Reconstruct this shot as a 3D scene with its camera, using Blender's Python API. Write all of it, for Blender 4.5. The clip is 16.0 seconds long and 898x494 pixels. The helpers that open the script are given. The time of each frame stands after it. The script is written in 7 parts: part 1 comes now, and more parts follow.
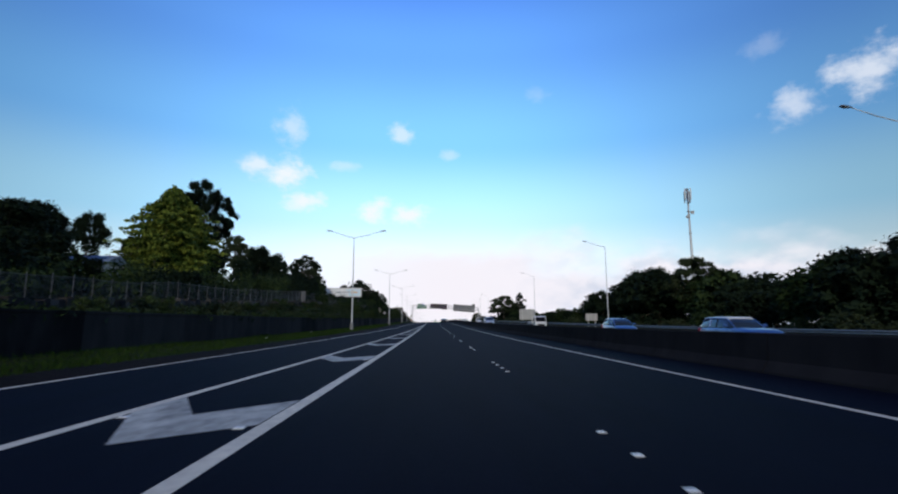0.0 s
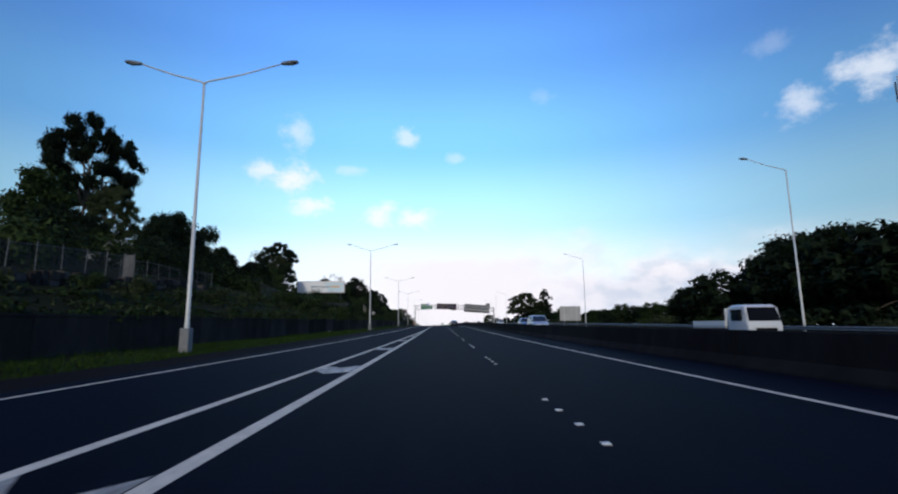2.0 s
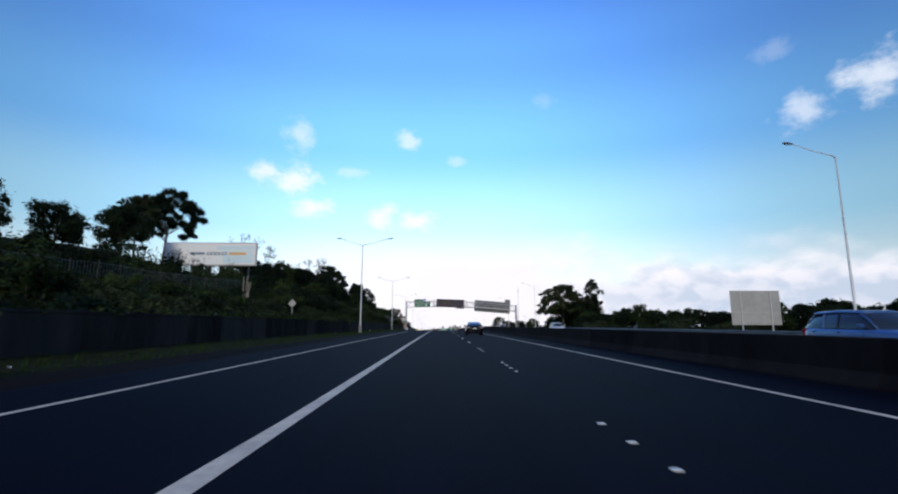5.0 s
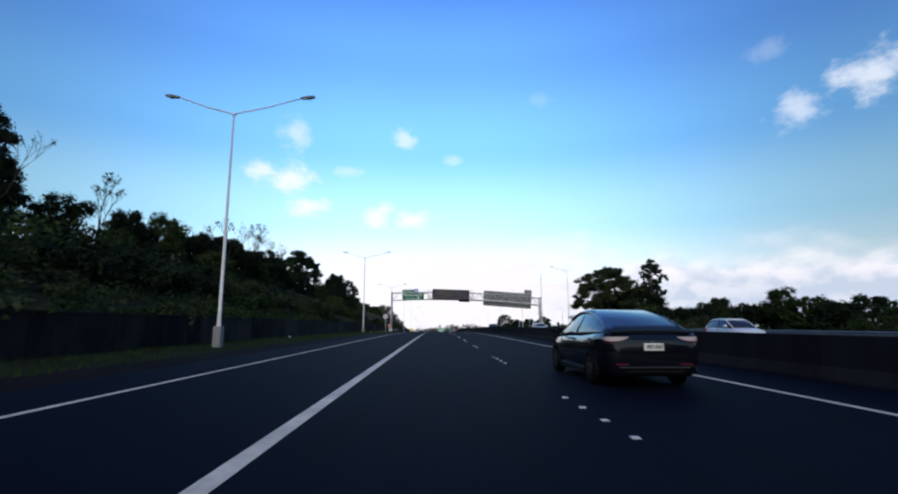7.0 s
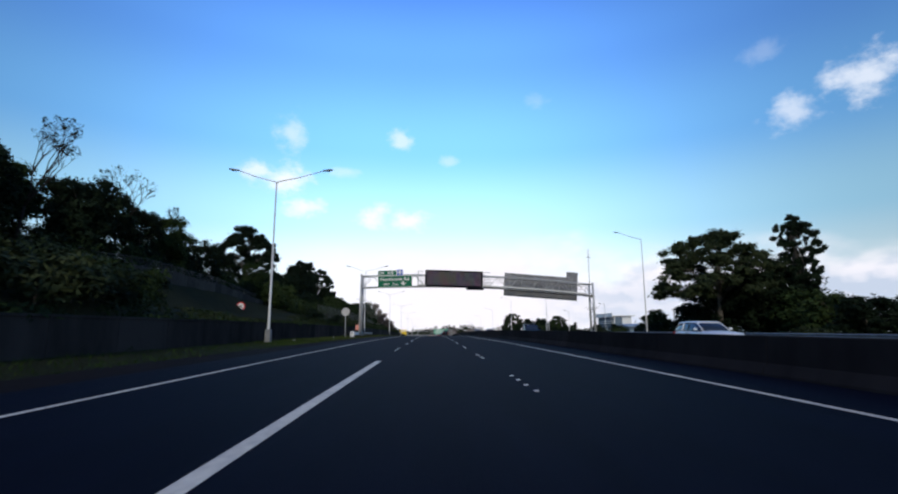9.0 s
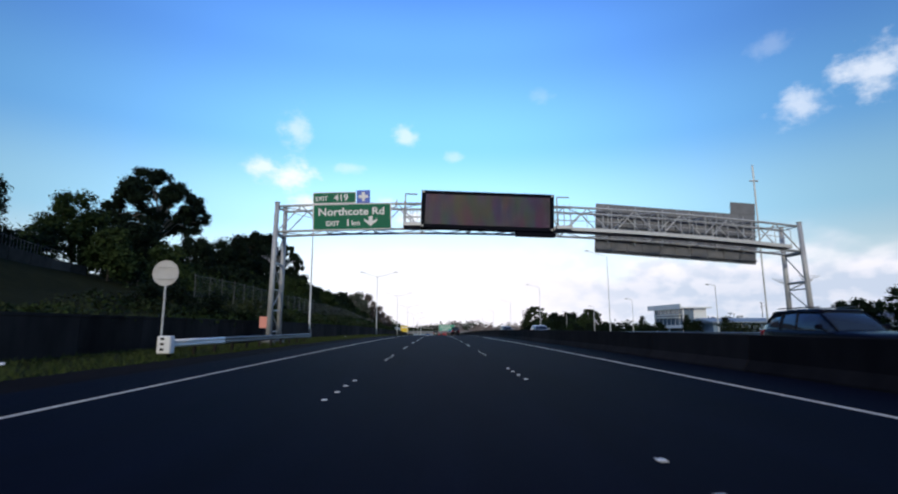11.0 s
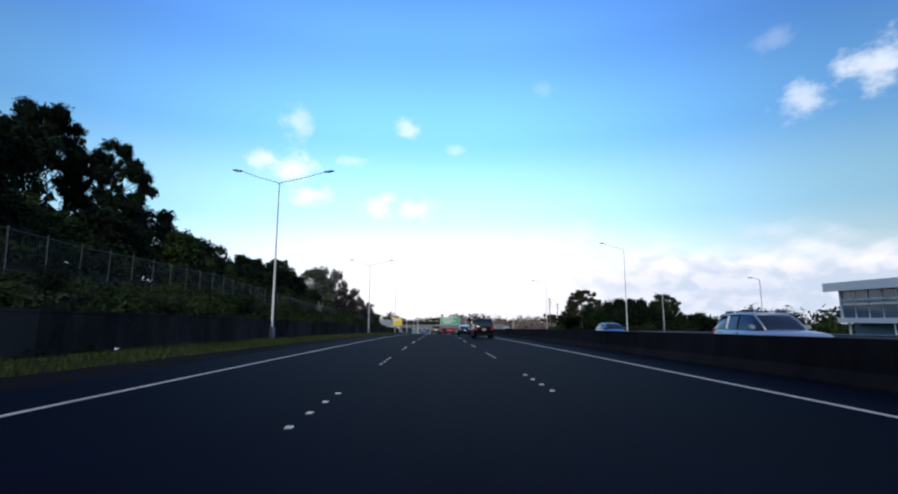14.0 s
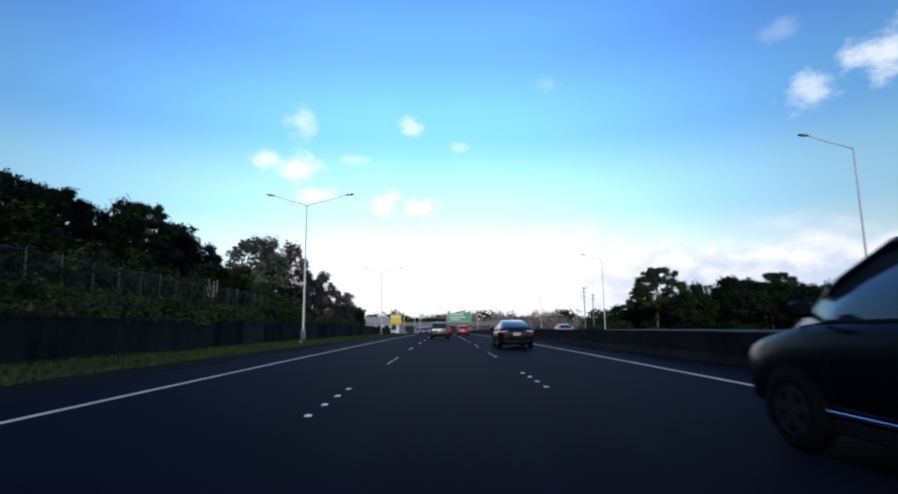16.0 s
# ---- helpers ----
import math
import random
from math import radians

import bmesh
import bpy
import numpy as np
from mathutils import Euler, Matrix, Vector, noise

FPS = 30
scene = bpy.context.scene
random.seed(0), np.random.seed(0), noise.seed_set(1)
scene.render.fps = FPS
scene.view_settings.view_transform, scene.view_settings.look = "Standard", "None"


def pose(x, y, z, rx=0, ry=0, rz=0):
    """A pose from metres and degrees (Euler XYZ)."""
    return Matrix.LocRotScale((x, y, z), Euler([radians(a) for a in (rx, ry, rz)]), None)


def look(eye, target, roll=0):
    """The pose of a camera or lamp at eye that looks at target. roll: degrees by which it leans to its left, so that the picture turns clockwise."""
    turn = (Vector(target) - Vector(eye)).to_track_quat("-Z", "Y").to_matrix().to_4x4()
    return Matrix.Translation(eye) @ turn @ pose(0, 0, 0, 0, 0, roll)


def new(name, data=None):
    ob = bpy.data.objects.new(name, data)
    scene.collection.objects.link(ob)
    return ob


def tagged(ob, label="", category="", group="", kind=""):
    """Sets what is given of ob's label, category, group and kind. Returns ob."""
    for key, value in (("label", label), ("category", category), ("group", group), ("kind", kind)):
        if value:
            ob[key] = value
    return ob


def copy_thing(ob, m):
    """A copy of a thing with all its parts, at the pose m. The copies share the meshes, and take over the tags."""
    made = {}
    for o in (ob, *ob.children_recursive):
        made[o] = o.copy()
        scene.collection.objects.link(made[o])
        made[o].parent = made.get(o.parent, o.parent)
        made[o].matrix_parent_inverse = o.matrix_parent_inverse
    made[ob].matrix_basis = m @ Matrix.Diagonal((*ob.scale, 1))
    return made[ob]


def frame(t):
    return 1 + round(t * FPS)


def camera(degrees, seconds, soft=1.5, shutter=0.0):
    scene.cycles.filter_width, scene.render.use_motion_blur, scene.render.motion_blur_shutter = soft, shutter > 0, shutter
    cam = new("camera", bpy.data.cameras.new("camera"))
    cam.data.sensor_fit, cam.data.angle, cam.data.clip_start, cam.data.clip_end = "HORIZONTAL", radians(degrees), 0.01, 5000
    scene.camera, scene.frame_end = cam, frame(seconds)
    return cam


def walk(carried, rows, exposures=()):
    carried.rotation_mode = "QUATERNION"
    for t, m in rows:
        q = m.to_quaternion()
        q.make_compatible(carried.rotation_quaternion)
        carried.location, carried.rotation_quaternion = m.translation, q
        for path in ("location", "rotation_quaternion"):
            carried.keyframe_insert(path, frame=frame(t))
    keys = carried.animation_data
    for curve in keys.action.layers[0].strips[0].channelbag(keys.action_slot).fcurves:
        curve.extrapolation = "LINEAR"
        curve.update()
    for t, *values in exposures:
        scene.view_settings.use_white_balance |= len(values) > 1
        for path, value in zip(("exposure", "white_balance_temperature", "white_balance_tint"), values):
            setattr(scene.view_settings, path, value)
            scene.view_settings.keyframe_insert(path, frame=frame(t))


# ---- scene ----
# Camera and its drive
cam = camera(84.2, 16.0, soft=2.1, shutter=0.12)
PATH = [
    (0, (0.082, 0.000, 1.200), (0.1469, 1.9760, 1.5022), -0.07),
    (0.5, (0.181, 11.746, 1.194), (0.2451, 13.7205, 1.5032), -0.09),
    (1, (0.276, 23.531, 1.204), (0.3365, 25.5064, 1.5122), -0.15),
    (1.5, (0.330, 35.207, 1.230), (0.3783, 37.1825, 1.5384), -0.24),
    (2, (0.322, 46.687, 1.272), (0.3603, 48.6614, 1.5864), -0.58),
    (2.5, (0.269, 58.144, 1.330), (0.3001, 60.1185, 1.6486), -0.35),
    (3, (0.198, 69.765, 1.404), (0.2274, 71.7387, 1.7235), 0.06),
    (3.5, (0.129, 81.496, 1.496), (0.1604, 83.4697, 1.8197), 0.22),
    (4, (0.069, 93.274, 1.604), (0.1041, 95.2470, 1.9297), 0.11),
    (4.5, (0.024, 105.029, 1.726), (0.0597, 107.0021, 2.0535), 0.06),
    (5, (-0.011, 116.752, 1.848), (0.0248, 118.7248, 2.1745), 0.04),
    (5.5, (-0.040, 128.442, 1.964), (-0.0049, 130.4151, 2.2898), 0.02),
    (6, (-0.071, 140.088, 2.075), (-0.0335, 142.0611, 2.3998), 0.01),
    (6.5, (-0.107, 151.662, 2.181), (-0.0649, 153.6354, 2.5046), 0.01),
    (7, (-0.144, 163.154, 2.281), (-0.0943, 165.1273, 2.6039), -0.11),
    (7.5, (-0.152, 174.661, 2.378), (-0.0936, 176.6339, 2.7022), -0.06),
    (8, (-0.109, 186.371, 2.471), (-0.0453, 188.3443, 2.7927), -0.04),
    (8.5, (-0.040, 198.138, 2.560), (0.0265, 200.1107, 2.8840), -0.13),
    (9, (0.018, 209.863, 2.638), (0.0837, 211.8349, 2.9633), -0.16),
    (9.5, (0.038, 221.584, 2.695), (0.1000, 223.5574, 3.0152), -0.21),
    (10, (0.029, 233.319, 2.732), (0.0843, 235.2932, 3.0473), -0.18),
    (10.5, (-0.002, 245.058, 2.747), (0.0473, 247.0329, 3.0592), -0.13),
    (11, (-0.047, 256.793, 2.740), (-0.0005, 258.7681, 3.0491), -0.12),
    (11.5, (-0.098, 268.513, 2.713), (-0.0484, 270.4892, 3.0176), -0.18),
    (12, (-0.134, 280.101, 2.666), (-0.0827, 282.0776, 2.9657), -0.09),
    (12.5, (-0.173, 291.638, 2.597), (-0.1264, 293.6152, 2.8970), 0.04),
    (13, (-0.194, 303.345, 2.507), (-0.1481, 305.3229, 2.7994), 0.23),
    (13.5, (-0.174, 315.115, 2.396), (-0.1289, 317.0937, 2.6800), 0.33),
    (14, (-0.145, 326.947, 2.260), (-0.1034, 328.9264, 2.5426), 0.18),
    (14.5, (-0.124, 338.707, 2.104), (-0.0884, 340.6877, 2.3824), -0.05),
    (15, (-0.109, 350.413, 1.927), (-0.0841, 352.3937, 2.2022), -0.08),
    (15.5, (-0.069, 362.367, 1.724), (-0.0490, 364.3486, 1.9950), -0.26),
    (16, (-0.013, 374.379, 1.497), (0.0064, 376.3604, 1.7697), -0.57),
]
walk(cam, [(t, look(eye, target, roll)) for t, eye, target, roll in PATH],
     exposures=[(0.0, 0.02), (4.0, 0.14), (9.0, 0.16), (16.0, 0.28)])

# Light: a blue sky with broken low cloud, brightest ahead, and a soft veiled sun
SUN_AZ, SUN_EL = -171.0, 27.0          # degrees clockwise from ahead, and above the horizon


def srgb(r, g, b, a=1.0):
    f = lambda c: (c / 255 / 12.92) if c <= 10 else ((c / 255 + 0.055) / 1.055) ** 2.4
    return (f(r), f(g), f(b), a)


def build_world():
    w = bpy.data.worlds.new("sky")
    scene.world = w
    w.use_nodes = True
    nt = w.node_tree
    nt.nodes.clear()
    N, L = nt.nodes.new, nt.links.new

    def op(kind, a, b=None, c=None):
        n = N("ShaderNodeMath")
        n.operation = kind
        for i, v in enumerate((a, b, c)):
            if v is None:
                continue
            if isinstance(v, (int, float)):
                n.inputs[i].default_value = v
            else:
                L(v, n.inputs[i])
        return n.outputs[0]

    def smooth(v, lo, hi, to_lo=0.0, to_hi=1.0):
        n = N("ShaderNodeMapRange")
        n.interpolation_type = "SMOOTHSTEP"
        L(v, n.inputs["Value"])
        n.inputs["From Min"].default_value, n.inputs["From Max"].default_value = lo, hi
        n.inputs["To Min"].default_value, n.inputs["To Max"].default_value = to_lo, to_hi
        return n.outputs["Result"]

    def mix(f, a, b):
        n = N("ShaderNodeMix")
        n.data_type = "RGBA"
        for s, v in ((n.inputs["Factor"], f), (n.inputs["A"], a), (n.inputs["B"], b)):
            if isinstance(v, (int, float, tuple)):
                s.default_value = v
            else:
                L(v, s)
        return n.outputs["Result"]

    tc = N("ShaderNodeTexCoord")
    sep = N("ShaderNodeSeparateXYZ")
    L(tc.outputs["Generated"], sep.inputs[0])
    x, y, z = sep.outputs
    az = op("MULTIPLY", op("ARCTAN2", x, y), 57.2958)
    el = op("MULTIPLY", op("ARCSINE", z), 57.2958)

    sky = N("ShaderNodeTexSky")
    sky.sky_type, sky.sun_disc = "NISHITA", False
    sky.sun_elevation, sky.sun_rotation = radians(SUN_EL), radians(SUN_AZ)
    sky.air_density, sky.dust_density, sky.ozone_density, sky.altitude = 1.0, 0.6, 2.0, 50
    scale = N("ShaderNodeMix")
    scale.data_type, scale.blend_type = "RGBA", "MULTIPLY"
    scale.inputs["Factor"].default_value = 1.0
    L(sky.outputs[0], scale.inputs["A"])
    scale.inputs["B"].default_value = (0.10, 0.10, 0.10, 1)
    blue = N("ShaderNodeValToRGB")
    L(smooth(el, 0.0, 90.0), blue.inputs[0])
    blue.color_ramp.interpolation = "EASE"
    cr = blue.color_ramp.elements
    cr[0].position, cr[0].color = 0.0, srgb(226, 238, 255)
    cr[1].position, cr[1].color = 1.0, srgb(30, 68, 160)
    for pos, col in ((0.012, srgb(212, 241, 255)), (0.045, srgb(168, 224, 255)), (0.13, srgb(116, 187, 253)), (0.26, srgb(90, 153, 238)), (0.40, srgb(62, 114, 208))):
        e = cr.new(pos)
        e.color = col
    base = mix(0.82, scale.outputs["Result"], blue.outputs[0])
    side = smooth(op("ABSOLUTE", op("SUBTRACT", az, -2.0)), 4.0, 50.0, 1.48, 0.66)
    lit = N("ShaderNodeVectorMath")
    lit.operation = "SCALE"
    L(base, lit.inputs[0])
    L(side, lit.inputs["Scale"])
    base = lit.outputs[0]

    def noise_at(sx, sy, detail, scale_, seed=0.0, rough=0.6):
        c = N("ShaderNodeCombineXYZ")
        L(op("MULTIPLY", az, sx), c.inputs[0])
        L(op("MULTIPLY", el, sy), c.inputs[1])
        c.inputs[2].default_value = seed
        n = N("ShaderNodeTexNoise")
        n.inputs["Scale"].default_value, n.inputs["Detail"].default_value, n.inputs["Roughness"].default_value = scale_, detail, rough
        L(c.outputs[0], n.inputs["Vector"])
        return n.outputs["Fac"]

    n1 = noise_at(0.09, 0.16, 3, 1.5, 3.1, 0.5)
    n2 = noise_at(0.22, 0.36, 3, 1.9, 9.4, 0.5)
    n3 = noise_at(0.24, 0.34, 7, 1.5, 5.2, 0.62)
    # low bank of cloud: dense and bright ahead, greyer and broken to the right
    ahead = smooth(op("ABSOLUTE", op("SUBTRACT", az, 6.0)), 14.0, 30.0, 1.0, 0.0)
    top = op("ADD", op("MULTIPLY", ahead, 1.5), op("ADD", 7.0, op("MULTIPLY", op("SUBTRACT", n1, 0.5), 9.0)))
    right = smooth(az, -16.0, 2.0)
    bank = op("MULTIPLY", smooth(op("SUBTRACT", top, el), -1.5, 3.0), op("MULTIPLY_ADD", right, 0.75, 0.2))
    shade = op("MULTIPLY", smooth(n2, 0.36, 0.68), smooth(az, 4.0, 20.0))
    low = op("MULTIPLY", smooth(el, 6.5, 3.0), smooth(az, 8.0, 24.0))
    grey = op("MINIMUM", op("ADD", op("MULTIPLY", shade, 0.55), op("MULTIPLY", low, 0.55)), 0.9)
    bank_col = mix(grey, (0.93, 0.895, 0.955, 1), srgb(186, 200, 222))
    out = mix(bank, base, bank_col)
    glow = op("MULTIPLY", smooth(op("ABSOLUTE", op("SUBTRACT", az, 0.0)), 4.0, 30.0, 1.0, 0.0), smooth(el, 15.0, 4.0))
    out = mix(op("MULTIPLY", glow, 0.75), out, (0.91, 0.875, 0.945, 1))
    # single small clouds: azimuth, elevation, half width, half height, strength
    puffs = [(-16.9, 16.2, 3.0, 1.9, 0.95), (-20.0, 17.0, 1.9, 1.1, 0.75), (-14.9, 13.4, 2.7, 1.1, 0.95), (38.1, 20.0, 2.1, 1.9, 0.58), (44.4, 21.8, 3.9, 2.1, 0.72),
             (-3.2, 12.3, 3.0, 1.2, 1.0), (-7.0, 12.9, 2.5, 1.3, 1.0), (-3.9, 21.2, 1.7, 1.3, 0.6), (-16.6, 21.4, 1.9, 2.1, 0.5), (2.0, 19.2, 1.2, 0.7, 0.35),
             (-10.6, 17.6, 2.0, 0.7, 0.35), (36.4, 26.2, 2.0, 1.2, 0.16), (12.4, 25.3, 1.5, 0.8, 0.15),
             (-60, 24, 8, 3, 0.8), (-95, 20, 12, 4, 0.9), (80, 18, 12, 4, 0.9), (120, 25, 14, 5, 0.9), (170, 20, 16, 5, 0.9), (-140, 24, 14, 5, 0.9)]
    total = None
    for a0, e0, ra, re, k in puffs:
        da = op("DIVIDE", op("SUBTRACT", az, a0), ra)
        de = op("DIVIDE", op("SUBTRACT", el, e0), re)
        r = op("SQRT", op("ADD", op("MULTIPLY", da, da), op("MULTIPLY", de, de)))
        v = op("ADD", op("SUBTRACT", 0.9, r), op("MULTIPLY", op("SUBTRACT", n3, 0.5), 2.6))
        v = op("MULTIPLY", op("MULTIPLY", smooth(v, -0.3, 0.85), k), smooth(r, 2.0, 1.3))
        total = v if total is None else op("MAXIMUM", total, v)
    out = mix(op("MULTIPLY", total, 0.92), out, (0.93, 0.95, 1.0, 1))
    # below the horizon: dull earth
    out = mix(smooth(el, -0.5, -3.0), out, (0.03, 0.033, 0.03, 1))
    bg = N("ShaderNodeBackground")
    L(out, bg.inputs[0])
    bg.inputs[1].default_value = 1.0
    o = N("ShaderNodeOutputWorld")
    L(bg.outputs[0], o.inputs[0])


build_world()
sun_data = bpy.data.lights.new("sun", "SUN")
sun_data.energy, sun_data.angle, sun_data.color = 1.5, radians(10), (1.0, 0.89, 0.72)
sun = new("sun", sun_data)
_a, _e = radians(SUN_AZ), radians(SUN_EL)
sun.matrix_world = look((60, 0, 60), Vector((60, 0, 60)) - 10 * Vector((math.sin(_a) * math.cos(_e), math.cos(_a) * math.cos(_e), math.sin(_e))))


# Materials
def material(name, base, rough=0.8, metal=0.0, spec=0.5, vary=None, scale=8.0, scale2=0.7, bump=0.0, bump_scale=40.0, island=0.0, obj=0.0, stretch=(1, 1, 1), transmission=0.0, emit=None, coat=0.0):
    m = bpy.data.materials.new(name)
    m.use_nodes = True
    nt = m.node_tree
    N, L = nt.nodes.new, nt.links.new
    b = nt.nodes["Principled BSDF"]
    b.inputs["Roughness"].default_value, b.inputs["Metallic"].default_value = rough, metal
    b.inputs["Specular IOR Level"].default_value = spec
    b.inputs["Coat Weight"].default_value = coat
    base = (*base, 1) if len(base) == 3 else base
    b.inputs["Base Color"].default_value = base
    if transmission:
        b.inputs["Transmission Weight"].default_value = transmission
    if emit:
        b.inputs["Emission Color"].default_value, b.inputs["Emission Strength"].default_value = (*emit[:3], 1), emit[3]
    geo = N("ShaderNodeNewGeometry")
    mp = N("ShaderNodeVectorMath")
    mp.operation = "MULTIPLY"
    mp.inputs[1].default_value = stretch
    L(geo.outputs["Position"], mp.inputs[0])

    def tex(s, detail=6):
        n = N("ShaderNodeTexNoise")
        n.inputs["Scale"].default_value, n.inputs["Detail"].default_value, n.inputs["Roughness"].default_value = s, detail, 0.62
        L(mp.outputs[0], n.inputs["Vector"])
        return n.outputs["Fac"]

    if vary:
        vary = (*vary, 1) if len(vary) == 3 else vary
        add = N("ShaderNodeMath")
        add.operation = "MULTIPLY_ADD"
        L(tex(scale), add.inputs[0])
        add.inputs[1].default_value = 0.55
        half = N("ShaderNodeMath")
        half.operation = "MULTIPLY"
        L(tex(scale2, 3), half.inputs[0])
        half.inputs[1].default_value = 0.45
        L(half.outputs[0], add.inputs[2])
        fac = add.outputs[0]
        for amount, src in ((island, ("ShaderNodeNewGeometry", "Random Per Island")), (obj, ("ShaderNodeObjectInfo", "Random"))):
            if amount:
                r = N(src[0])
                a2 = N("ShaderNodeMath")
                a2.operation = "MULTIPLY_ADD"
                L(r.outputs[src[1]], a2.inputs[0])
                a2.inputs[1].default_value = amount
                a3 = N("ShaderNodeMath")
                a3.operation = "SUBTRACT"
                L(fac, a3.inputs[0])
                a3.inputs[1].default_value = amount / 2
                L(a3.outputs[0], a2.inputs[2])
                fac = a2.outputs[0]
        mr = N("ShaderNodeMapRange")
        L(fac, mr.inputs["Value"])
        mr.inputs["From Min"].default_value, mr.inputs["From Max"].default_value = 0.32, 0.68
        mx = N("ShaderNodeMix")
        mx.data_type = "RGBA"
        L(mr.outputs[0], mx.inputs["Factor"])
        mx.inputs["A"].default_value, mx.inputs["B"].default_value = base, vary
        L(mx.outputs["Result"], b.inputs["Base Color"])
    if bump:
        bp = N("ShaderNodeBump")
        bp.inputs["Strength"].default_value, bp.inputs["Distance"].default_value = bump, 0.02
        L(tex(bump_scale, 4), bp.inputs["Height"])
        L(bp.outputs[0], b.inputs["Normal"])
    return m


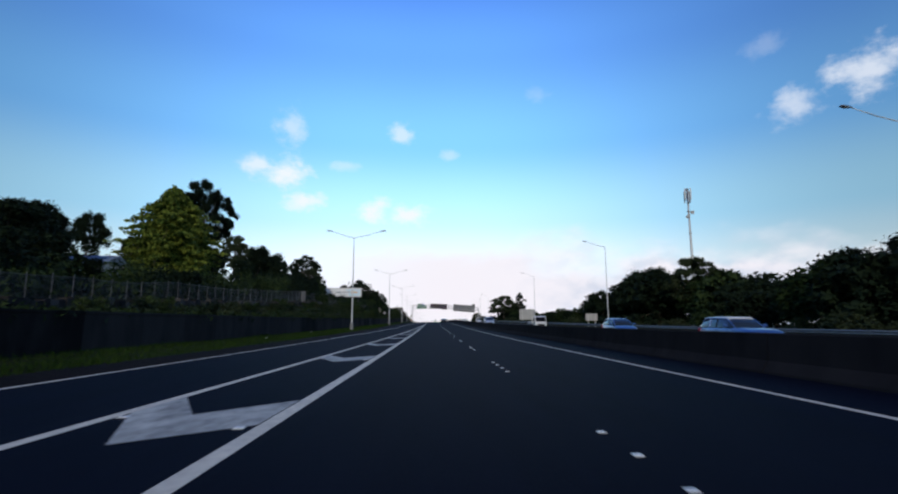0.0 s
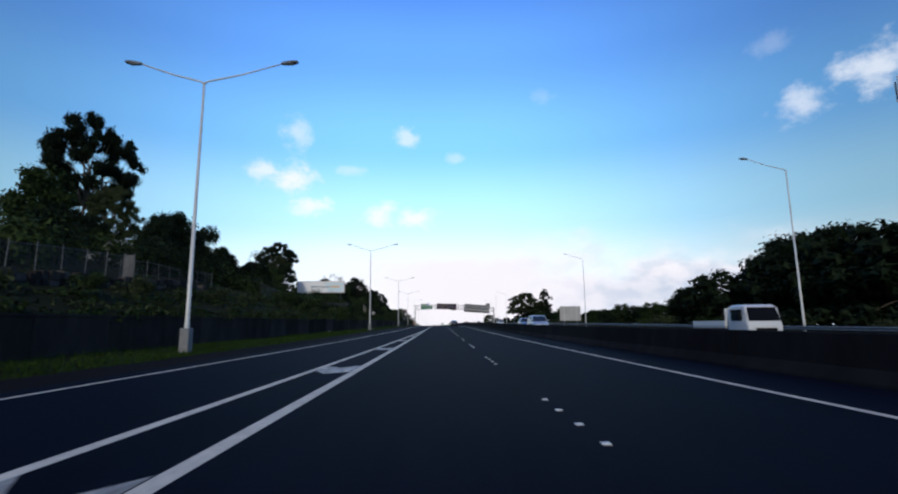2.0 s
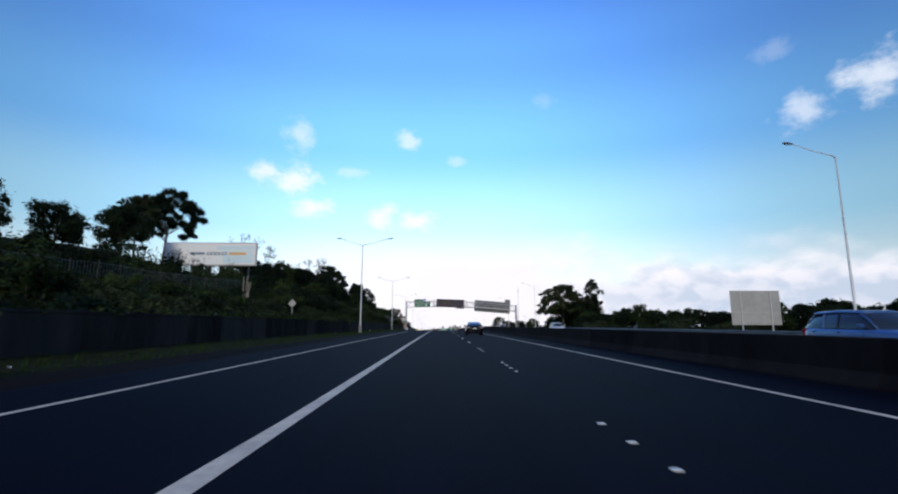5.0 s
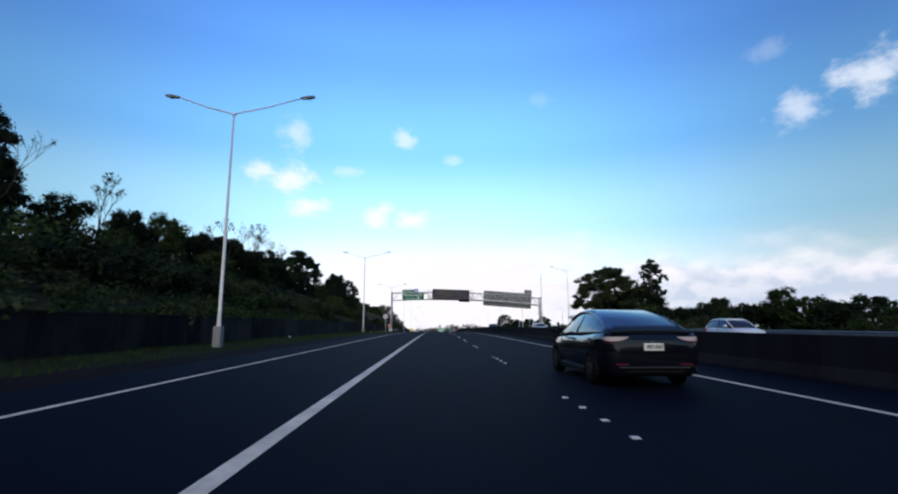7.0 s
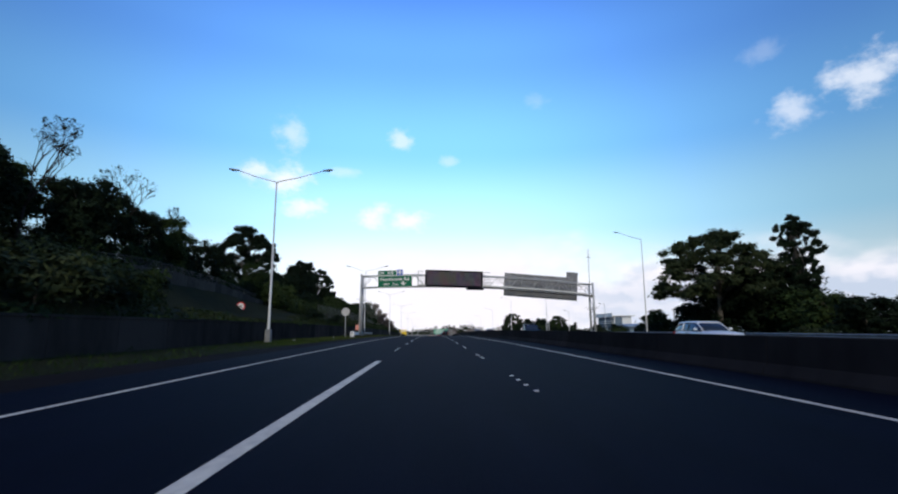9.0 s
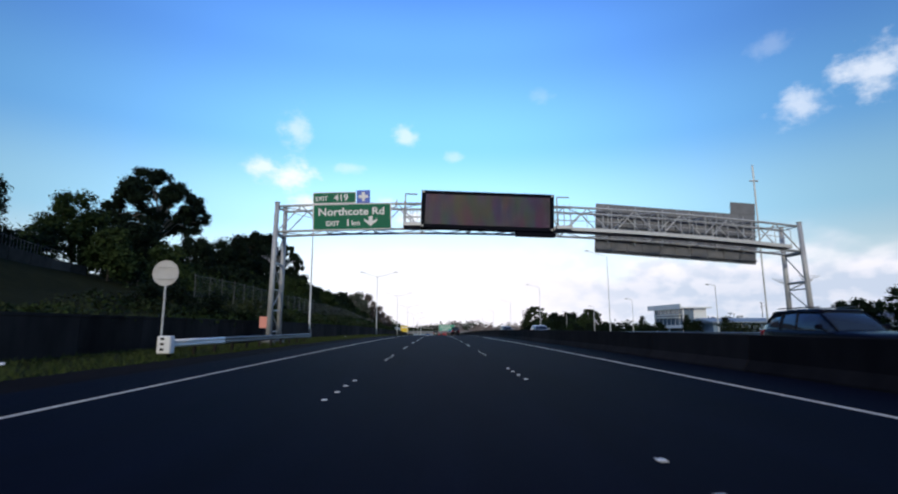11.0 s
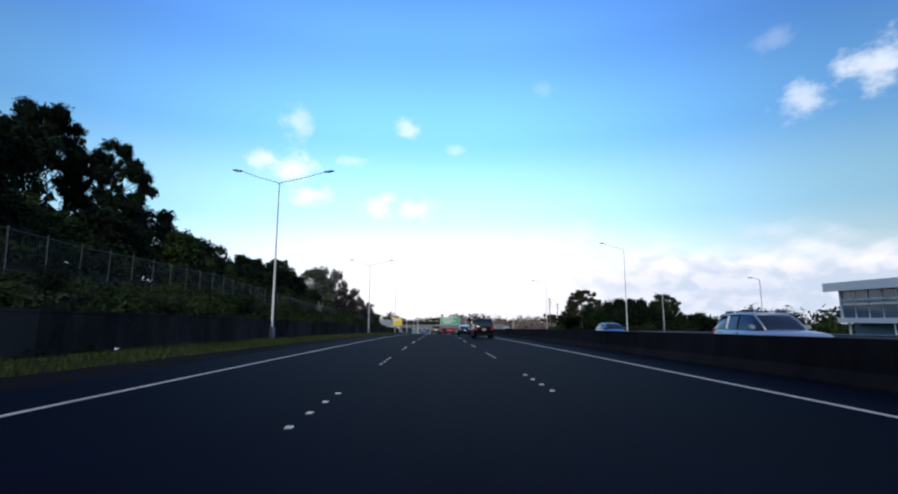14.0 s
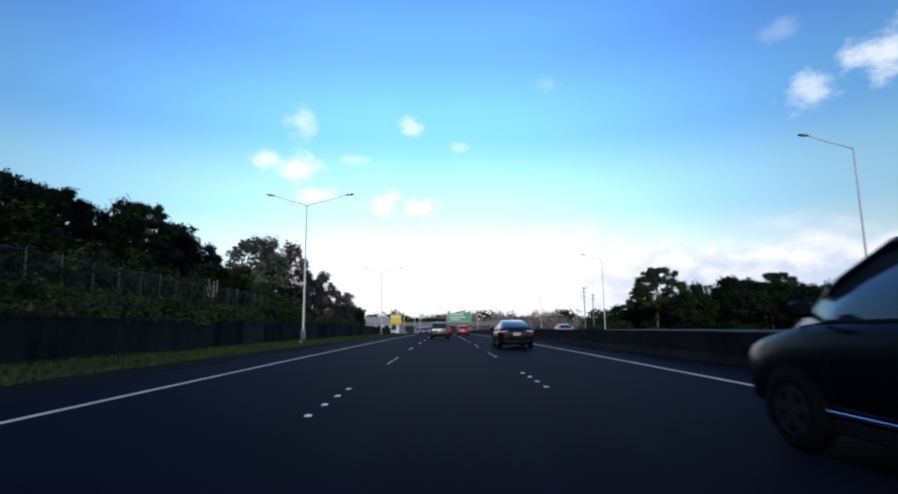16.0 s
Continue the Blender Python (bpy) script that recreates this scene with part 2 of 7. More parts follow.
M = dict(
    # neutral asphalt: reflected blue sky and deep shade are put into the base colour
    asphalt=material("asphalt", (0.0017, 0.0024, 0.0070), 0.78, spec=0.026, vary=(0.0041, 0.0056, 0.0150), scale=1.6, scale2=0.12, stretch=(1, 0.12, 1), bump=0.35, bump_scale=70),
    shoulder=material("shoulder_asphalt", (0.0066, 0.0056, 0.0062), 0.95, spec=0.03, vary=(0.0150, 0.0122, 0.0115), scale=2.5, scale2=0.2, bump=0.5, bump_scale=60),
    paint=material("road_paint", (0.80, 0.73, 0.58), 0.7, spec=0.2, vary=(0.44, 0.40, 0.33), scale=9, scale2=1.1, bump=0.2, bump_scale=90),
    worn_paint=material("worn_road_paint", (0.60, 0.59, 0.52), 0.75, spec=0.2, vary=(0.11, 0.11, 0.105), scale=4.0, scale2=1.6, stretch=(1, 0.5, 1), bump=0.3, bump_scale=60),
    stud=material("stud_ceramic", (0.75, 0.76, 0.74), 0.35, obj=0.6, vary=(0.6, 0.6, 0.58)),
    earth=material("earth_and_grass", (0.010, 0.0125, 0.006), 0.95, spec=0.03, vary=(0.024, 0.027, 0.011), scale=1.2, scale2=0.12, bump=0.8, bump_scale=14),
    grass=material("grass_blades", (0.010, 0.026, 0.004), 0.85, spec=0.05, vary=(0.031, 0.060, 0.011), scale=0.9, scale2=0.15, island=0.5),
    # barrier and wall: deep shade is put into these near-black concrete colours
    concrete=material("darkened_weathered_concrete", (0.0080, 0.0080, 0.0098), 0.95, spec=0.04, vary=(0.021, 0.0205, 0.0225), scale=1.4, scale2=0.25, stretch=(1, 1, 0.5), bump=0.4, bump_scale=30, obj=0.25),
    wall=material("darkened_stained_concrete", (0.0115, 0.0110, 0.0118), 0.95, spec=0.03, vary=(0.044, 0.041, 0.0400), scale=1.1, scale2=0.22, stretch=(1, 1, 0.35), bump=0.5, bump_scale=24, obj=0.3),
    plinth=material("pale_concrete", (0.15, 0.16, 0.17), 0.9, vary=(0.24, 0.245, 0.25), scale=5, scale2=1.0, bump=0.3),
    galv=material("galvanised_steel", (0.36, 0.37, 0.375), 0.5, 0.15, vary=(0.55, 0.56, 0.56), scale=14, scale2=2.0, bump=0.06),
    pole=material("lamp_pole_steel", (0.52, 0.54, 0.53), 0.45, 0.15, vary=(0.64, 0.66, 0.65), scale=6, scale2=0.6),
    boardback=material("dull_sign_back", (0.15, 0.155, 0.165), 0.6, 0.1, vary=(0.23, 0.235, 0.245), scale=2, scale2=0.4, bump=0.1, obj=0.25),
    palegalv=material("pale_galvanised_plate", (0.55, 0.56, 0.56), 0.5, 0.1, vary=(0.66, 0.67, 0.67), scale=8, scale2=1.5),
    rail=material("weathered_guard_rail", (0.09, 0.10, 0.105), 0.6, 0.2, vary=(0.19, 0.20, 0.205), scale=6, scale2=0.8),
    palegrass=material("pale_grass_blades", (0.021, 0.036, 0.009), 0.85, spec=0.05, vary=(0.066, 0.086, 0.030), scale=0.9, scale2=0.15, island=0.5),
    darksteel=material("dark_steel", (0.035, 0.038, 0.045), 0.5, 0.4, vary=(0.06, 0.065, 0.075), scale=9),
    lamphead=material("lamp_head_grey", (0.10, 0.11, 0.12), 0.5, 0.2, vary=(0.15, 0.16, 0.17), scale=9),
    lens=material("lamp_lens", (0.55, 0.57, 0.58), 0.2),
    green=material("sign_green", (0.006, 0.135, 0.070), 0.45, vary=(0.008, 0.155, 0.082), scale=3, scale2=0.5, spec=0.12),
    blue=material("sign_blue", (0.03, 0.10, 0.52), 0.45),
    white=material("sign_white", (0.80, 0.81, 0.80), 0.5, vary=(0.72, 0.73, 0.72), scale=4),
    signback=material("aluminium_sign_back", (0.38, 0.38, 0.375), 0.6, 0.1, vary=(0.50, 0.50, 0.49), scale=2, scale2=0.4, bump=0.1, obj=0.2),
    red=material("sign_red", (0.60, 0.03, 0.03), 0.5),
    orange=material("faded_orange_panel", (0.80, 0.27, 0.20), 0.6, vary=(0.72, 0.33, 0.26), scale=8),
    screen=material("led_screen", (0.030, 0.042, 0.085), 0.55, vary=(0.115, 0.052, 0.085), scale=2.2, scale2=0.5, stretch=(1, 1, 0.3)),
    screenframe=material("screen_frame", (0.004, 0.005, 0.010), 0.75, spec=0.08),
    bark=material("bark", (0.05, 0.042, 0.034), 0.95, spec=0.1, vary=(0.11, 0.095, 0.08), scale=6, scale2=0.8, bump=0.8, bump_scale=18),
    darkbark=material("dark_bark", (0.016, 0.014, 0.012), 0.95, spec=0.05, vary=(0.036, 0.031, 0.027), scale=6, scale2=0.8),
    palebark=material("pale_bark", (0.085, 0.076, 0.066), 0.9, spec=0.1, vary=(0.17, 0.155, 0.135), scale=4, scale2=0.8, bump=0.5, bump_scale=14),
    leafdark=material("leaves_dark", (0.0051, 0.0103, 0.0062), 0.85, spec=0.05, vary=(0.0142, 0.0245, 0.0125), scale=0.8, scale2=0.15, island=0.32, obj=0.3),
    leafmid=material("leaves_mid", (0.0112, 0.0225, 0.0078), 0.85, spec=0.05, vary=(0.036, 0.057, 0.019), scale=0.8, scale2=0.15, island=0.32, obj=0.3),
    leafolive=material("leaves_olive", (0.0155, 0.0245, 0.0115), 0.85, spec=0.05, vary=(0.044, 0.058, 0.027), scale=0.8, scale2=0.15, island=0.32, obj=0.2),
    leafyellow=material("leaves_yellow_green", (0.022, 0.050, 0.009), 0.8, spec=0.08, vary=(0.185, 0.225, 0.034), scale=0.7, scale2=0.2, island=0.5),
    leafpale=material("pale_grey_green_leaves", (0.050, 0.062, 0.046), 0.85, spec=0.05, vary=(0.135, 0.152, 0.118), scale=0.8, scale2=0.2, island=0.45),
    leafbrown=material("twigs_and_brown_leaves", (0.062, 0.053, 0.046), 0.85, spec=0.1, vary=(0.175, 0.140, 0.120), scale=0.8, scale2=0.2, island=0.5),
    plume=material("pampas_plume", (0.40, 0.37, 0.31), 0.9, vary=(0.28, 0.26, 0.21), scale=5, island=0.4),
    fence=material("fence_steel", (0.046, 0.047, 0.052), 0.7, 0.2, vary=(0.095, 0.097, 0.102), scale=5, island=0.3),
    fencepost=material("pale_fence_steel", (0.085, 0.09, 0.10), 0.6, 0.1, vary=(0.135, 0.14, 0.15), scale=5, scale2=0.8, obj=0.4),
    stucco=material("white_stucco", (0.66, 0.67, 0.68), 0.8, vary=(0.74, 0.75, 0.76), scale=2, scale2=0.3),
    bluegrey=material("blue_grey_cladding", (0.15, 0.22, 0.29), 0.6, vary=(0.20, 0.28, 0.36), scale=1.5, scale2=0.2),
    roof=material("grey_roof_sheet", (0.20, 0.25, 0.29), 0.6, 0.2, vary=(0.27, 0.32, 0.37), scale=1.2, scale2=0.2),
    glass=material("dark_glass", (0.02, 0.03, 0.04), 0.06, spec=0.7),
    yellow=material("yellow_panel", (0.85, 0.60, 0.03), 0.6, vary=(0.78, 0.54, 0.04), scale=2),
    rubber=material("tyre_rubber", (0.0032, 0.0034, 0.0042), 0.9, spec=0.06, vary=(0.0055, 0.0057, 0.0066), scale=12),
    alloy=material("alloy_rim", (0.35, 0.36, 0.37), 0.35, 0.8, vary=(0.45, 0.46, 0.47), scale=10),
    darkrim=material("dark_alloy_rim", (0.02, 0.021, 0.023), 0.4, 0.5, vary=(0.03, 0.031, 0.033), scale=10),
    blacktrim=material("black_plastic", (0.0040, 0.0042, 0.0052), 0.6, spec=0.10, vary=(0.0070, 0.0072, 0.0084), scale=14),
    chrome=material("chrome", (0.65, 0.66, 0.67), 0.15, 1.0),
    taillamp=material("tail_lamp_red", (0.38, 0.015, 0.02), 0.2),
    headlamp=material("headlamp_clear", (0.62, 0.65, 0.68), 0.12, coat=0.6),
    dimred=material("dark_red_lens", (0.085, 0.010, 0.014), 0.25),
    plate=material("number_plate", (0.72, 0.73, 0.72), 0.5),
    skin_black=material("car_paint_black", (0.003, 0.0035, 0.0065), 0.12, 0.0, spec=0.4, coat=0.35, vary=(0.0045, 0.005, 0.008), scale=2),
    skin_navy=material("car_paint_dark_blue", (0.0035, 0.0042, 0.009), 0.22, 0.0, spec=0.06, coat=0.0, vary=(0.0045, 0.0055, 0.011), scale=2),
    skin_olive=material("car_paint_grey_green", (0.10, 0.115, 0.10), 0.3, 0.5, coat=0.8, vary=(0.12, 0.135, 0.115), scale=2),
    skin_red=material("car_paint_red", (0.55, 0.015, 0.025), 0.3, 0.0, coat=0.8, vary=(0.48, 0.012, 0.02), scale=2),
    skin_white=material("car_paint_white", (0.66, 0.68, 0.70), 0.35, 0.0, coat=0.6, vary=(0.60, 0.62, 0.64), scale=2),
    skin_silver=material("car_paint_silver_blue", (0.36, 0.42, 0.50), 0.35, 0.4, coat=0.7, vary=(0.40, 0.46, 0.54), scale=2),
    skin_blue=material("car_paint_blue", (0.04, 0.10, 0.28), 0.3, 0.3, coat=0.8, vary=(0.05, 0.12, 0.31), scale=2),
)


def moire_bands():
    """Added glow that paints camera moire on the blank lamp matrix: broad bands of dim red, green and blue."""
    m = M["screen"]
    nt = m.node_tree
    N, L = nt.nodes.new, nt.links.new
    b = nt.nodes["Principled BSDF"]
    geo, mul, tex, hsv = N("ShaderNodeNewGeometry"), N("ShaderNodeVectorMath"), N("ShaderNodeTexNoise"), N("ShaderNodeHueSaturation")
    mul.operation = "MULTIPLY"
    mul.inputs[1].default_value = (1.3, 1.0, 0.4)
    L(geo.outputs["Position"], mul.inputs[0])
    L(mul.outputs[0], tex.inputs["Vector"])
    tex.inputs["Scale"].default_value, tex.inputs["Detail"].default_value = 1.0, 1.5
    L(tex.outputs["Color"], hsv.inputs["Color"])
    hsv.inputs["Saturation"].default_value, hsv.inputs["Value"].default_value = 3.0, 0.9
    L(hsv.outputs[0], b.inputs["Emission Color"])
    b.inputs["Emission Strength"].default_value = 0.05


moire_bands()


# Small helpers
def mesh_of(bm, name, mat, smooth=False):
    me = bpy.data.meshes.new(name)
    if smooth:
        for f in bm.faces:
            f.smooth = True
    bm.to_mesh(me)
    bm.free()
    me.materials.append(M[mat])
    return me


def part(name, bm, mat, parent, label="", smooth=False):
    ob = new(name, mesh_of(bm, name, mat, smooth) if isinstance(bm, bmesh.types.BMesh) else bm)
    ob.parent = parent
    if label:
        ob["label"] = label
    return ob


def thing(name, place, label, category, group="", kind=""):
    ob = new(name)
    ob.empty_display_size = 0.3
    ob.matrix_basis = place
    return tagged(ob, label, category, group, kind)


def solo(name, bm, mat, label, category, kind="", smooth=False):
    return tagged(new(name, mesh_of(bm, name, mat, smooth)), label, category, "", kind)


def box(bm, x0, x1, y0, y1, z0, z1, bevel=0.0):
    vs = [bm.verts.new(c) for c in ((x0, y0, z0), (x1, y0, z0), (x1, y1, z0), (x0, y1, z0), (x0, y0, z1), (x1, y0, z1), (x1, y1, z1), (x0, y1, z1))]
    fs = [bm.faces.new([vs[i] for i in q]) for q in ((3, 2, 1, 0), (4, 5, 6, 7), (0, 1, 5, 4), (1, 2, 6, 5), (2, 3, 7, 6), (3, 0, 4, 7))]
    if bevel:
        es = list({e for f in fs for e in f.edges})
        bmesh.ops.bevel(bm, geom=es, offset=bevel, segments=1, affect="EDGES")
    return bm


def tube(bm, pts, radii, seg=8, cap=True):
    """A round bar through the points."""
    rings = []
    pts = [Vector(p) for p in pts]
    for i, p in enumerate(pts):
        d = (pts[min(i + 1, len(pts) - 1)] - pts[max(i - 1, 0)]).normalized()
        a = d.orthogonal().normalized() if abs(d.z) < 0.95 else Vector((1, 0, 0))
        a = (a - d * a.dot(d)).normalized()
        b = d.cross(a)
        r = radii[i] if isinstance(radii, (list, tuple)) else radii
        rings.append([bm.verts.new(p + r * (math.cos(t) * a + math.sin(t) * b)) for t in [2 * math.pi * k / seg for k in range(seg)]])
    for r0, r1 in zip(rings, rings[1:]):
        for k in range(seg):
            bm.faces.new((r0[k], r0[(k + 1) % seg], r1[(k + 1) % seg], r1[k]))
    if cap:
        bm.faces.new(rings[0][::-1])
        bm.faces.new(rings[-1])
    return bm


def bars(pairs, r, seg=6):
    bm = bmesh.new()
    for a, b in pairs:
        tube(bm, (a, b), r, seg)
    return bm


# The road's height along the way
KNOTS = (-50, 0, 100, 200, 300, 400, 500, 650, 900, 1400)
SLOPES = (-0.729, -0.072, 0.614, 0.419, -0.462, -1.37, -1.902, -2.311, -1.2, 0.0)
_ys = np.arange(-400, 3005, 5.0)
_sl = np.radians(np.interp(_ys, KNOTS, SLOPES))
_zs = np.concatenate([[0], np.cumsum((_sl[1:] + _sl[:-1]) / 2 * 5)])
_zs = _zs - np.interp(0, _ys, _zs)


def road_z(y):
    return float(np.interp(y, _ys, _zs))


def road_pitch(y):
    return float(np.interp(y, KNOTS, SLOPES))


# Setting out across the road
EDGE_R, LANE_R, LANE_L, EDGE_L = 5.93, 1.95, -1.88, -5.82
BARRIER, WALL, VERGE = 8.3, -13.55, -9.9
JOIN = 126.0                                  # where the slip lane has merged


def slip(y):
    """How far the gore's outer line still stands out for the merging lane."""
    return float(np.interp(y, (-60, 5, 40, 89, 124), (3.6, 2.25, 1.57, 0.62, 0.0)))


def slip_edge(y):
    """How far the left edge line still stands out."""
    return float(np.interp(y, (-60, 10, 44, 89, JOIN), (3.2, 2.1, 1.6, 0.56, 0.0)))


def bank(x, y):
    """Height of the ground over the road's level."""
    hill = 0.75 + 0.25 * math.sin(y * 0.021) + 0.9 * math.exp(-((y - 235) / 70) ** 2) + 0.15 * math.sin(y * 0.07 + 1)
    w = WALL - 0.25
    if x >= VERGE:
        if x < 26:
            return -0.06
        t = min(1, (x - 26) / 60)
        return -0.06 - 1.2 * t * t
    if x >= WALL + 0.2:
        return -0.06 + 0.22 * (VERGE - x) / (VERGE - WALL)
    if x > w:
        return 0.16
    d = w - x
    near = 1 - 0.80 * math.exp(-((y - 270) / 27) ** 2)
    if y < 140:
        near = float(np.interp(y, (10, 22, 45, 70, 85, 110, 140), (0.05, 0.08, 0.65, 1.2, 1.42, 1.3, 1.0)))
    else:
        near += (1 - near) * min(1.0, max(0.0, (d - 12.5) / 4.0))
    up = 1.45 + 0.26 * min(d, 9) * hill * near + max(0, min(d - 9, 35)) * 0.20 * hill
    fade = 1.0 if y < 430 else max(0.12, 1 - (y - 430) / 120)
    return up * fade + 0.25 * noise.noise((x * 0.15, y * 0.15, 0))


# Ground: one sheet to the horizon
def build_ground():
    xs = [-2500, -1500, -900, -500, -300, -200, -140, -100, -80, -65, -55, -48, -42, -37, -33, -29, -26, -23.5, -21, -18.5, -16.5, -15, -13.9, -13.6, -13.3, -12.5, -11, VERGE, -8, -4, 0, 4, 8, 16, 26, 30, 36, 44, 55, 70, 90, 130, 200, 320, 500, 900, 1500, 2500]
    ys = list(range(-400, -60, 60)) + list(range(-60, 560, 6)) + [570, 590, 620, 660, 720, 800, 900, 1050, 1250, 1500, 1900, 2400, 3000]
    bm = bmesh.new()
    grid = []
    for y in ys:
        row = []
        for x in xs:
            z = road_z(y) + bank(x, y)
            if y > 560:
                z -= 0.02
            row.append(bm.verts.new((x, y, z)))
        grid.append(row)
    for a, b in zip(grid, grid[1:]):
        for i in range(len(xs) - 1):
            f = bm.faces.new((a[i], a[i + 1], b[i + 1], b[i]))
            f.smooth = abs(xs[i] + 13.6) > 0.6
    solo("ground", bm, "earth", "rough grassy earth ground with a bank beside the motorway", "ground", "structure")


build_ground()


def strip(x0, x1, y0, y1, dz, step=5.0, thick=0.0):
    """A ribbon that follows the road; x0 and x1 may be functions of y."""
    f0 = x0 if callable(x0) else (lambda y: x0)
    f1 = x1 if callable(x1) else (lambda y: x1)
    bm = bmesh.new()
    n = max(1, int(round((y1 - y0) / step)))
    prev = None
    for i in range(n + 1):
        y = y0 + (y1 - y0) * i / n
        z = road_z(y) + dz
        cs = [(f0(y), y, z), (f1(y), y, z)]
        if thick:
            cs = [(f0(y), y, z - thick), *cs, (f1(y), y, z - thick)]
        vs = [bm.verts.new(c) for c in cs]
        if prev:
            for a, b, c, d in zip(prev, prev[1:], vs[1:], vs):
                bm.faces.new((a, b, c, d))
        prev = vs
    return bm


solo("road", strip(-7.9, BARRIER - 0.28, -120, 1400, 0.0, 5, 0.05), "asphalt", "smooth asphalt motorway carriageway, sky reflection and deep shade in its colour", "road", "structure")
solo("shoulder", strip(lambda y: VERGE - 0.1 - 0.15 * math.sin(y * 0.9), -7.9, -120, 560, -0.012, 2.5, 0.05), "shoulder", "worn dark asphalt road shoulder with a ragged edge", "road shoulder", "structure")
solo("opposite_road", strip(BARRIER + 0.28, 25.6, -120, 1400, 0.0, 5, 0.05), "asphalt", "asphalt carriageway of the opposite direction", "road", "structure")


def marking(name, bm, mat="paint", label="white painted road line"):
    return solo(name, bm, mat, label, "road marking", "structure")


marking("edge_line", strip(EDGE_R - 0.07, EDGE_R + 0.07, -120, 900, 0.004))
marking("edge_line", strip(lambda y: EDGE_L - slip_edge(y) - 0.07, lambda y: EDGE_L - slip_edge(y) + 0.07, -120, 900, 0.004))
marking("lane_line", strip(LANE_L - 0.105, LANE_L + 0.105, -120, 228, 0.004), label="wide solid white lane line")
marking("gore_line", strip(lambda y: LANE_L - slip(y) - 0.09, lambda y: LANE_L - slip(y) + 0.09, -60, 124, 0.005), label="wide white line bordering the gore")
marking("edge_line", strip(BARRIER + 1.2, BARRIER + 1.34, -120, 900, 0.004))
marking("edge_line", strip(23.9, 24.04, -120, 900, 0.004))


def chevron(y):
    """A painted V across the gore, its point towards the traffic."""
    bm = bmesh.new()
    l, r = LANE_L - slip(y + 2) + 0.1, LANE_L - 0.12
    m = (l + r) / 2 - 0.09 * (r - l)
    back = min(2.0, (r - l) * 0.95)
    q = [(l, y + back * 0.95), (m, y), (r, y + back * 0.5), (r, y + back * 0.5 + 1.95), (m + 0.08, y + 1.66), (l, y + back * 0.95 + 1.55)]
    vs = [bm.verts.new((px, py, road_z(py) + 0.008)) for px, py in q]
    bm.faces.new((vs[0], vs[1], vs[4], vs[5]))
    bm.faces.new((vs[1], vs[2], vs[3], vs[4]))
    marking("gore_chevron", bm, "worn_paint", "worn white painted chevron in the gore")


for k in range(-3, 11):
    if LANE_L - slip(5.3 + 10.8 * k) < LANE_L - 0.35:
        chevron(5.3 + 10.8 * k)

# Flat white markers beside the gore's inner line
def build_gore_markers():
    me = mesh_of(box(bmesh.new(), -0.06, 0.06, -0.05, 0.05, 0, 0.018, 0.008), "road_marker", "stud")
    for k in range(-2, 9):
        for x, dy in ((LANE_L - 0.26, 0.75), (LANE_L - slip(6.8 + 10.8 * k) + 0.2, 1.5)):
            y = 5.3 + 10.8 * k + dy
            if x < LANE_L - 0.2:
                ob = tagged(new("road_marker", me), "flat white reflective marker beside the gore line", "road stud", "markers along the gore", "structure")
                ob.matrix_basis = pose(x, y, road_z(y) + 0.002)


build_gore_markers()

# Lane lines of the opposite side, short painted dashes
for x in (13.3, 17.0, 20.6):
    bm = bmesh.new()
    for y in range(-40, 560, 12):
        box(bm, x - 0.06, x + 0.06, y, y + 3, 0, 0.004)
    for v in bm.verts:
        v.co.z += road_z(v.co.y) + 0.001
    marking("lane_dash", bm, label="short white dashes of a lane line")


# Raised white lane studs in groups of four
def build_studs():
    bm = box(bmesh.new(), -0.047, 0.047, -0.043, 0.043, 0.0, 0.018, 0.008)
    me = mesh_of(bm, "lane_stud", "stud")

    def group(x, y):
        for j in range(4):
            ob = tagged(new("lane_stud", me), "small raised white road stud", "road stud", "studs along the lane line", "structure")
            ob.matrix_basis = pose(x + random.uniform(-0.012, 0.012), y + j * 0.97, road_z(y + j * 0.97) + 0.002)

    at = ((-3, 0, 8, 16, 21, 30, 38, 60), (-17.0, 12.65, 91.0, 168.6, 219.36, 307.43, 384.3, 600.0))
    for k in range(-3, 52):
        group(LANE_R, float(np.interp(k, *at)))
    at = ((22, 30, 33, 35, 38, 60), (226.5, 303.94, 333.0, 352.1, 381.4, 596.0))
    for k in range(23, 52):
        group(LANE_L, float(np.interp(k, *at)))


build_studs()


# Median barrier and the retaining wall, panel by panel
def extrude_profile(prof, length, gap=0.015):
    bm = bmesh.new()
    a = [bm.verts.new((x, gap, z)) for x, z in prof]
    b = [bm.verts.new((x, length - gap, z)) for x, z in prof]
    n = len(prof)
    for i in range(n):
        bm.faces.new((a[i], b[i], b[(i + 1) % n], a[(i + 1) % n]))
    bm.faces.new(a)
    bm.faces.new(b[::-1])
    bmesh.ops.recalc_face_normals(bm, faces=bm.faces[:])
    return bm


def row_of(name, prof, length, x, y0, y1, mat, root, dz=-0.03):
    me = mesh_of(extrude_profile(prof, length), name, mat)
    y = y0
    while y < y1:
        ob = new(name, me)
        ob.parent = root
        ob.matrix_basis = pose(x, y, road_z(y) + dz, math.degrees(math.atan2(road_z(y + length) - road_z(y), length)))
        y += length


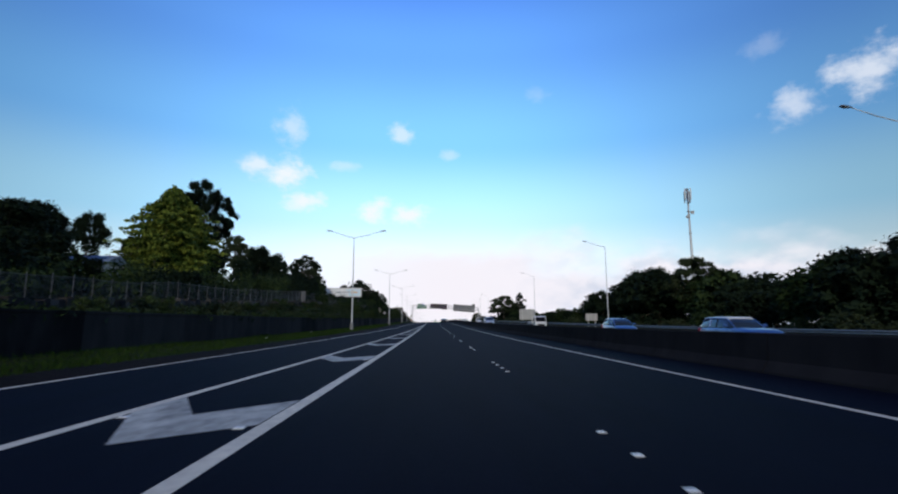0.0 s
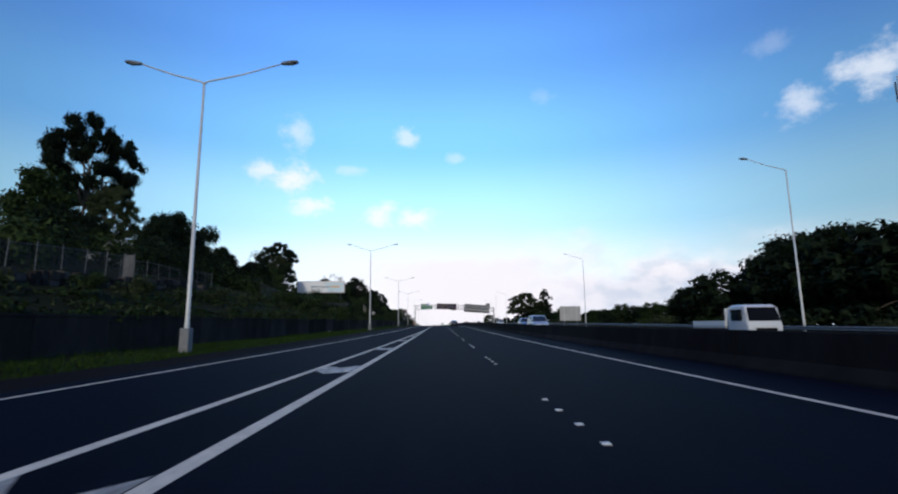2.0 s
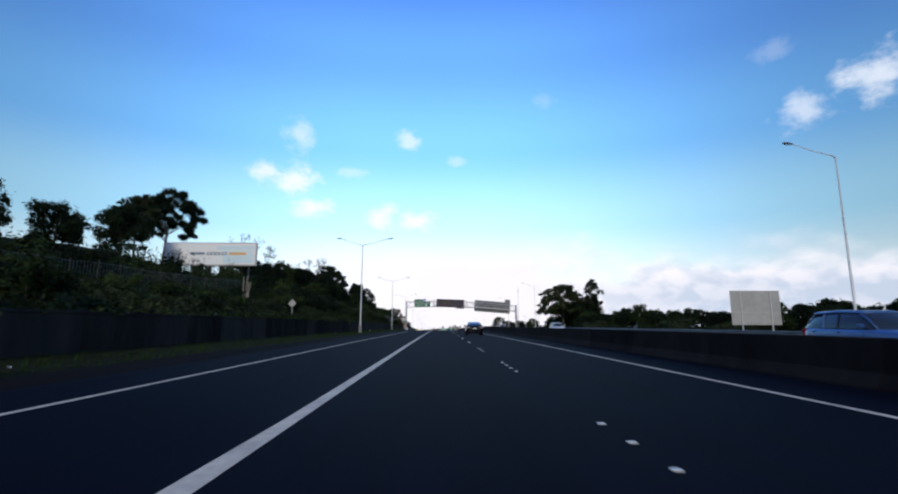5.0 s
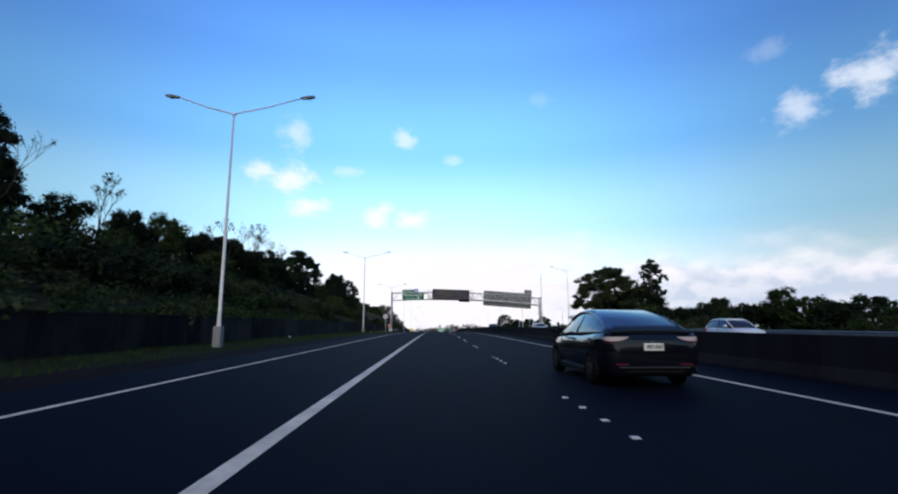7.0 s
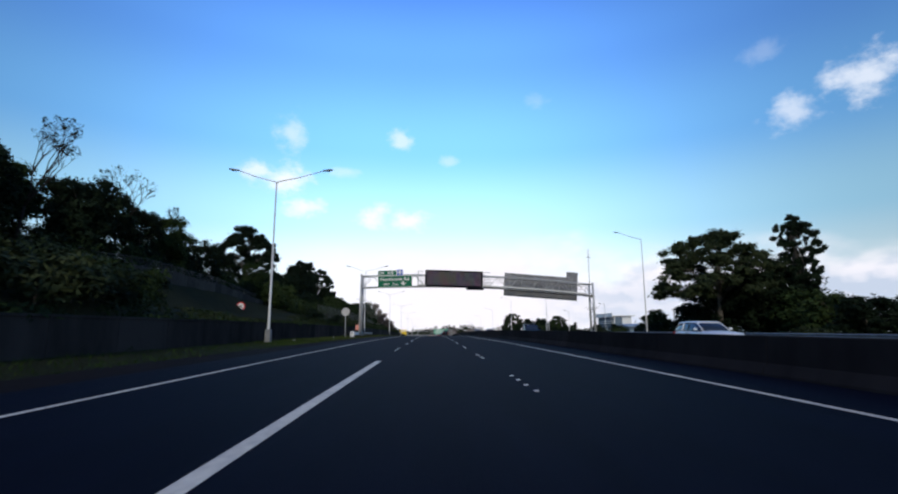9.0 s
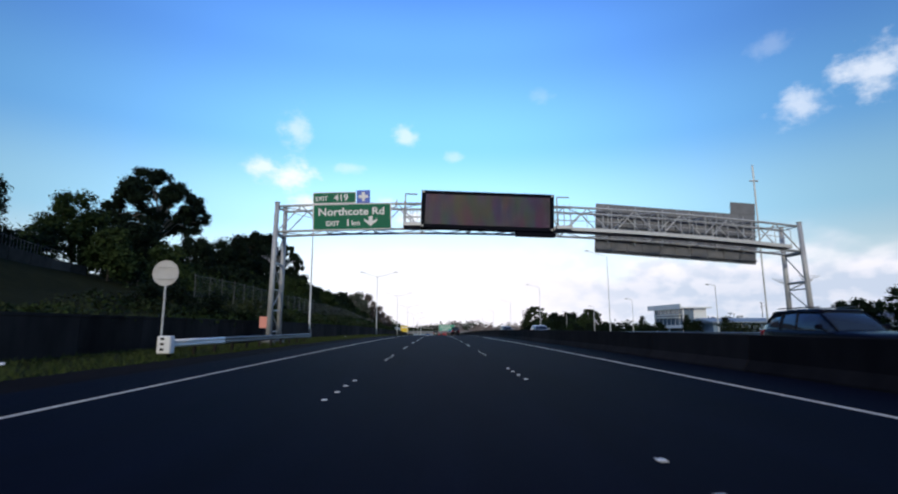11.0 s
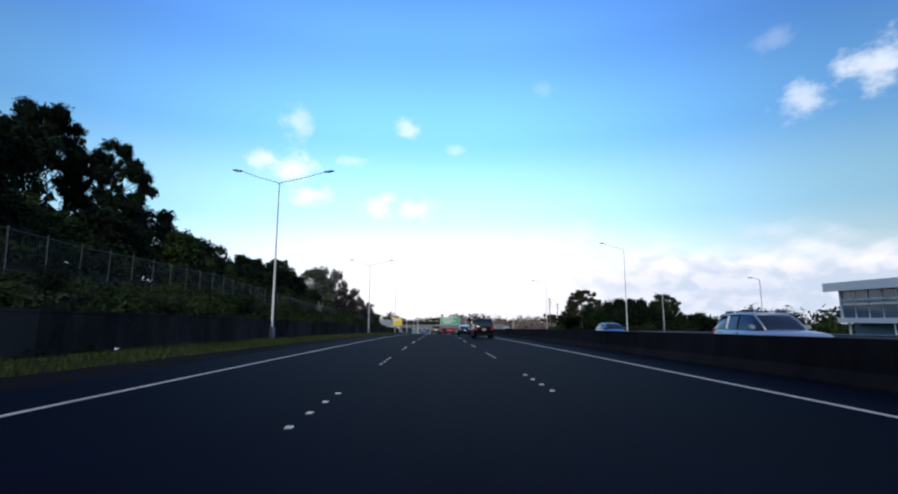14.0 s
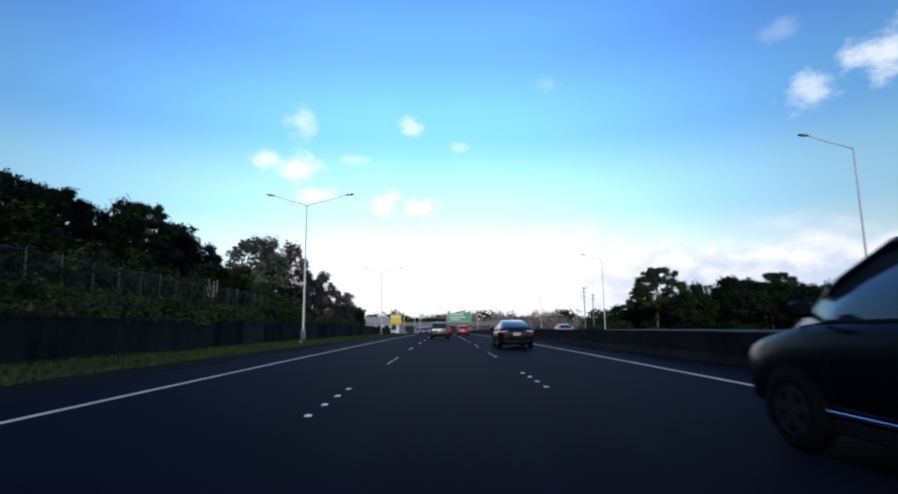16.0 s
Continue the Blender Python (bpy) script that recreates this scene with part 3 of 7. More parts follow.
barrier = thing("median_barrier", Matrix(), "long weathered concrete median barrier in cast lengths, shade darkened into its colour", "barrier", kind="structure")
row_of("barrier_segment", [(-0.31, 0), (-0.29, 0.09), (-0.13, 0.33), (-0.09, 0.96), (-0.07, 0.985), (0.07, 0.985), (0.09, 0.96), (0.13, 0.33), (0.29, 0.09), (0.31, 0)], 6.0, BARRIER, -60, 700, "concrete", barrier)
wall = thing("retaining_wall", Matrix(), "low stained concrete retaining wall along the verge, shade darkened into its colour", "wall", kind="structure")
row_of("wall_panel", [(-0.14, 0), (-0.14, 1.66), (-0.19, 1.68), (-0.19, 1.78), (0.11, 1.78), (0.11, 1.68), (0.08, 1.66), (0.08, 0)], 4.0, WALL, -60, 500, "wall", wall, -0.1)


# Street lamps
def lamp_head(bm, x, y, z, side, long=0.85):
    s = side
    pts = [(0.0, 0.05, 0.0, 0.05), (0.12, 0.10, -0.035, 0.065), (long * 0.6, 0.155, -0.045, 0.075), (long * 0.95, 0.11, -0.03, 0.05), (long, 0.04, -0.005, 0.02)]
    rings = []
    for d, w, lo, hi in pts:
        rings.append([bm.verts.new((x + s * d, y + c, z + h + 0.12 * d)) for c, h in ((-w, lo), (w, lo), (w * 0.75, hi), (-w * 0.75, hi))])
    for a, b in zip(rings, rings[1:]):
        for k in range(4):
            bm.faces.new((a[k], a[(k + 1) % 4], b[(k + 1) % 4], b[k]))
    bm.faces.new(rings[0])
    bm.faces.new(rings[-1])
    bmesh.ops.recalc_face_normals(bm, faces=bm.faces[:])


def street_lamp(x, y, z, height, arms, rise, label, plinth):
    ob = thing("street_lamp", pose(x, y, z), label, "street lamp", "street lamps along the motorway")
    bm = bmesh.new()
    tube(bm, [(0, 0, 0), (0, 0, 1.2), (0, 0, 1.25), (0, 0, height)], [0.12, 0.112, 0.10, 0.05], 10)
    part("pole", bm, "pole", ob, smooth=True)
    bm = bmesh.new()
    box(bm, -0.2, 0.2, -0.2, 0.2, 0.0, 0.03)
    for sx in (-0.15, 0.15):
        for sy in (-0.15, 0.15):
            tube(bm, [(sx, sy, 0.03), (sx, sy, 0.08)], 0.022, 6)
    part("base_plate", bm, "galv", ob)
    for a in arms:
        s = 1 if a > 0 else -1
        head = 0.85
        reach = abs(a) - head * 0.6
        bm = bmesh.new()
        tube(bm, [(0, 0, height - 0.12), (s * 0.15, 0, height + 0.03), (s * reach * 0.5, 0, height + rise * 0.42), (s * reach, 0, height + rise)], [0.05, 0.042, 0.036, 0.032], 6)
        part("arm", bm, "pole", ob, smooth=True)
        bm = bmesh.new()
        lamp_head(bm, s * (reach - 0.05), 0, height + rise, s)
        h = part("lamp_head", bm, "lamphead", ob, "dark grey flat lamp head")
        bm = bmesh.new()
        xa, xb = sorted((s * (reach + 0.12), s * (reach + 0.55)))
        box(bm, xa, xb, -0.1, 0.1, height + rise - 0.025, height + rise - 0.012)
        part("lamp_glass", bm, "lens", h)
    if plinth:
        bm = bmesh.new()
        box(bm, -0.205, 0.205, -0.22, 0.22, -0.45, 1.0, 0.03)
        part("plinth", bm, "plinth", ob, "pale concrete plinth")
    return ob


for x, y in ((-11.0, 69.4), (-10.9, 127.3), (-11.5, 189.7), (-12.6, 249.1), (-13.4, 309.6), (-13.35, 367.2), (-13.1, 421.0), (-13.1, 478.0), (-13.1, 536.0), (-13.1, 594.0), (-13.1, 660)):
    street_lamp(x, y, road_z(y) + 0.10, 12.75, (-3.6, 4.2), 0.95, "tall pale steel street lamp with two arms on a concrete plinth", True)
for y in (31.0, 89.6, 154.5, 283.5, 348.7, 411.3, 474.0, 540.0, 610.0):
    street_lamp(31.8, y, road_z(y) - 0.1, 14.7, (-3.9,), 1.0, "tall pale steel street lamp with a single arm", False)


def small_lamp(x, y, label):
    """A low lamp post of the side road, with one short arm."""
    z = road_z(y) + bank(x, y)
    ob = thing("street_lamp", pose(x, y, z - 0.1), label, "street lamp", "street lamps of the side road")
    h = road_z(y) + 7.6 - z
    bm = bmesh.new()
    tube(bm, [(0, 0, -0.2), (0, 0, 1.0), (0, 0, h)], [0.10, 0.09, 0.05], 8)
    part("pole", bm, "pole", ob, smooth=True)
    bm = bmesh.new()
    tube(bm, [(0, 0, h - 0.05), (-0.3, 0, h + 0.12), (-0.9, 0, h + 0.2)], [0.04, 0.035, 0.03], 6)
    part("arm", bm, "pole", ob, smooth=True)
    bm = bmesh.new()
    lamp_head(bm, -0.85, 0, h + 0.2, -1, 0.7)
    part("lamp_head", bm, "lamphead", ob, "flat grey lamp head")


for y in (332.0, 365.0, 392.0, 421.0):
    small_lamp(42.5, y, "slim pale street lamp with a short arm beside the buildings")


# Overhead gantry
def text_part(body, x, z, size, mat, parent, y, name="lettering", align="LEFT", stretch=1.0):
    cu = bpy.data.curves.new(name, "FONT")
    cu.body, cu.size, cu.align_x, cu.extrude, cu.offset = body, size, align, 0.004, 0.022 * size
    tmp = bpy.data.objects.new("tmp_text", cu)
    me = bpy.data.meshes.new_from_object(tmp)
    bpy.data.objects.remove(tmp)
    me.materials.clear()
    me.materials.append(M[mat])
    ob = new(name, me)
    ob.parent = parent
    ob.matrix_basis = pose(x, y, z, 90) @ Matrix.Diagonal((stretch, 1, 1, 1))
    return ob


def rounded_panel(bm, x0, x1, z0, z1, y0, y1, r=0.12, seg=4):
    ring = []
    for cx, cz, a0 in ((x1 - r, z1 - r, 0), (x0 + r, z1 - r, 90), (x0 + r, z0 + r, 180), (x1 - r, z0 + r, 270)):
        for k in range(seg + 1):
            a = radians(a0 + 90 * k / seg)
            ring.append((cx + r * math.cos(a), cz + r * math.sin(a)))
    f = [bm.verts.new((x, y0, z)) for x, z in ring]
    b = [bm.verts.new((x, y1, z)) for x, z in ring]
    n = len(ring)
    bm.faces.new(f)
    bm.faces.new(b[::-1])
    for i in range(n):
        bm.faces.new((f[i], b[i], b[(i + 1) % n], f[(i + 1) % n]))
    bmesh.ops.recalc_face_normals(bm, faces=bm.faces[:])
    return bm


GY, GX0, GX1 = 293.5, -11.75, 26.9
GZ0, GZ1 = 7.85, 9.75
G_NEAR, G_FAR = -0.9, 0.9


def camber(x):
    return 0.45 - 0.0021 * (x + 1.0) ** 2


def loft_bars(rings):
    """A closed bar through equal rings of points."""
    bm = bmesh.new()
    loops = [[bm.verts.new(p) for p in r] for r in rings]
    n = len(loops[0])
    for a, b in zip(loops, loops[1:]):
        for k in range(n):
            bm.faces.new((a[k], a[(k + 1) % n], b[(k + 1) % n], b[k]))
    bm.faces.new(loops[0][::-1])
    bm.faces.new(loops[-1])
    bmesh.ops.recalc_face_normals(bm, faces=bm.faces[:])
    return bm


def hung(x, z, tilt, sx, sz, old_x, old_z, y):
    """The pose of a board whose middle hangs at x, z over the road under the gantry."""
    return pose(x, y, road_z(GY) + z, 0, tilt, 0) @ Matrix.Diagonal((sx, 1, sz, 1)) @ Matrix.Translation((-old_x, 0, -old_z))


def build_gantry():
    g = thing("overhead_gantry", pose(0, GY, road_z(GY)), "grey galvanised steel lattice gantry spanning the whole motorway", "gantry")
    n = 22
    xs = [GX0 + (GX1 - GX0) * i / n for i in range(n + 1)]
    for y in (G_NEAR, G_FAR):
        for z in (GZ0, GZ1):
            bm = bmesh.new()
            tube(bm, [(x, y, z + camber(x)) for x in xs], 0.085, 8)
            part("chord", bm, "galv", g, smooth=True)
    for y in (G_NEAR, G_FAR):
        for i in range(n):
            a, b = xs[i], xs[i + 1]
            lo, hi = (a, b) if i % 2 == 0 else (b, a)
            part("brace", bars([((lo, y, GZ0 + camber(lo)), (hi, y, GZ1 + camber(hi)))], 0.045), "galv", g)
    for z in (GZ0, GZ1):
        for i in range(n):
            a, b = (xs[i], xs[i + 1]) if i % 2 == 0 else (xs[i + 1], xs[i])
            part("brace", bars([((a, G_NEAR, z + camber(a)), (b, G_FAR, z + camber(b)))], 0.036), "galv", g)
    for i in range(0, n + 1, 2):
        x = xs[i]
        c = camber(x)
        part("frame_bar", bars([((x, G_NEAR, GZ0 + c), (x, G_NEAR, GZ1 + c)), ((x, G_FAR, GZ0 + c), (x, G_FAR, GZ1 + c)), ((x, G_NEAR, GZ0 + c), (x, G_FAR, GZ0 + c)), ((x, G_NEAR, GZ1 + c), (x, G_FAR, GZ1 + c))], 0.04), "galv", g)
    # legs: two posts one behind the other, braced
    for x, s in ((GX0, -1), (GX1, 1)):
        for y in (G_NEAR - 0.1, G_FAR + 0.1):
            bm = bmesh.new()
            top = GZ1 + camber(x) + 0.25
            tube(bm, [(x + s * 0.12, y * 1.15, -0.2), (x, y, top)], [0.19, 0.16], 14)
            tube(bm, [(x, y, top), (x, y, top + 0.04)], [0.2, 0.2], 14)
            part("leg", bm, "galv", g, smooth=True)
            bm = bmesh.new()
            box(bm, x + s * 0.12 - 0.4, x + s * 0.12 + 0.4, y * 1.15 - 0.4, y * 1.15 + 0.4, -0.15, 0.25, 0.03)
            part("footing", bm, "plinth", g, "concrete footing")
        end = camber(x)
        zs = [0.9, 2.4, 3.9, 5.6 + end, 7.75 + end]
        for k, z in enumerate(zs):
            part("leg_rung", bars([((x + s * 0.08, G_NEAR - 0.2, z), (x + s * 0.08, G_FAR + 0.2, z))], 0.10 if k == 3 else 0.13 if k == 4 else 0.05), "galv", g)
            if k + 1 < len(zs):
                y0, y1 = (G_NEAR - 0.15, G_FAR + 0.15) if k % 2 else (G_FAR + 0.15, G_NEAR - 0.15)
                part("leg_brace", bars([((x + s * 0.08, y0, z), (x + s * 0.06, y1, zs[k + 1]))], 0.045), "galv", g)
        spikes = []
        for k in range(9):
            t = -0.5 + k / 8
            spikes.append(((x + t * 0.5, G_NEAR - 0.2, zs[3]), (x + t * 1.6, G_NEAR - 0.55, zs[3] + 0.45)))
            spikes.append(((x + t * 0.5, G_FAR + 0.2, zs[3]), (x + t * 1.6, G_FAR + 0.55, zs[3] + 0.45)))
        for q in spikes:
            part("climb_spike", bars([q], 0.015, 5), "galv", g)
    bm = bmesh.new()
    box(bm, GX0 - 0.75, GX0 - 0.22, G_NEAR - 0.35, G_NEAR - 0.31, 1.15, 1.95, 0.01)
    part("warning_plate", bm, "orange", g, "faded orange metal plate")
    bm = bmesh.new()
    tube(bm, [(GX0 - 0.12, G_NEAR - 0.12 - 0.02, 0.25), (GX0 - 0.09, G_NEAR - 0.1, 2.3)], 0.205, 12)
    part("leg_sleeve", bm, "plinth", g, "pale painted sleeve round the foot of the leg")
    # walkway along the near side, behind the boards, with its kick plate and handrails
    wx = [-2.5 + (GX1 - 1.2 + 2.5) * i / 24 for i in range(25)]
    part("walkway", loft_bars([[(x, yy, GZ0 + camber(x) + h) for yy, h in ((G_NEAR - 0.75, 0.0), (G_NEAR - 0.05, 0.0), (G_NEAR - 0.05, 0.06), (G_NEAR - 0.70, 0.06), (G_NEAR - 0.70, 0.24), (G_NEAR - 0.75, 0.24))] for x in wx]), "palegalv", g)
    for x0, x1 in ((-2.5, -1.15), (8.5, GX1 - 1.2)):
        n = max(2, int((x1 - x0) / 1.1))
        for i in range(n + 1):
            x = x0 + (x1 - x0) * i / n
            part("handrail_post", bars([((x, G_NEAR - 0.72, GZ0 + camber(x) + 0.2), (x, G_NEAR - 0.72, GZ0 + camber(x) + 1.3))], 0.022, 5), "galv", g)
        for h in (0.75, 1.3):
            bm = bmesh.new()
            tube(bm, [(x0 + (x1 - x0) * i / 8, G_NEAR - 0.72, GZ0 + camber(x0 + (x1 - x0) * i / 8) + h) for i in range(9)], 0.024, 5)
            part("handrail", bm, "galv", g)
    for x0, x1 in ((-2.5, -1.2), (8.45, 9.6)):
        c = camber((x0 + x1) / 2)
        bm = bmesh.new()
        box(bm, x0, x1, G_NEAR - 1.25, G_NEAR + 0.2, GZ0 + c + 0.02, GZ0 + c + 0.25)
        part("platform", bm, "palegalv", g, "pale end platform")
        part("davit", bars([((x0 + 0.15, G_NEAR - 0.9, GZ0 + c + 0.2), (x0 + 0.15, G_NEAR - 0.9, GZ1 + c + 0.5)), ((x0 + 0.15, G_NEAR - 0.9, GZ1 + c + 0.5), (x0 + 1.0, G_NEAR - 1.1, GZ1 + c + 0.42))], 0.05), "galv", g)
        for q in (0.6, 1.05, 1.5):
            part("cage_bar", bars([((x0, G_NEAR - 1.2, GZ0 + c + q), (x1, G_NEAR - 1.2, GZ0 + c + q))], 0.02, 5), "galv", g)
        for q in (0.0, 0.45, 0.9):
            part("cage_bar", bars([((x0 + q + 0.1, G_NEAR - 1.2, GZ0 + c + 0.2), (x0 + q + 0.1, G_NEAR - 1.2, GZ1 + c - 0.1))], 0.02, 5), "galv", g)
    part("camera_mast", bars([((-3.0, G_NEAR, GZ1), (-3.05, G_NEAR, GZ1 + 0.75)), ((-3.25, G_NEAR, GZ1 + 0.35), (-3.02, G_NEAR, GZ1 + 0.7))], 0.03), "galv", g)
    return g


build_gantry()


def build_exit_sign():
    s = thing("exit_sign", hung(-6.15, 9.0, -1.6, 1.09, 1.09, -5.585, 8.54, GY + G_NEAR - 0.9), "green and white overhead exit direction sign on the gantry", "road sign")
    x0, x1, z0, z1 = -8.15, -3.02, 7.66, 9.42
    part("sign_border", rounded_panel(bmesh.new(), x0, x1, z0, z1, -0.02, 0.05, 0.14), "white", s, "white border")
    part("sign_face", rounded_panel(bmesh.new(), x0 + 0.06, x1 - 0.06, z0 + 0.06, z1 - 0.06, -0.026, -0.015, 0.1), "green", s, "green sign face")
    part("tab_border", rounded_panel(bmesh.new(), x0, -5.32, z1 + 0.03, z1 + 0.80, -0.02, 0.05, 0.1), "white", s, "white border")
    part("tab_face", rounded_panel(bmesh.new(), x0 + 0.05, -5.37, z1 + 0.08, z1 + 0.75, -0.026, -0.015, 0.07), "green", s, "green exit tab")
    bm = bmesh.new()
    box(bm, -5.28, -4.40, -0.02, 0.04, z1 + 0.03, z1 + 0.89)
    part("hospital_panel", bm, "blue", s, "blue square panel")
    bm = bmesh.new()
    cx, cz, a, b = -4.84, z1 + 0.46, 0.30, 0.10
    v = [bm.verts.new((cx + px, -0.026, cz + pz)) for px, pz in ((-b, -a), (b, -a), (b, -b), (a, -b), (a, b), (b, b), (b, a), (-b, a), (-b, b), (-a, b), (-a, -b), (-b, -b))]
    bm.faces.new(v)
    part("cross", bm, "white", s, "white cross")
    text_part("Northcote Rd", x0 + 0.34, 8.66, 0.67, "white", s, -0.03, stretch=1.13)
    text_part("EXIT", x0 + 0.86, 7.96, 0.44, "white", s, -0.03, stretch=0.98)
    text_part("1", x0 + 2.13, 7.92, 0.66, "white", s, -0.03)
    text_part("km", x0 + 2.52, 7.96, 0.46, "white", s, -0.03)
    text_part("EXIT", x0 + 0.16, z1 + 0.24, 0.40, "white", s, -0.03)
    text_part("419", x0 + 1.38, z1 + 0.22, 0.60, "white", s, -0.03, stretch=1.05)
    bm = bmesh.new()
    ax, az = x0 + 3.78, 7.88
    v = [bm.verts.new((ax + px, -0.03, az + pz)) for px, pz in ((0, 0), (0.46, 0.40), (0.42, 0.47), (0.13, 0.34), (0.13, 0.66), (-0.13, 0.66), (-0.13, 0.34), (-0.42, 0.47), (-0.46, 0.40))]
    bm.faces.new(v)
    part("arrow", bm, "white", s, "white arrow pointing down")
    for k in range(1, 4):
        part("bracket", bars([((x0 + k * 1.28, 0.06, 7.6), (x0 + k * 1.28, 0.06, 9.9 if k < 3 else 9.5))], 0.04), "galv", s)


build_exit_sign()


def build_message_board():
    s = thing("message_board", hung(3.55, 9.4, 1.9, 1.09, 1.05, 3.375, 8.8, GY + G_NEAR - 1.1), "large blank black electronic message board hung on the gantry", "message board")
    x0, x1, z0, z1 = -1.0, 7.75, 7.5, 10.1
    bm = bmesh.new()
    box(bm, x0, x1, 0.03, 0.75, z0, z1, 0.03)
    part("cabinet", bm, "screenframe", s)
    for bx0, bx1, bz0, bz1 in ((x0, x1, z1 - 0.22, z1), (x0, x1, z0, z0 + 0.26), (x0, x0 + 0.26, z0 + 0.262, z1 - 0.222), (x1 - 0.26, x1, z0 + 0.262, z1 - 0.222)):
        bm = bmesh.new()
        box(bm, bx0, bx1, -0.04, 0.027, bz0, bz1, 0.01)
        part("frame", bm, "screenframe", s, "matt black frame")
    bm = bmesh.new()
    box(bm, x0 + 0.24, x1 - 0.24, 0.0, 0.026, z0 + 0.24, z1 - 0.2)
    part("screen", bm, "screen", s, "blank lamp matrix with faint red and blue moire bands painted in")
    # fine raised ribs between the lamp rows
    bm = bmesh.new()
    nx, nz = 104, 28
    for i in range(nx + 1):
        x = x0 + 0.27 + (x1 - x0 - 0.54) * i / nx
        box(bm, x - 0.007, x + 0.007, -0.022, 0.001, z0 + 0.27, z1 - 0.23)
    for k in range(nz + 1):
        z = z0 + 0.28 + (z1 - z0 - 0.52) * k / nz
        box(bm, x0 + 0.27, x1 - 0.27, -0.016, 0.001, z - 0.006, z + 0.006)
    part("screen_grille", bm, "blacktrim", s)
    for cx in (x0 + 0.13, x1 - 0.13):
        for cz in (z0 + 0.13, z1 - 0.11):
            part("corner_bolt", bars([((cx, -0.06, cz), (cx, -0.035, cz))], 0.07, 8), "galv", s)
    bm = bmesh.new()
    box(bm, 5.3, 7.9, 0.1, 0.7, z0 - 0.3, z0 - 0.01, 0.02)
    part("service_box", bm, "screenframe", s)


build_message_board()


def build_board_back():
    s = thing("sign_back", hung(18.6, 8.35, 4.3, 0.89, 1.12, 18.3, 8.45, GY + G_FAR + 0.25), "bare aluminium back of a large direction sign on the gantry", "road sign")
    x0, x1, z0, z1 = 11.2, 25.4, 6.7, 10.2
    n = 10
    for i in range(n):
        a = x0 + (x1 - x0) * i / n
        b = x0 + (x1 - x0) * (i + 1) / n
        bm = bmesh.new()
        box(bm, a + 0.01, b - 0.01, 0.0, 0.05, z0, z1)
        part("sheet", bm, "boardback", s)
        part("stiffener", box(bmesh.new(), a - 0.03, a + 0.03, -0.08, -0.001, z0 + 0.05, z1 - 0.05), "boardback", s)
    for z in (6.9, 7.7, 8.6, 9.6):
        part("rail", box(bmesh.new(), x0, x1, -0.14, -0.081, z, z + 0.08), "boardback", s)
    part("top_tab", box(bmesh.new(), x1 - 2.2, x1, 0.0, 0.05, z1 + 0.01, z1 + 0.85), "boardback", s)
    for k in range(6):
        part("bracket", bars([((x0 + 1 + 2.4 * k, -0.2, 7.4), (x0 + 1 + 2.4 * k, -0.2, 10.0))], 0.05), "galv", s)


build_board_back()


# Signs on posts
def disc(bm, r, y0, y1, z, seg=24):
    f = [bm.verts.new((r * math.cos(2 * math.pi * k / seg), y0, z + r * math.sin(2 * math.pi * k / seg))) for k in range(seg)]
    b = [bm.verts.new((v.co.x, y1, v.co.z)) for v in f]
    bm.faces.new(f)
    bm.faces.new(b[::-1])
    for i in range(seg):
        bm.faces.new((f[i], b[i], b[(i + 1) % seg], f[(i + 1) % seg]))
    bmesh.ops.recalc_face_normals(bm, faces=bm.faces[:])
    return bm


def build_round_back():
    y = 278.5
    s = thing("round_sign", pose(-11.8, y, road_z(y) + 0.05), "round traffic sign seen from its bare grey back", "road sign")
    part("post", bars([((0, 0.06, -0.1), (0, 0.06, 3.95))], 0.04, 8), "pole", s)
    part("plate", disc(bmesh.new(), 0.56, -0.02, 0.0, 3.45), "signback", s)
    for z in (3.2, 3.7):
        part("clamp", box(bmesh.new(), -0.35, 0.35, -0.005 - 0.045, -0.021, z - 0.03, z + 0.03), "signback", s)


build_round_back()


def build_speed_sign():
    x, y = -26.9, 281.0
    z = road_z(y) + bank(x, y)
    s = thing("speed_sign", pose(x, y, z), "round white speed sign with a red ring on a short post", "road sign")
    h = road_z(y) + 4.4 - z
    part("post", bars([((0, 0.05, -0.2), (0, 0.05, h + 0.3))], 0.045, 8), "pole", s)
    part("plate", disc(bmesh.new(), 0.62, -0.01, 0.02, h), "red", s, "red ring")
    part("face", disc(bmesh.new(), 0.45, -0.016, -0.011, h), "white", s, "white centre")
    for k in (-1, 0, 1):
        part("digit_bar", box(bmesh.new(), k * 0.17 - 0.05, k * 0.17 + 0.05, -0.02, -0.017, h - 0.13, h + 0.13), "blacktrim", s)


build_speed_sign()


def post_sign(x, y, w, h, low, label, yaw=0):
    """A rectangular sign on two posts, seen from behind."""
    z = road_z(y) + bank(x, y)
    s = thing("road_sign", pose(x, y, z, 0, 0, yaw), label, "road sign", "signs facing the opposite traffic")
    for k in (-0.3, 0.3):
        part("post", bars([((k * w, 0, -0.2), (k * w, 0, low + h))], 0.06, 8), "pole", s)
    part("plate", box(bmesh.new(), -w / 2, w / 2, 0.09, 0.12, low, low + h), "signback", s)
    for t in (0.12, 0.36, 0.64, 0.88):
        part("rail", box(bmesh.new(), -w / 2 + 0.05, w / 2 - 0.05, 0.062, 0.089, low + h * t - 0.04, low + h * t + 0.04), "signback", s)


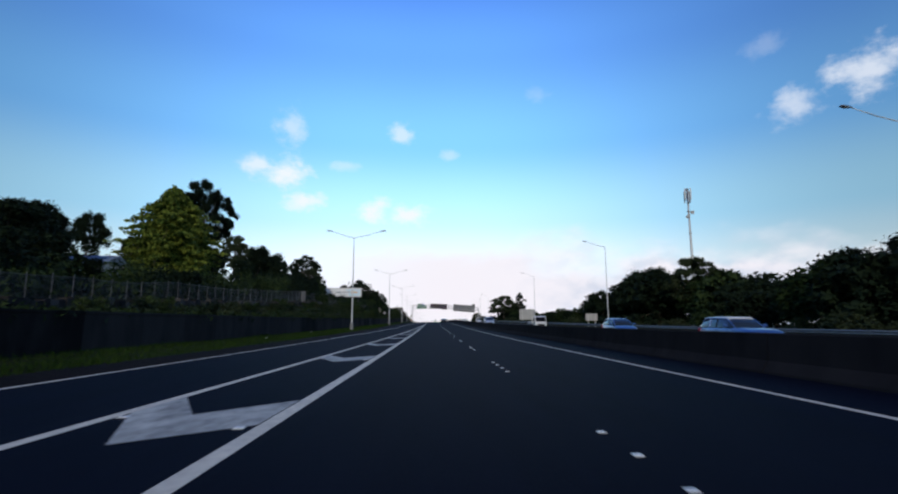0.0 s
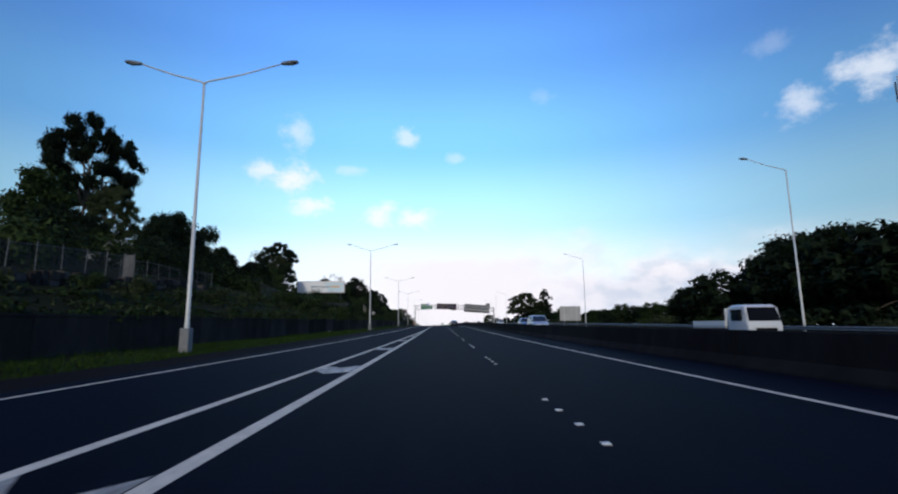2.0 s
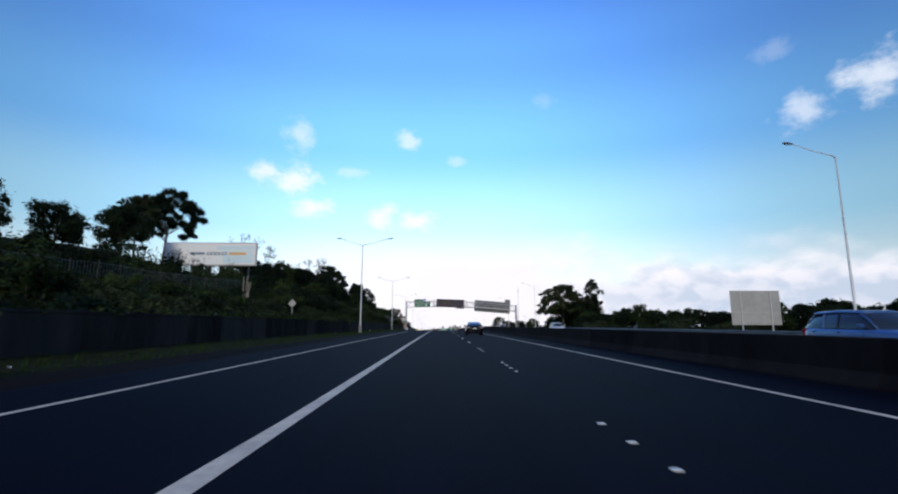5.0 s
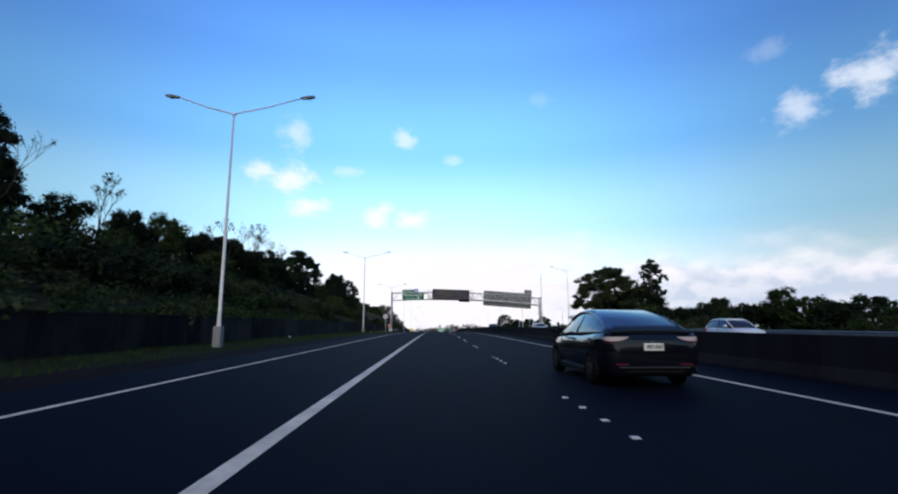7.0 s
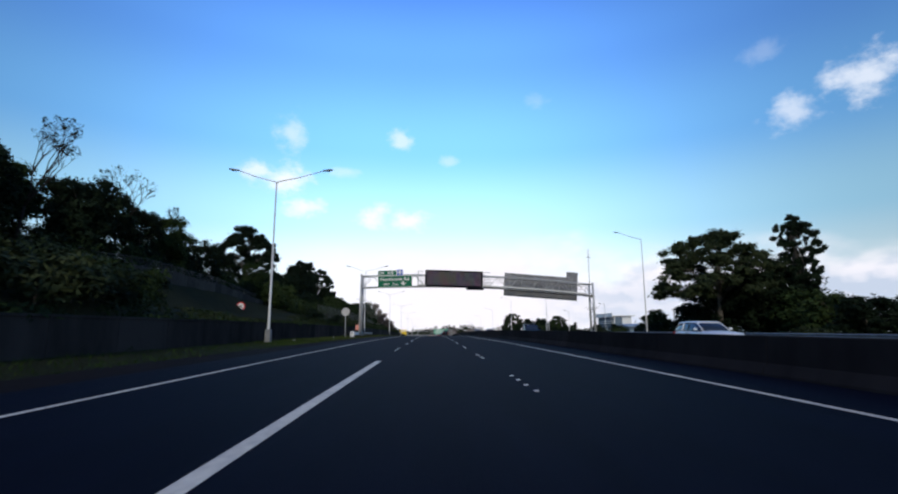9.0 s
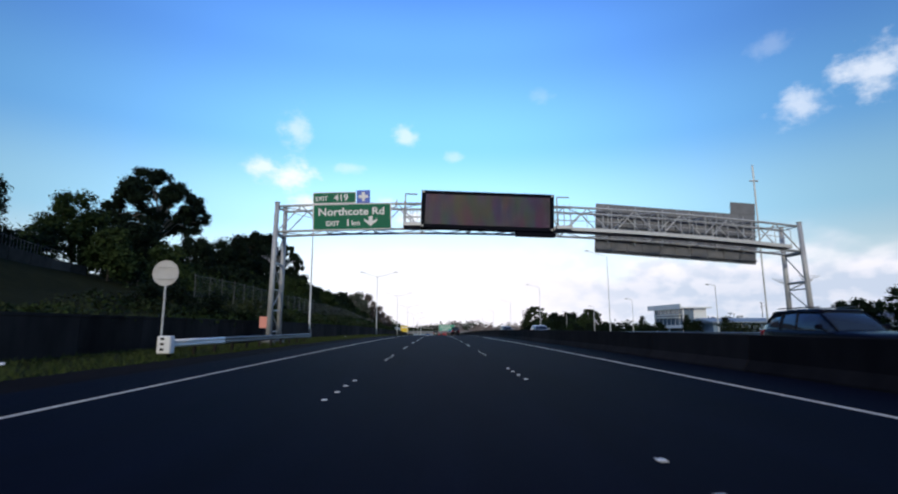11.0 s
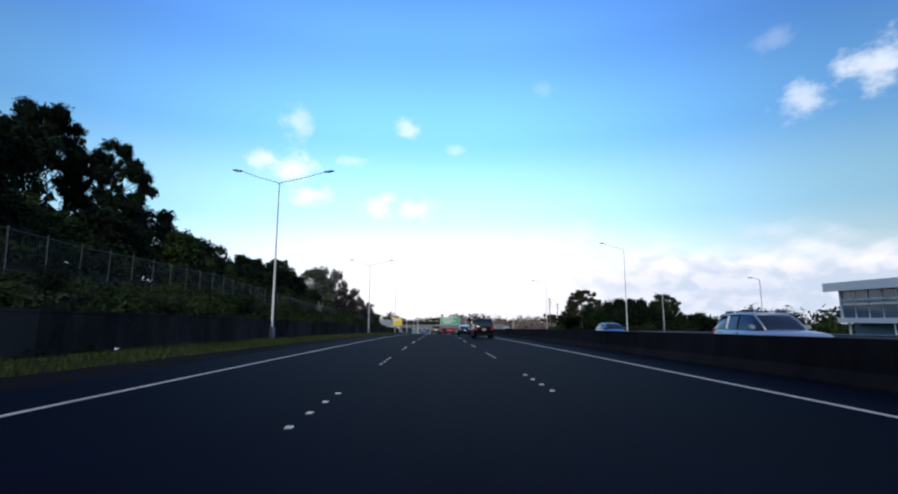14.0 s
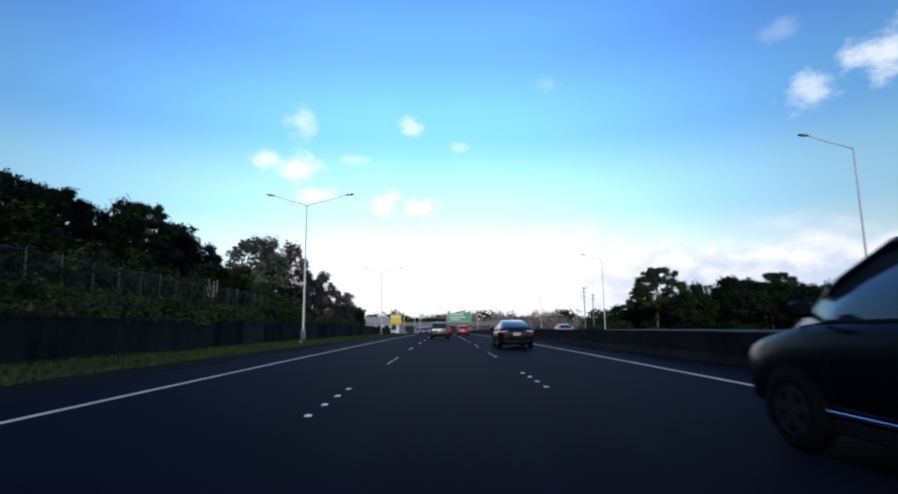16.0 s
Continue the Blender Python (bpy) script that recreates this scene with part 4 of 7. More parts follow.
post_sign(30.5, 95.0, 2.3, 1.35, 1.25, "grey metal back of a roadside sign on two posts")
post_sign(31.5, 166.0, 5.0, 3.4, 1.25, "large grey metal back of a roadside sign on two posts")


def build_triangle_sign():
    x, y = -16.4, 172.5
    z = road_z(y) + bank(x, y)
    s = thing("warning_sign", pose(x, y, z, 0, 0, -15), "diamond road sign on a thin post, edge-on and grey", "road sign")
    top = road_z(y) + 3.5 - z
    part("post", bars([((0, 0.04, -0.2), (0, 0.04, top + 0.5))], 0.035, 8), "pole", s)
    bm = bmesh.new()
    a = 0.5
    f = [bm.verts.new((px, 0, top + pz)) for px, pz in ((0, -a), (a, 0), (0, a), (-a, 0))]
    b = [bm.verts.new((v.co.x, 0.02, v.co.z)) for v in f]
    bm.faces.new(f)
    bm.faces.new(b[::-1])
    for i in range(4):
        bm.faces.new((f[i], b[i], b[(i + 1) % 4], f[(i + 1) % 4]))
    part("plate", bm, "signback", s)


build_triangle_sign()


# Billboard on the hill
def build_billboard():
    y = 189.0
    z = road_z(y)
    x0, x1 = -40.2, -26.8
    g = bank(-34, y)
    s = thing("billboard", pose(0, y, z), "wide pale billboard with a washed-out seaside picture on posts", "billboard")
    z0, z1 = 9.65, 13.05
    part("frame", box(bmesh.new(), x0, x1, 0.0, 0.35, z0, z1, 0.03), "signback", s)
    part("poster", box(bmesh.new(), x0 + 0.15, x1 - 0.15, -0.012, -0.002, z0 + 0.15, z1 - 0.15), "poster", s, "faded pinkish and blue poster")
    part("poster_band", box(bmesh.new(), x0 + 8.6, x1 - 0.4, -0.02, -0.014, z0 + 0.4, z0 + 2.2), "posterblue", s, "pale blue patch")
    part("poster_band", box(bmesh.new(), x0 + 7.6, x1 - 0.3, -0.02, -0.014, z0 + 2.3, z0 + 2.9), "posterblue", s, "pale blue patch")
    part("poster_bar", box(bmesh.new(), x1 - 4.0, x1 - 1.5, -0.03, -0.022, z0 + 1.55, z0 + 1.95), "posteryellow", s, "yellow strip with a line of lettering")
    part("poster_bar", box(bmesh.new(), x1 - 7.2, x1 - 4.3, -0.03, -0.022, z0 + 1.55, z0 + 1.95), "bluegrey", s, "grey-blue strip of lettering")
    part("poster_bar", box(bmesh.new(), x1 - 9.6, x1 - 7.5, -0.03, -0.022, z0 + 1.6, z0 + 1.95), "bluegrey", s, "grey-blue strip of lettering")
    for k in range(5):
        part("letter_bar", box(bmesh.new(), x1 - 7.0 + k * 0.55, x1 - 6.65 + k * 0.55, -0.038, -0.031, z0 + 1.64, z0 + 1.86), "white", s)
        part("letter_bar", box(bmesh.new(), x1 - 3.85 + k * 0.45, x1 - 3.55 + k * 0.45, -0.038, -0.031, z0 + 1.64, z0 + 1.86), "orange", s)
    for k in range(5):
        x = x0 + 1.2 + k * 2.75
        part("post", bars([((x, 0.5, bank(x, y) - 0.4), (x, 0.5, z1 - 0.2))], 0.13, 8), "darksteel", s)


M["posteryellow"] = material("billboard_yellow", (0.80, 0.62, 0.20), 0.6, vary=(0.72, 0.56, 0.20), scale=2)
M["poster"] = material("billboard_print", (0.86, 0.78, 0.76), 0.6, vary=(0.78, 0.86, 0.90), scale=0.25, scale2=0.12)
M["posterblue"] = material("billboard_blue", (0.55, 0.74, 0.84), 0.6, vary=(0.72, 0.83, 0.88), scale=0.6, scale2=0.2)
build_billboard()


# Guard rails
def w_beam(bm, x, y0, y1, zc, step=4.0):
    prof = [(0.0, -0.155), (0.04, -0.12), (0.075, -0.085), (0.04, -0.045), (0.0, 0.0), (0.04, 0.045), (0.075, 0.085), (0.04, 0.12), (0.0, 0.155)]
    prev = None
    n = max(1, int((y1 - y0) / step))
    for i in range(n + 1):
        y = y0 + (y1 - y0) * i / n
        z = road_z(y) + zc
        ring = [bm.verts.new((x + a, y, z + b)) for a, b in prof] + [bm.verts.new((x + a - 0.012, y, z + b)) for a, b in prof[::-1]]
        if prev:
            m = len(ring)
            for k in range(m):
                bm.faces.new((prev[k], prev[(k + 1) % m], ring[(k + 1) % m], ring[k]))
        else:
            bm.faces.new(ring)
        prev = ring
    bm.faces.new(prev[::-1])
    bmesh.ops.recalc_face_normals(bm, faces=bm.faces[:])
    return bm


def guard_rail(x, y0, y1, side, label, terminal=False, zc=0.56):
    s = thing("guard_rail", Matrix(), label, "guard rail", kind="structure")
    bm = w_beam(bmesh.new(), 0, y0, y1, zc)
    for v in bm.verts:
        v.co.x = x + side * v.co.x
    bmesh.ops.recalc_face_normals(bm, faces=bm.faces[:])
    part("rail_beam", bm, "rail", s, smooth=True)
    me = mesh_of(box(bmesh.new(), -0.05, 0.05, -0.07, 0.07, -0.35, 0.72), "rail_post", "darkbark" if terminal else "bark")
    y = y0 + 0.4
    while y < y1:
        p = new("rail_post", me)
        p.parent = s
        p.matrix_basis = pose(x - side * 0.07, y, road_z(y) + zc - 0.56)
        y += 2.0 if terminal else 4.0
    if terminal:
        bm = bmesh.new()
        box(bm, x - 0.26, x + 0.26, y0 - 0.25, y0 + 0.1, road_z(y0) + 0.18, road_z(y0) + 0.86, 0.04)
        part("terminal_head", bm, "white", s, "white crash terminal head")
        for k in range(3):
            zz = road_z(y0) + 0.3 + 0.2 * k
            part("terminal_stripe", box(bmesh.new(), x - 0.12, x + 0.02, y0 - 0.258, y0 - 0.252, zz, zz + 0.09), "blacktrim", s)
        bm = w_beam(bmesh.new(), 0, y0 + 0.1, y0 + 5.2, zc)
        for v in bm.verts:
            v.co.x = x + side * (v.co.x + 0.016)
        bmesh.ops.recalc_face_normals(bm, faces=bm.faces[:])
        part("terminal_beam", bm, "white", s, "white painted end beam", smooth=True)


guard_rail(-10.5, 276.6, 298.6, 1, "galvanised W-beam guard rail with a white crash terminal", True)
guard_rail(26.8, -40, 560, -1, "long grey W-beam guard rail beyond the opposite lanes")


# Cellular mast and power poles
def build_mast():
    x, y = 52.5, 98.0
    z = road_z(y) + bank(x, y)
    s = thing("cell_mast", pose(x, y, z), "tall pale steel phone mast with antenna panels at its head", "mast")
    H = 28.5
    bm = bmesh.new()
    tube(bm, [(0, 0, -0.3), (0, 0, 12), (0, 0, H)], [0.34, 0.27, 0.15], 12)
    part("pole", bm, "pole", s, smooth=True)
    for z0, r in ((H - 3.2, 0.42), (H - 0.3, 0.42), (H - 9.5, 0.4), (H - 5.0, 0.42)):
        bm = bmesh.new()
        tube(bm, [(0, 0, z0), (0, 0, z0 + 0.12)], r * 0.75, 12)
        part("ring", bm, "rail", s)
    for k in range(6):
        a = 2 * math.pi * k / 6 + 0.3
        cx, cy = 0.62 * math.cos(a), 0.62 * math.sin(a)
        h0 = H - 3.0 + (k % 2) * 0.5
        part("antenna_panel", box(bmesh.new(), cx - 0.11, cx + 0.11, cy - 0.08, cy + 0.08, h0, h0 + 2.4, 0.03), "white" if k % 2 else "signback", s)
        part("panel_arm", bars([((0.2 * math.cos(a), 0.2 * math.sin(a), h0 + 1.2), (cx * 0.88, cy * 0.88, h0 + 1.2))], 0.04), "rail", s)
    for k in range(2):
        bm = bmesh.new()
        tube(bm, [(0.5 - k, -0.3, H - 5.2 - k * 0.9), (0.5 - k, -0.62, H - 5.2 - k * 0.9)], [0.33, 0.38], 14)
        part("dish", bm, "signback", s)


build_mast()


def power_pole(x, y, h, arms=2):
    z = road_z(y) + bank(x, y)
    s = thing("power_pole", pose(x, y, z, 0, 0, 20), "tall grey power pole with cross arms", "power pole", "power poles")
    part("pole", bars([((0, 0, -0.3), (0, 0, h))], 0.17, 8), "plinth", s)
    for k in range(arms):
        zz = h - 0.5 - 1.5 * k
        part("cross_arm", box(bmesh.new(), -1.4, 1.4, -0.24, -0.171, zz, zz + 0.14), "bark", s)
        for q in (-1.2, -0.5, 0.5, 1.2):
            part("insulator", bars([((q, -0.2, zz + 0.14), (q, -0.2, zz + 0.38))], 0.05, 6), "white", s)


power_pole(135.0, 462.0, 15.0)
power_pole(52.0, 560.0, 17.0, 3)
power_pole(57.0, 566.0, 15.0, 2)
part_mast = bars([((0, 0, 0), (0, 0, 16.0)), ((-0.4, 0, 14.5), (0.4, 0, 14.5))], 0.07, 8)
ob = solo("radio_mast", part_mast, "pole", "slim pale radio mast beside the opposite lanes", "mast")
ob.matrix_basis = pose(28.8, 300.0, road_z(300.0) - 0.2)


# Fence along the bank
def build_fence(y0, y1, x_of, h, label, step=2.6, bars_per=12, w=0.011, thick=0.035, post_mat="fence"):
    s = thing("bank_fence", Matrix(), label, "fence", kind="structure")
    post = mesh_of(bars([((0, 0, -0.3), (0, 0, h + 0.12))], thick, 6), "fence_post", post_mat)
    y = y0
    spots = []
    while y < y1:
        x = x_of(y)
        z = road_z(y) + bank(x, y)
        p = new("fence_post", post)
        p.parent = s
        p.matrix_basis = pose(x, y, z, random.uniform(-1.5, 1.5), random.uniform(-1.5, 1.5))
        spots.append(Vector((x, y, z)))
        y += step
    bm = bmesh.new()
    for a, b in zip(spots, spots[1:]):
        for t in (0.12, h - 0.05):
            tube(bm, (a + Vector((0, 0, t)), b + Vector((0, 0, t))), 0.018, 4, False)
    part("fence_rail", bm, "fence", s)
    # upright wires of the mesh
    bm = bmesh.new()
    for a, b in zip(spots, spots[1:]):
        for k in range(1, bars_per + 1):
            p = a.lerp(b, k / (bars_per + 1))
            v = [bm.verts.new(p + Vector(c)) for c in ((0, -w, 0.05), (0.004, w, 0.05), (0.004, w, h), (0, -w, h))]
            bm.faces.new(v)
    wires = part("fence_wire", bm, "fence", s)
    wires["kind"] = "stuff"


build_fence(-20, 80, lambda y: -21.0 - 0.6 * math.sin(y * 0.05), 1.95, "tall grey steel mesh fence with pale posts running along the bank", 1.75, 12, 0.012, 0.024, "fencepost")
build_fence(81.6, 98, lambda y: -21.9 - 0.05 * (y - 80), 1.15, "low grey fence running on along the bank behind shrubs", 1.75, 7, 0.012, 0.022, "fencepost")
build_fence(112, 178, lambda y: -23.2 - 0.3 * math.sin(y * 0.05), 1.9, "grey steel fence half hidden by shrubs on the bank", 2.6, 7, 0.028)
build_fence(226, 236, lambda y: -27.6, 1.3, "short weathered grey fence among the shrubs on the bank", 2.4, 9, 0.045)
build_fence(254, 300, lambda y: -31.0, 1.5, "low grey fence along a terrace on the bank", 2.6, 7, 0.03)
build_fence(298, 338, lambda y: -19.9, 2.7, "tall grey wire fence running along the bank", 2.6, 12, 0.011, 0.024, "fencepost")
build_fence(338.5, 470, lambda y: -21.0 - 0.02 * (y - 338), 2.2, "grey wire fence running along the bank among shrubs", 2.6, 12, 0.010, 0.023, "fencepost")


# Pale sheet panel that closes the end of the tall fence
def build_end_panel():
    y = 80.2
    x = -21.0 - 0.6 * math.sin(y * 0.05)
    s = thing("fence_panel", pose(x, y, road_z(y) + bank(x, y)), "pale grey sheet panel closing the end of the mesh fence", "fence panel")
    part("panel", box(bmesh.new(), -0.3, 0.3, -0.03, 0.03, -0.2, 2.0, 0.01), "fencepost", s)
    for k in (-0.33, 0.33):
        part("post", bars([((k, 0, -0.3), (k, 0, 2.1))], 0.03, 6), "fencepost", s)


build_end_panel()


# Rough stone terrace under the fence
def build_terrace():
    rng = random.Random(17)
    s = thing("stone_terrace", Matrix(), "low rough terrace wall of dark grey stones under the fence", "stone wall", kind="structure")
    bm = bmesh.new()
    y = 22.0
    while y < 90:
        w = rng.uniform(0.35, 0.8)
        x = -20.2 - 0.6 * math.sin(y * 0.05)
        z = road_z(y) + bank(x, y) - 0.15
        for row in range(2):
            h = rng.uniform(0.3, 0.5)
            d = rng.uniform(0.0, 0.14)
            vs0 = len(bm.verts)
            box(bm, x - 0.4, x + d, y + 0.02, y + w - 0.02, z, z + h)
            bm.verts.ensure_lookup_table()
            for v in bm.verts[vs0:]:
                v.co += Vector((rng.uniform(-0.05, 0.05), rng.uniform(-0.03, 0.03), rng.uniform(-0.04, 0.04)))
            z += h + 0.02
        y += w
    p = part("stones", bm, "stone", s)
    p["kind"] = "stuff"


M["stone"] = material("dark_field_stone", (0.022, 0.021, 0.022), 0.95, spec=0.05, vary=(0.075, 0.070, 0.068), scale=1.6, scale2=0.4, island=0.7, bump=0.6, bump_scale=12)
build_terrace()


# Low block wall holding the terrace beside the speed sign
def build_terrace_wall():
    s = thing("terrace_wall", Matrix(), "low grey concrete block wall holding a terrace on the bank", "wall", kind="structure")
    me = mesh_of(box(bmesh.new(), -0.15, 0.15, 0.01, 1.99, -0.6, 0.95, 0.03), "wall_block", "terraceblock")
    y = 254.0
    while y < 300:
        ob = new("wall_block", me)
        ob.parent = s
        x = -30.3
        ob.matrix_basis = pose(x, y, road_z(y) + bank(x - 0.6, y) - 0.45, math.degrees(math.atan2(road_z(y + 2) + bank(x - 0.6, y + 2) - road_z(y) - bank(x - 0.6, y), 2)))
        y += 2.0


M["terraceblock"] = material("grey_terrace_block", (0.026, 0.028, 0.026), 0.95, spec=0.05, vary=(0.060, 0.060, 0.056), scale=2.0, scale2=0.4, bump=0.4, bump_scale=20, obj=0.3)
build_terrace_wall()


# Scraps of pale litter caught in the grass
def build_litter():
    rng = random.Random(23)
    for k in range(18):
        y = 9 + k * 24.0 + rng.uniform(-6, 6)
        x = rng.uniform(-13.0, -10.2) if k % 3 else rng.uniform(-15.2, -14.2)
        z = road_z(y) + bank(x, y) + 0.10
        bm = bmesh.new()
        w = rng.uniform(0.04, 0.10)
        grid = [[bm.verts.new((w * (i - 1) + rng.uniform(-0.02, 0.02), w * (j - 1) * 0.8, rng.uniform(0, 0.10))) for i in range(3)] for j in range(3)]
        for j in range(2):
            for i in range(2):
                bm.faces.new((grid[j][i], grid[j][i + 1], grid[j + 1][i + 1], grid[j + 1][i]))
        ob = solo("litter_scrap", bm, "white", "crumpled scrap of pale litter in the grass", "litter")
        ob["group"] = "litter scraps on the verge"
        ob.matrix_basis = pose(x, y, z, 0, 0, rng.uniform(0, 360))


build_litter()


# Plants
def leaf_mesh(name, clumps, count, size, mat, droop=0.0, flat=0.0, seed=1, spread=0.5, under=0.25, ragged=0.22):
    """Many small pointed leaf sprays over a set of clumps (centre, radii), each clump with an uneven skin."""
    rng = np.random.default_rng(seed)
    vols = np.array([r[0] * r[1] + r[1] * r[2] + r[0] * r[2] for _, r in clumps])
    pick = rng.choice(len(clumps), count, p=vols / vols.sum())
    c = np.array([q for q, _ in clumps])[pick]
    rad = np.array([q for _, q in clumps])[pick]
    d = rng.normal(size=(count, 3))
    d /= np.linalg.norm(d, axis=1)[:, None]
    d[:, 2] = np.abs(d[:, 2]) * np.where(rng.random(count) < under, -0.75, 1.0)
    ph = pick * 1.7
    lump = 1 + ragged * (np.sin(4.3 * d[:, 0] + ph) * np.sin(5.1 * d[:, 1] + 2 * ph) + 0.6 * np.sin(9.0 * d[:, 2] + 7.0 * d[:, 0] + ph))
    depth = 1 - spread * rng.random(count) ** 1.5
    p = c + d * rad * (depth * lump)[:, None] * rng.uniform(0.88, 1.1, (count, 1))
    n = d + rng.normal(size=(count, 3)) * 0.55
    n[:, 2] += 0.35
    n /= np.linalg.norm(n, axis=1)[:, None]
    t = np.cross(n, rng.normal(size=(count, 3)))
    t /= np.linalg.norm(t, axis=1)[:, None] + 1e-9
    t[:, 2] -= droop
    t[:, 2] *= 1 - flat
    t /= np.linalg.norm(t, axis=1)[:, None] + 1e-9
    b = np.cross(n, t)
    s = size * rng.uniform(0.6, 1.35, (count, 1)) * (1 + 0.6 * (depth[:, None] < 0.72))
    tris = np.stack([p - t * s * 0.8 + b * s * 0.42, p - t * s * 0.6 - b * s * 0.5, p + t * s * 1.15 - n * s * 0.12], 1)
    me = bpy.data.meshes.new(name)
    me.from_pydata(tris.reshape(-1, 3).tolist(), [], np.arange(count * 3).reshape(-1, 3).tolist())
    me.materials.append(M[mat])
    return me


def limbs(trunk_h, r, ends, mat, lean=(0, 0), seed=0):
    rng = random.Random(seed)
    bm = bmesh.new()
    top = Vector((lean[0], lean[1], trunk_h))
    pts = [Vector((0, 0, -0.4)), Vector((0, 0, 0.3)), Vector((lean[0] * 0.3, lean[1] * 0.3, trunk_h * 0.5)), top]
    tube(bm, pts, [r * 1.35, r, r * 0.8, r * 0.5], 8)
    for e in ends:
        e = Vector(e)
        t = rng.uniform(0.45, 0.95)
        start = Vector((lean[0] * t, lean[1] * t, trunk_h * t))
        mid = start.lerp(e, 0.5) + Vector((rng.uniform(-0.3, 0.3), rng.uniform(-0.3, 0.3), 0.25))
        tube(bm, [start, mid, e], [r * 0.42, r * 0.26, r * 0.1], 5)
    return bm


def tree(name, label, place, crown_mesh, trunk_bm, bark, group="trees beside the motorway"):
    ob = thing(name, place, label, "tree", group)
    part("trunk", trunk_bm, bark, ob, smooth=True)
    part("crown", crown_mesh, None, ob)
    return ob


def make_broad(seed, mat, label, h=10.0, wide=4.3, leaves=7500, size=0.22):
    rng = random.Random(seed)
    clumps = []
    for k in range(58):
        a, q = rng.uniform(0, 2 * math.pi), rng.random() ** 0.9
        zz = 0.10 + 0.82 * q
        ring = math.sin(math.pi * (0.26 + 0.64 * q)) ** 0.6
        rr = wide * ring * math.sqrt(rng.uniform(0.3, 1.0)) * 0.84
        c = (rr * math.cos(a), rr * math.sin(a), h * zz)
        s = rng.uniform(0.6, 1.35)
        clumps.append((c, (s * 1.1, s * 1.1, s)))
    clumps.append(((0, 0, h * 0.48), (wide * 0.66, wide * 0.66, h * 0.38)))
    return leaf_mesh("crown", clumps, leaves, size, mat, 0.2, seed=seed), limbs(h * 0.55, 0.22, [c for c, _ in clumps[:9]], "bark", (rng.uniform(-0.4, 0.4), 0.2), seed), label


def make_gum(seed, mat, label, h=14.0, wide=5.4, leaves=21000, low=0.46, pads=46, pad=1.0):
    """A domed crown of rounded foliage pads on spreading limbs, open below, with sky between them."""
    rng = random.Random(seed)
    clumps, ends = [], []
    mid = h * (low + 0.95) / 2 - 0.06 * h
    half = h * 0.95 - mid
    for k in range(pads):
        q = (k + 0.5) / pads
        el = math.asin(1 - 1.45 * q)
        a = 2.39996 * k + rng.uniform(-0.35, 0.35)
        rr = rng.uniform(0.66, 0.98)
        c = Vector((wide * rr * math.cos(el) * math.cos(a), wide * rr * math.cos(el) * math.sin(a), mid + half * (rr + 0.02) * math.sin(el)))
        ends.append(tuple(c))
        s = pad * rng.uniform(0.85, 1.35) * h / 14
        for _ in range(4):
            o = Vector((rng.uniform(-1, 1), rng.uniform(-1, 1), rng.uniform(-0.3, 0.35))) * s * 0.8
            t = s * rng.uniform(0.5, 0.85)
            clumps.append((tuple(c + o), (t * 1.1, t * 1.1, t * 0.86)))
    return leaf_mesh("crown", clumps, leaves, 0.17, mat, 0.4, seed=seed, spread=0.65, under=0.4), limbs(h * 0.66, 0.27, ends[::2], "bark", (rng.uniform(-0.8, 0.8), 0.3), seed), label


def make_pine(seed, mat, label, h=18.0, leaves=20000):
    rng = random.Random(seed)
    clumps, ends = [], []
    for k in range(26):
        q = (k + rng.random()) / 26
        z = 0.30 + 0.66 * q
        w = 5.6 * math.sin(math.pi * (0.24 + 0.68 * q)) ** 0.8
        a = 2.4 * k + rng.uniform(-0.6, 0.6)
        rr = w * rng.uniform(0.30, 0.95)
        c = Vector((rr * math.cos(a), rr * math.sin(a), h * z))
        ends.append(tuple(c))
        for _ in range(9):
            s = rng.uniform(0.3, 0.66)
            o = Vector((rng.uniform(-1.6, 1.6), rng.uniform(-1.6, 1.6), rng.uniform(-0.5, 0.6)))
            clumps.append((tuple(c + o), (s * 1.15, s * 1.15, s * 0.8)))
    return leaf_mesh("crown", clumps, leaves, 0.2, mat, -0.2, 0.1, seed=seed, spread=0.6, under=0.35), limbs(h * 0.93, 0.3, ends, "bark", (0.3, 0.2), seed), label


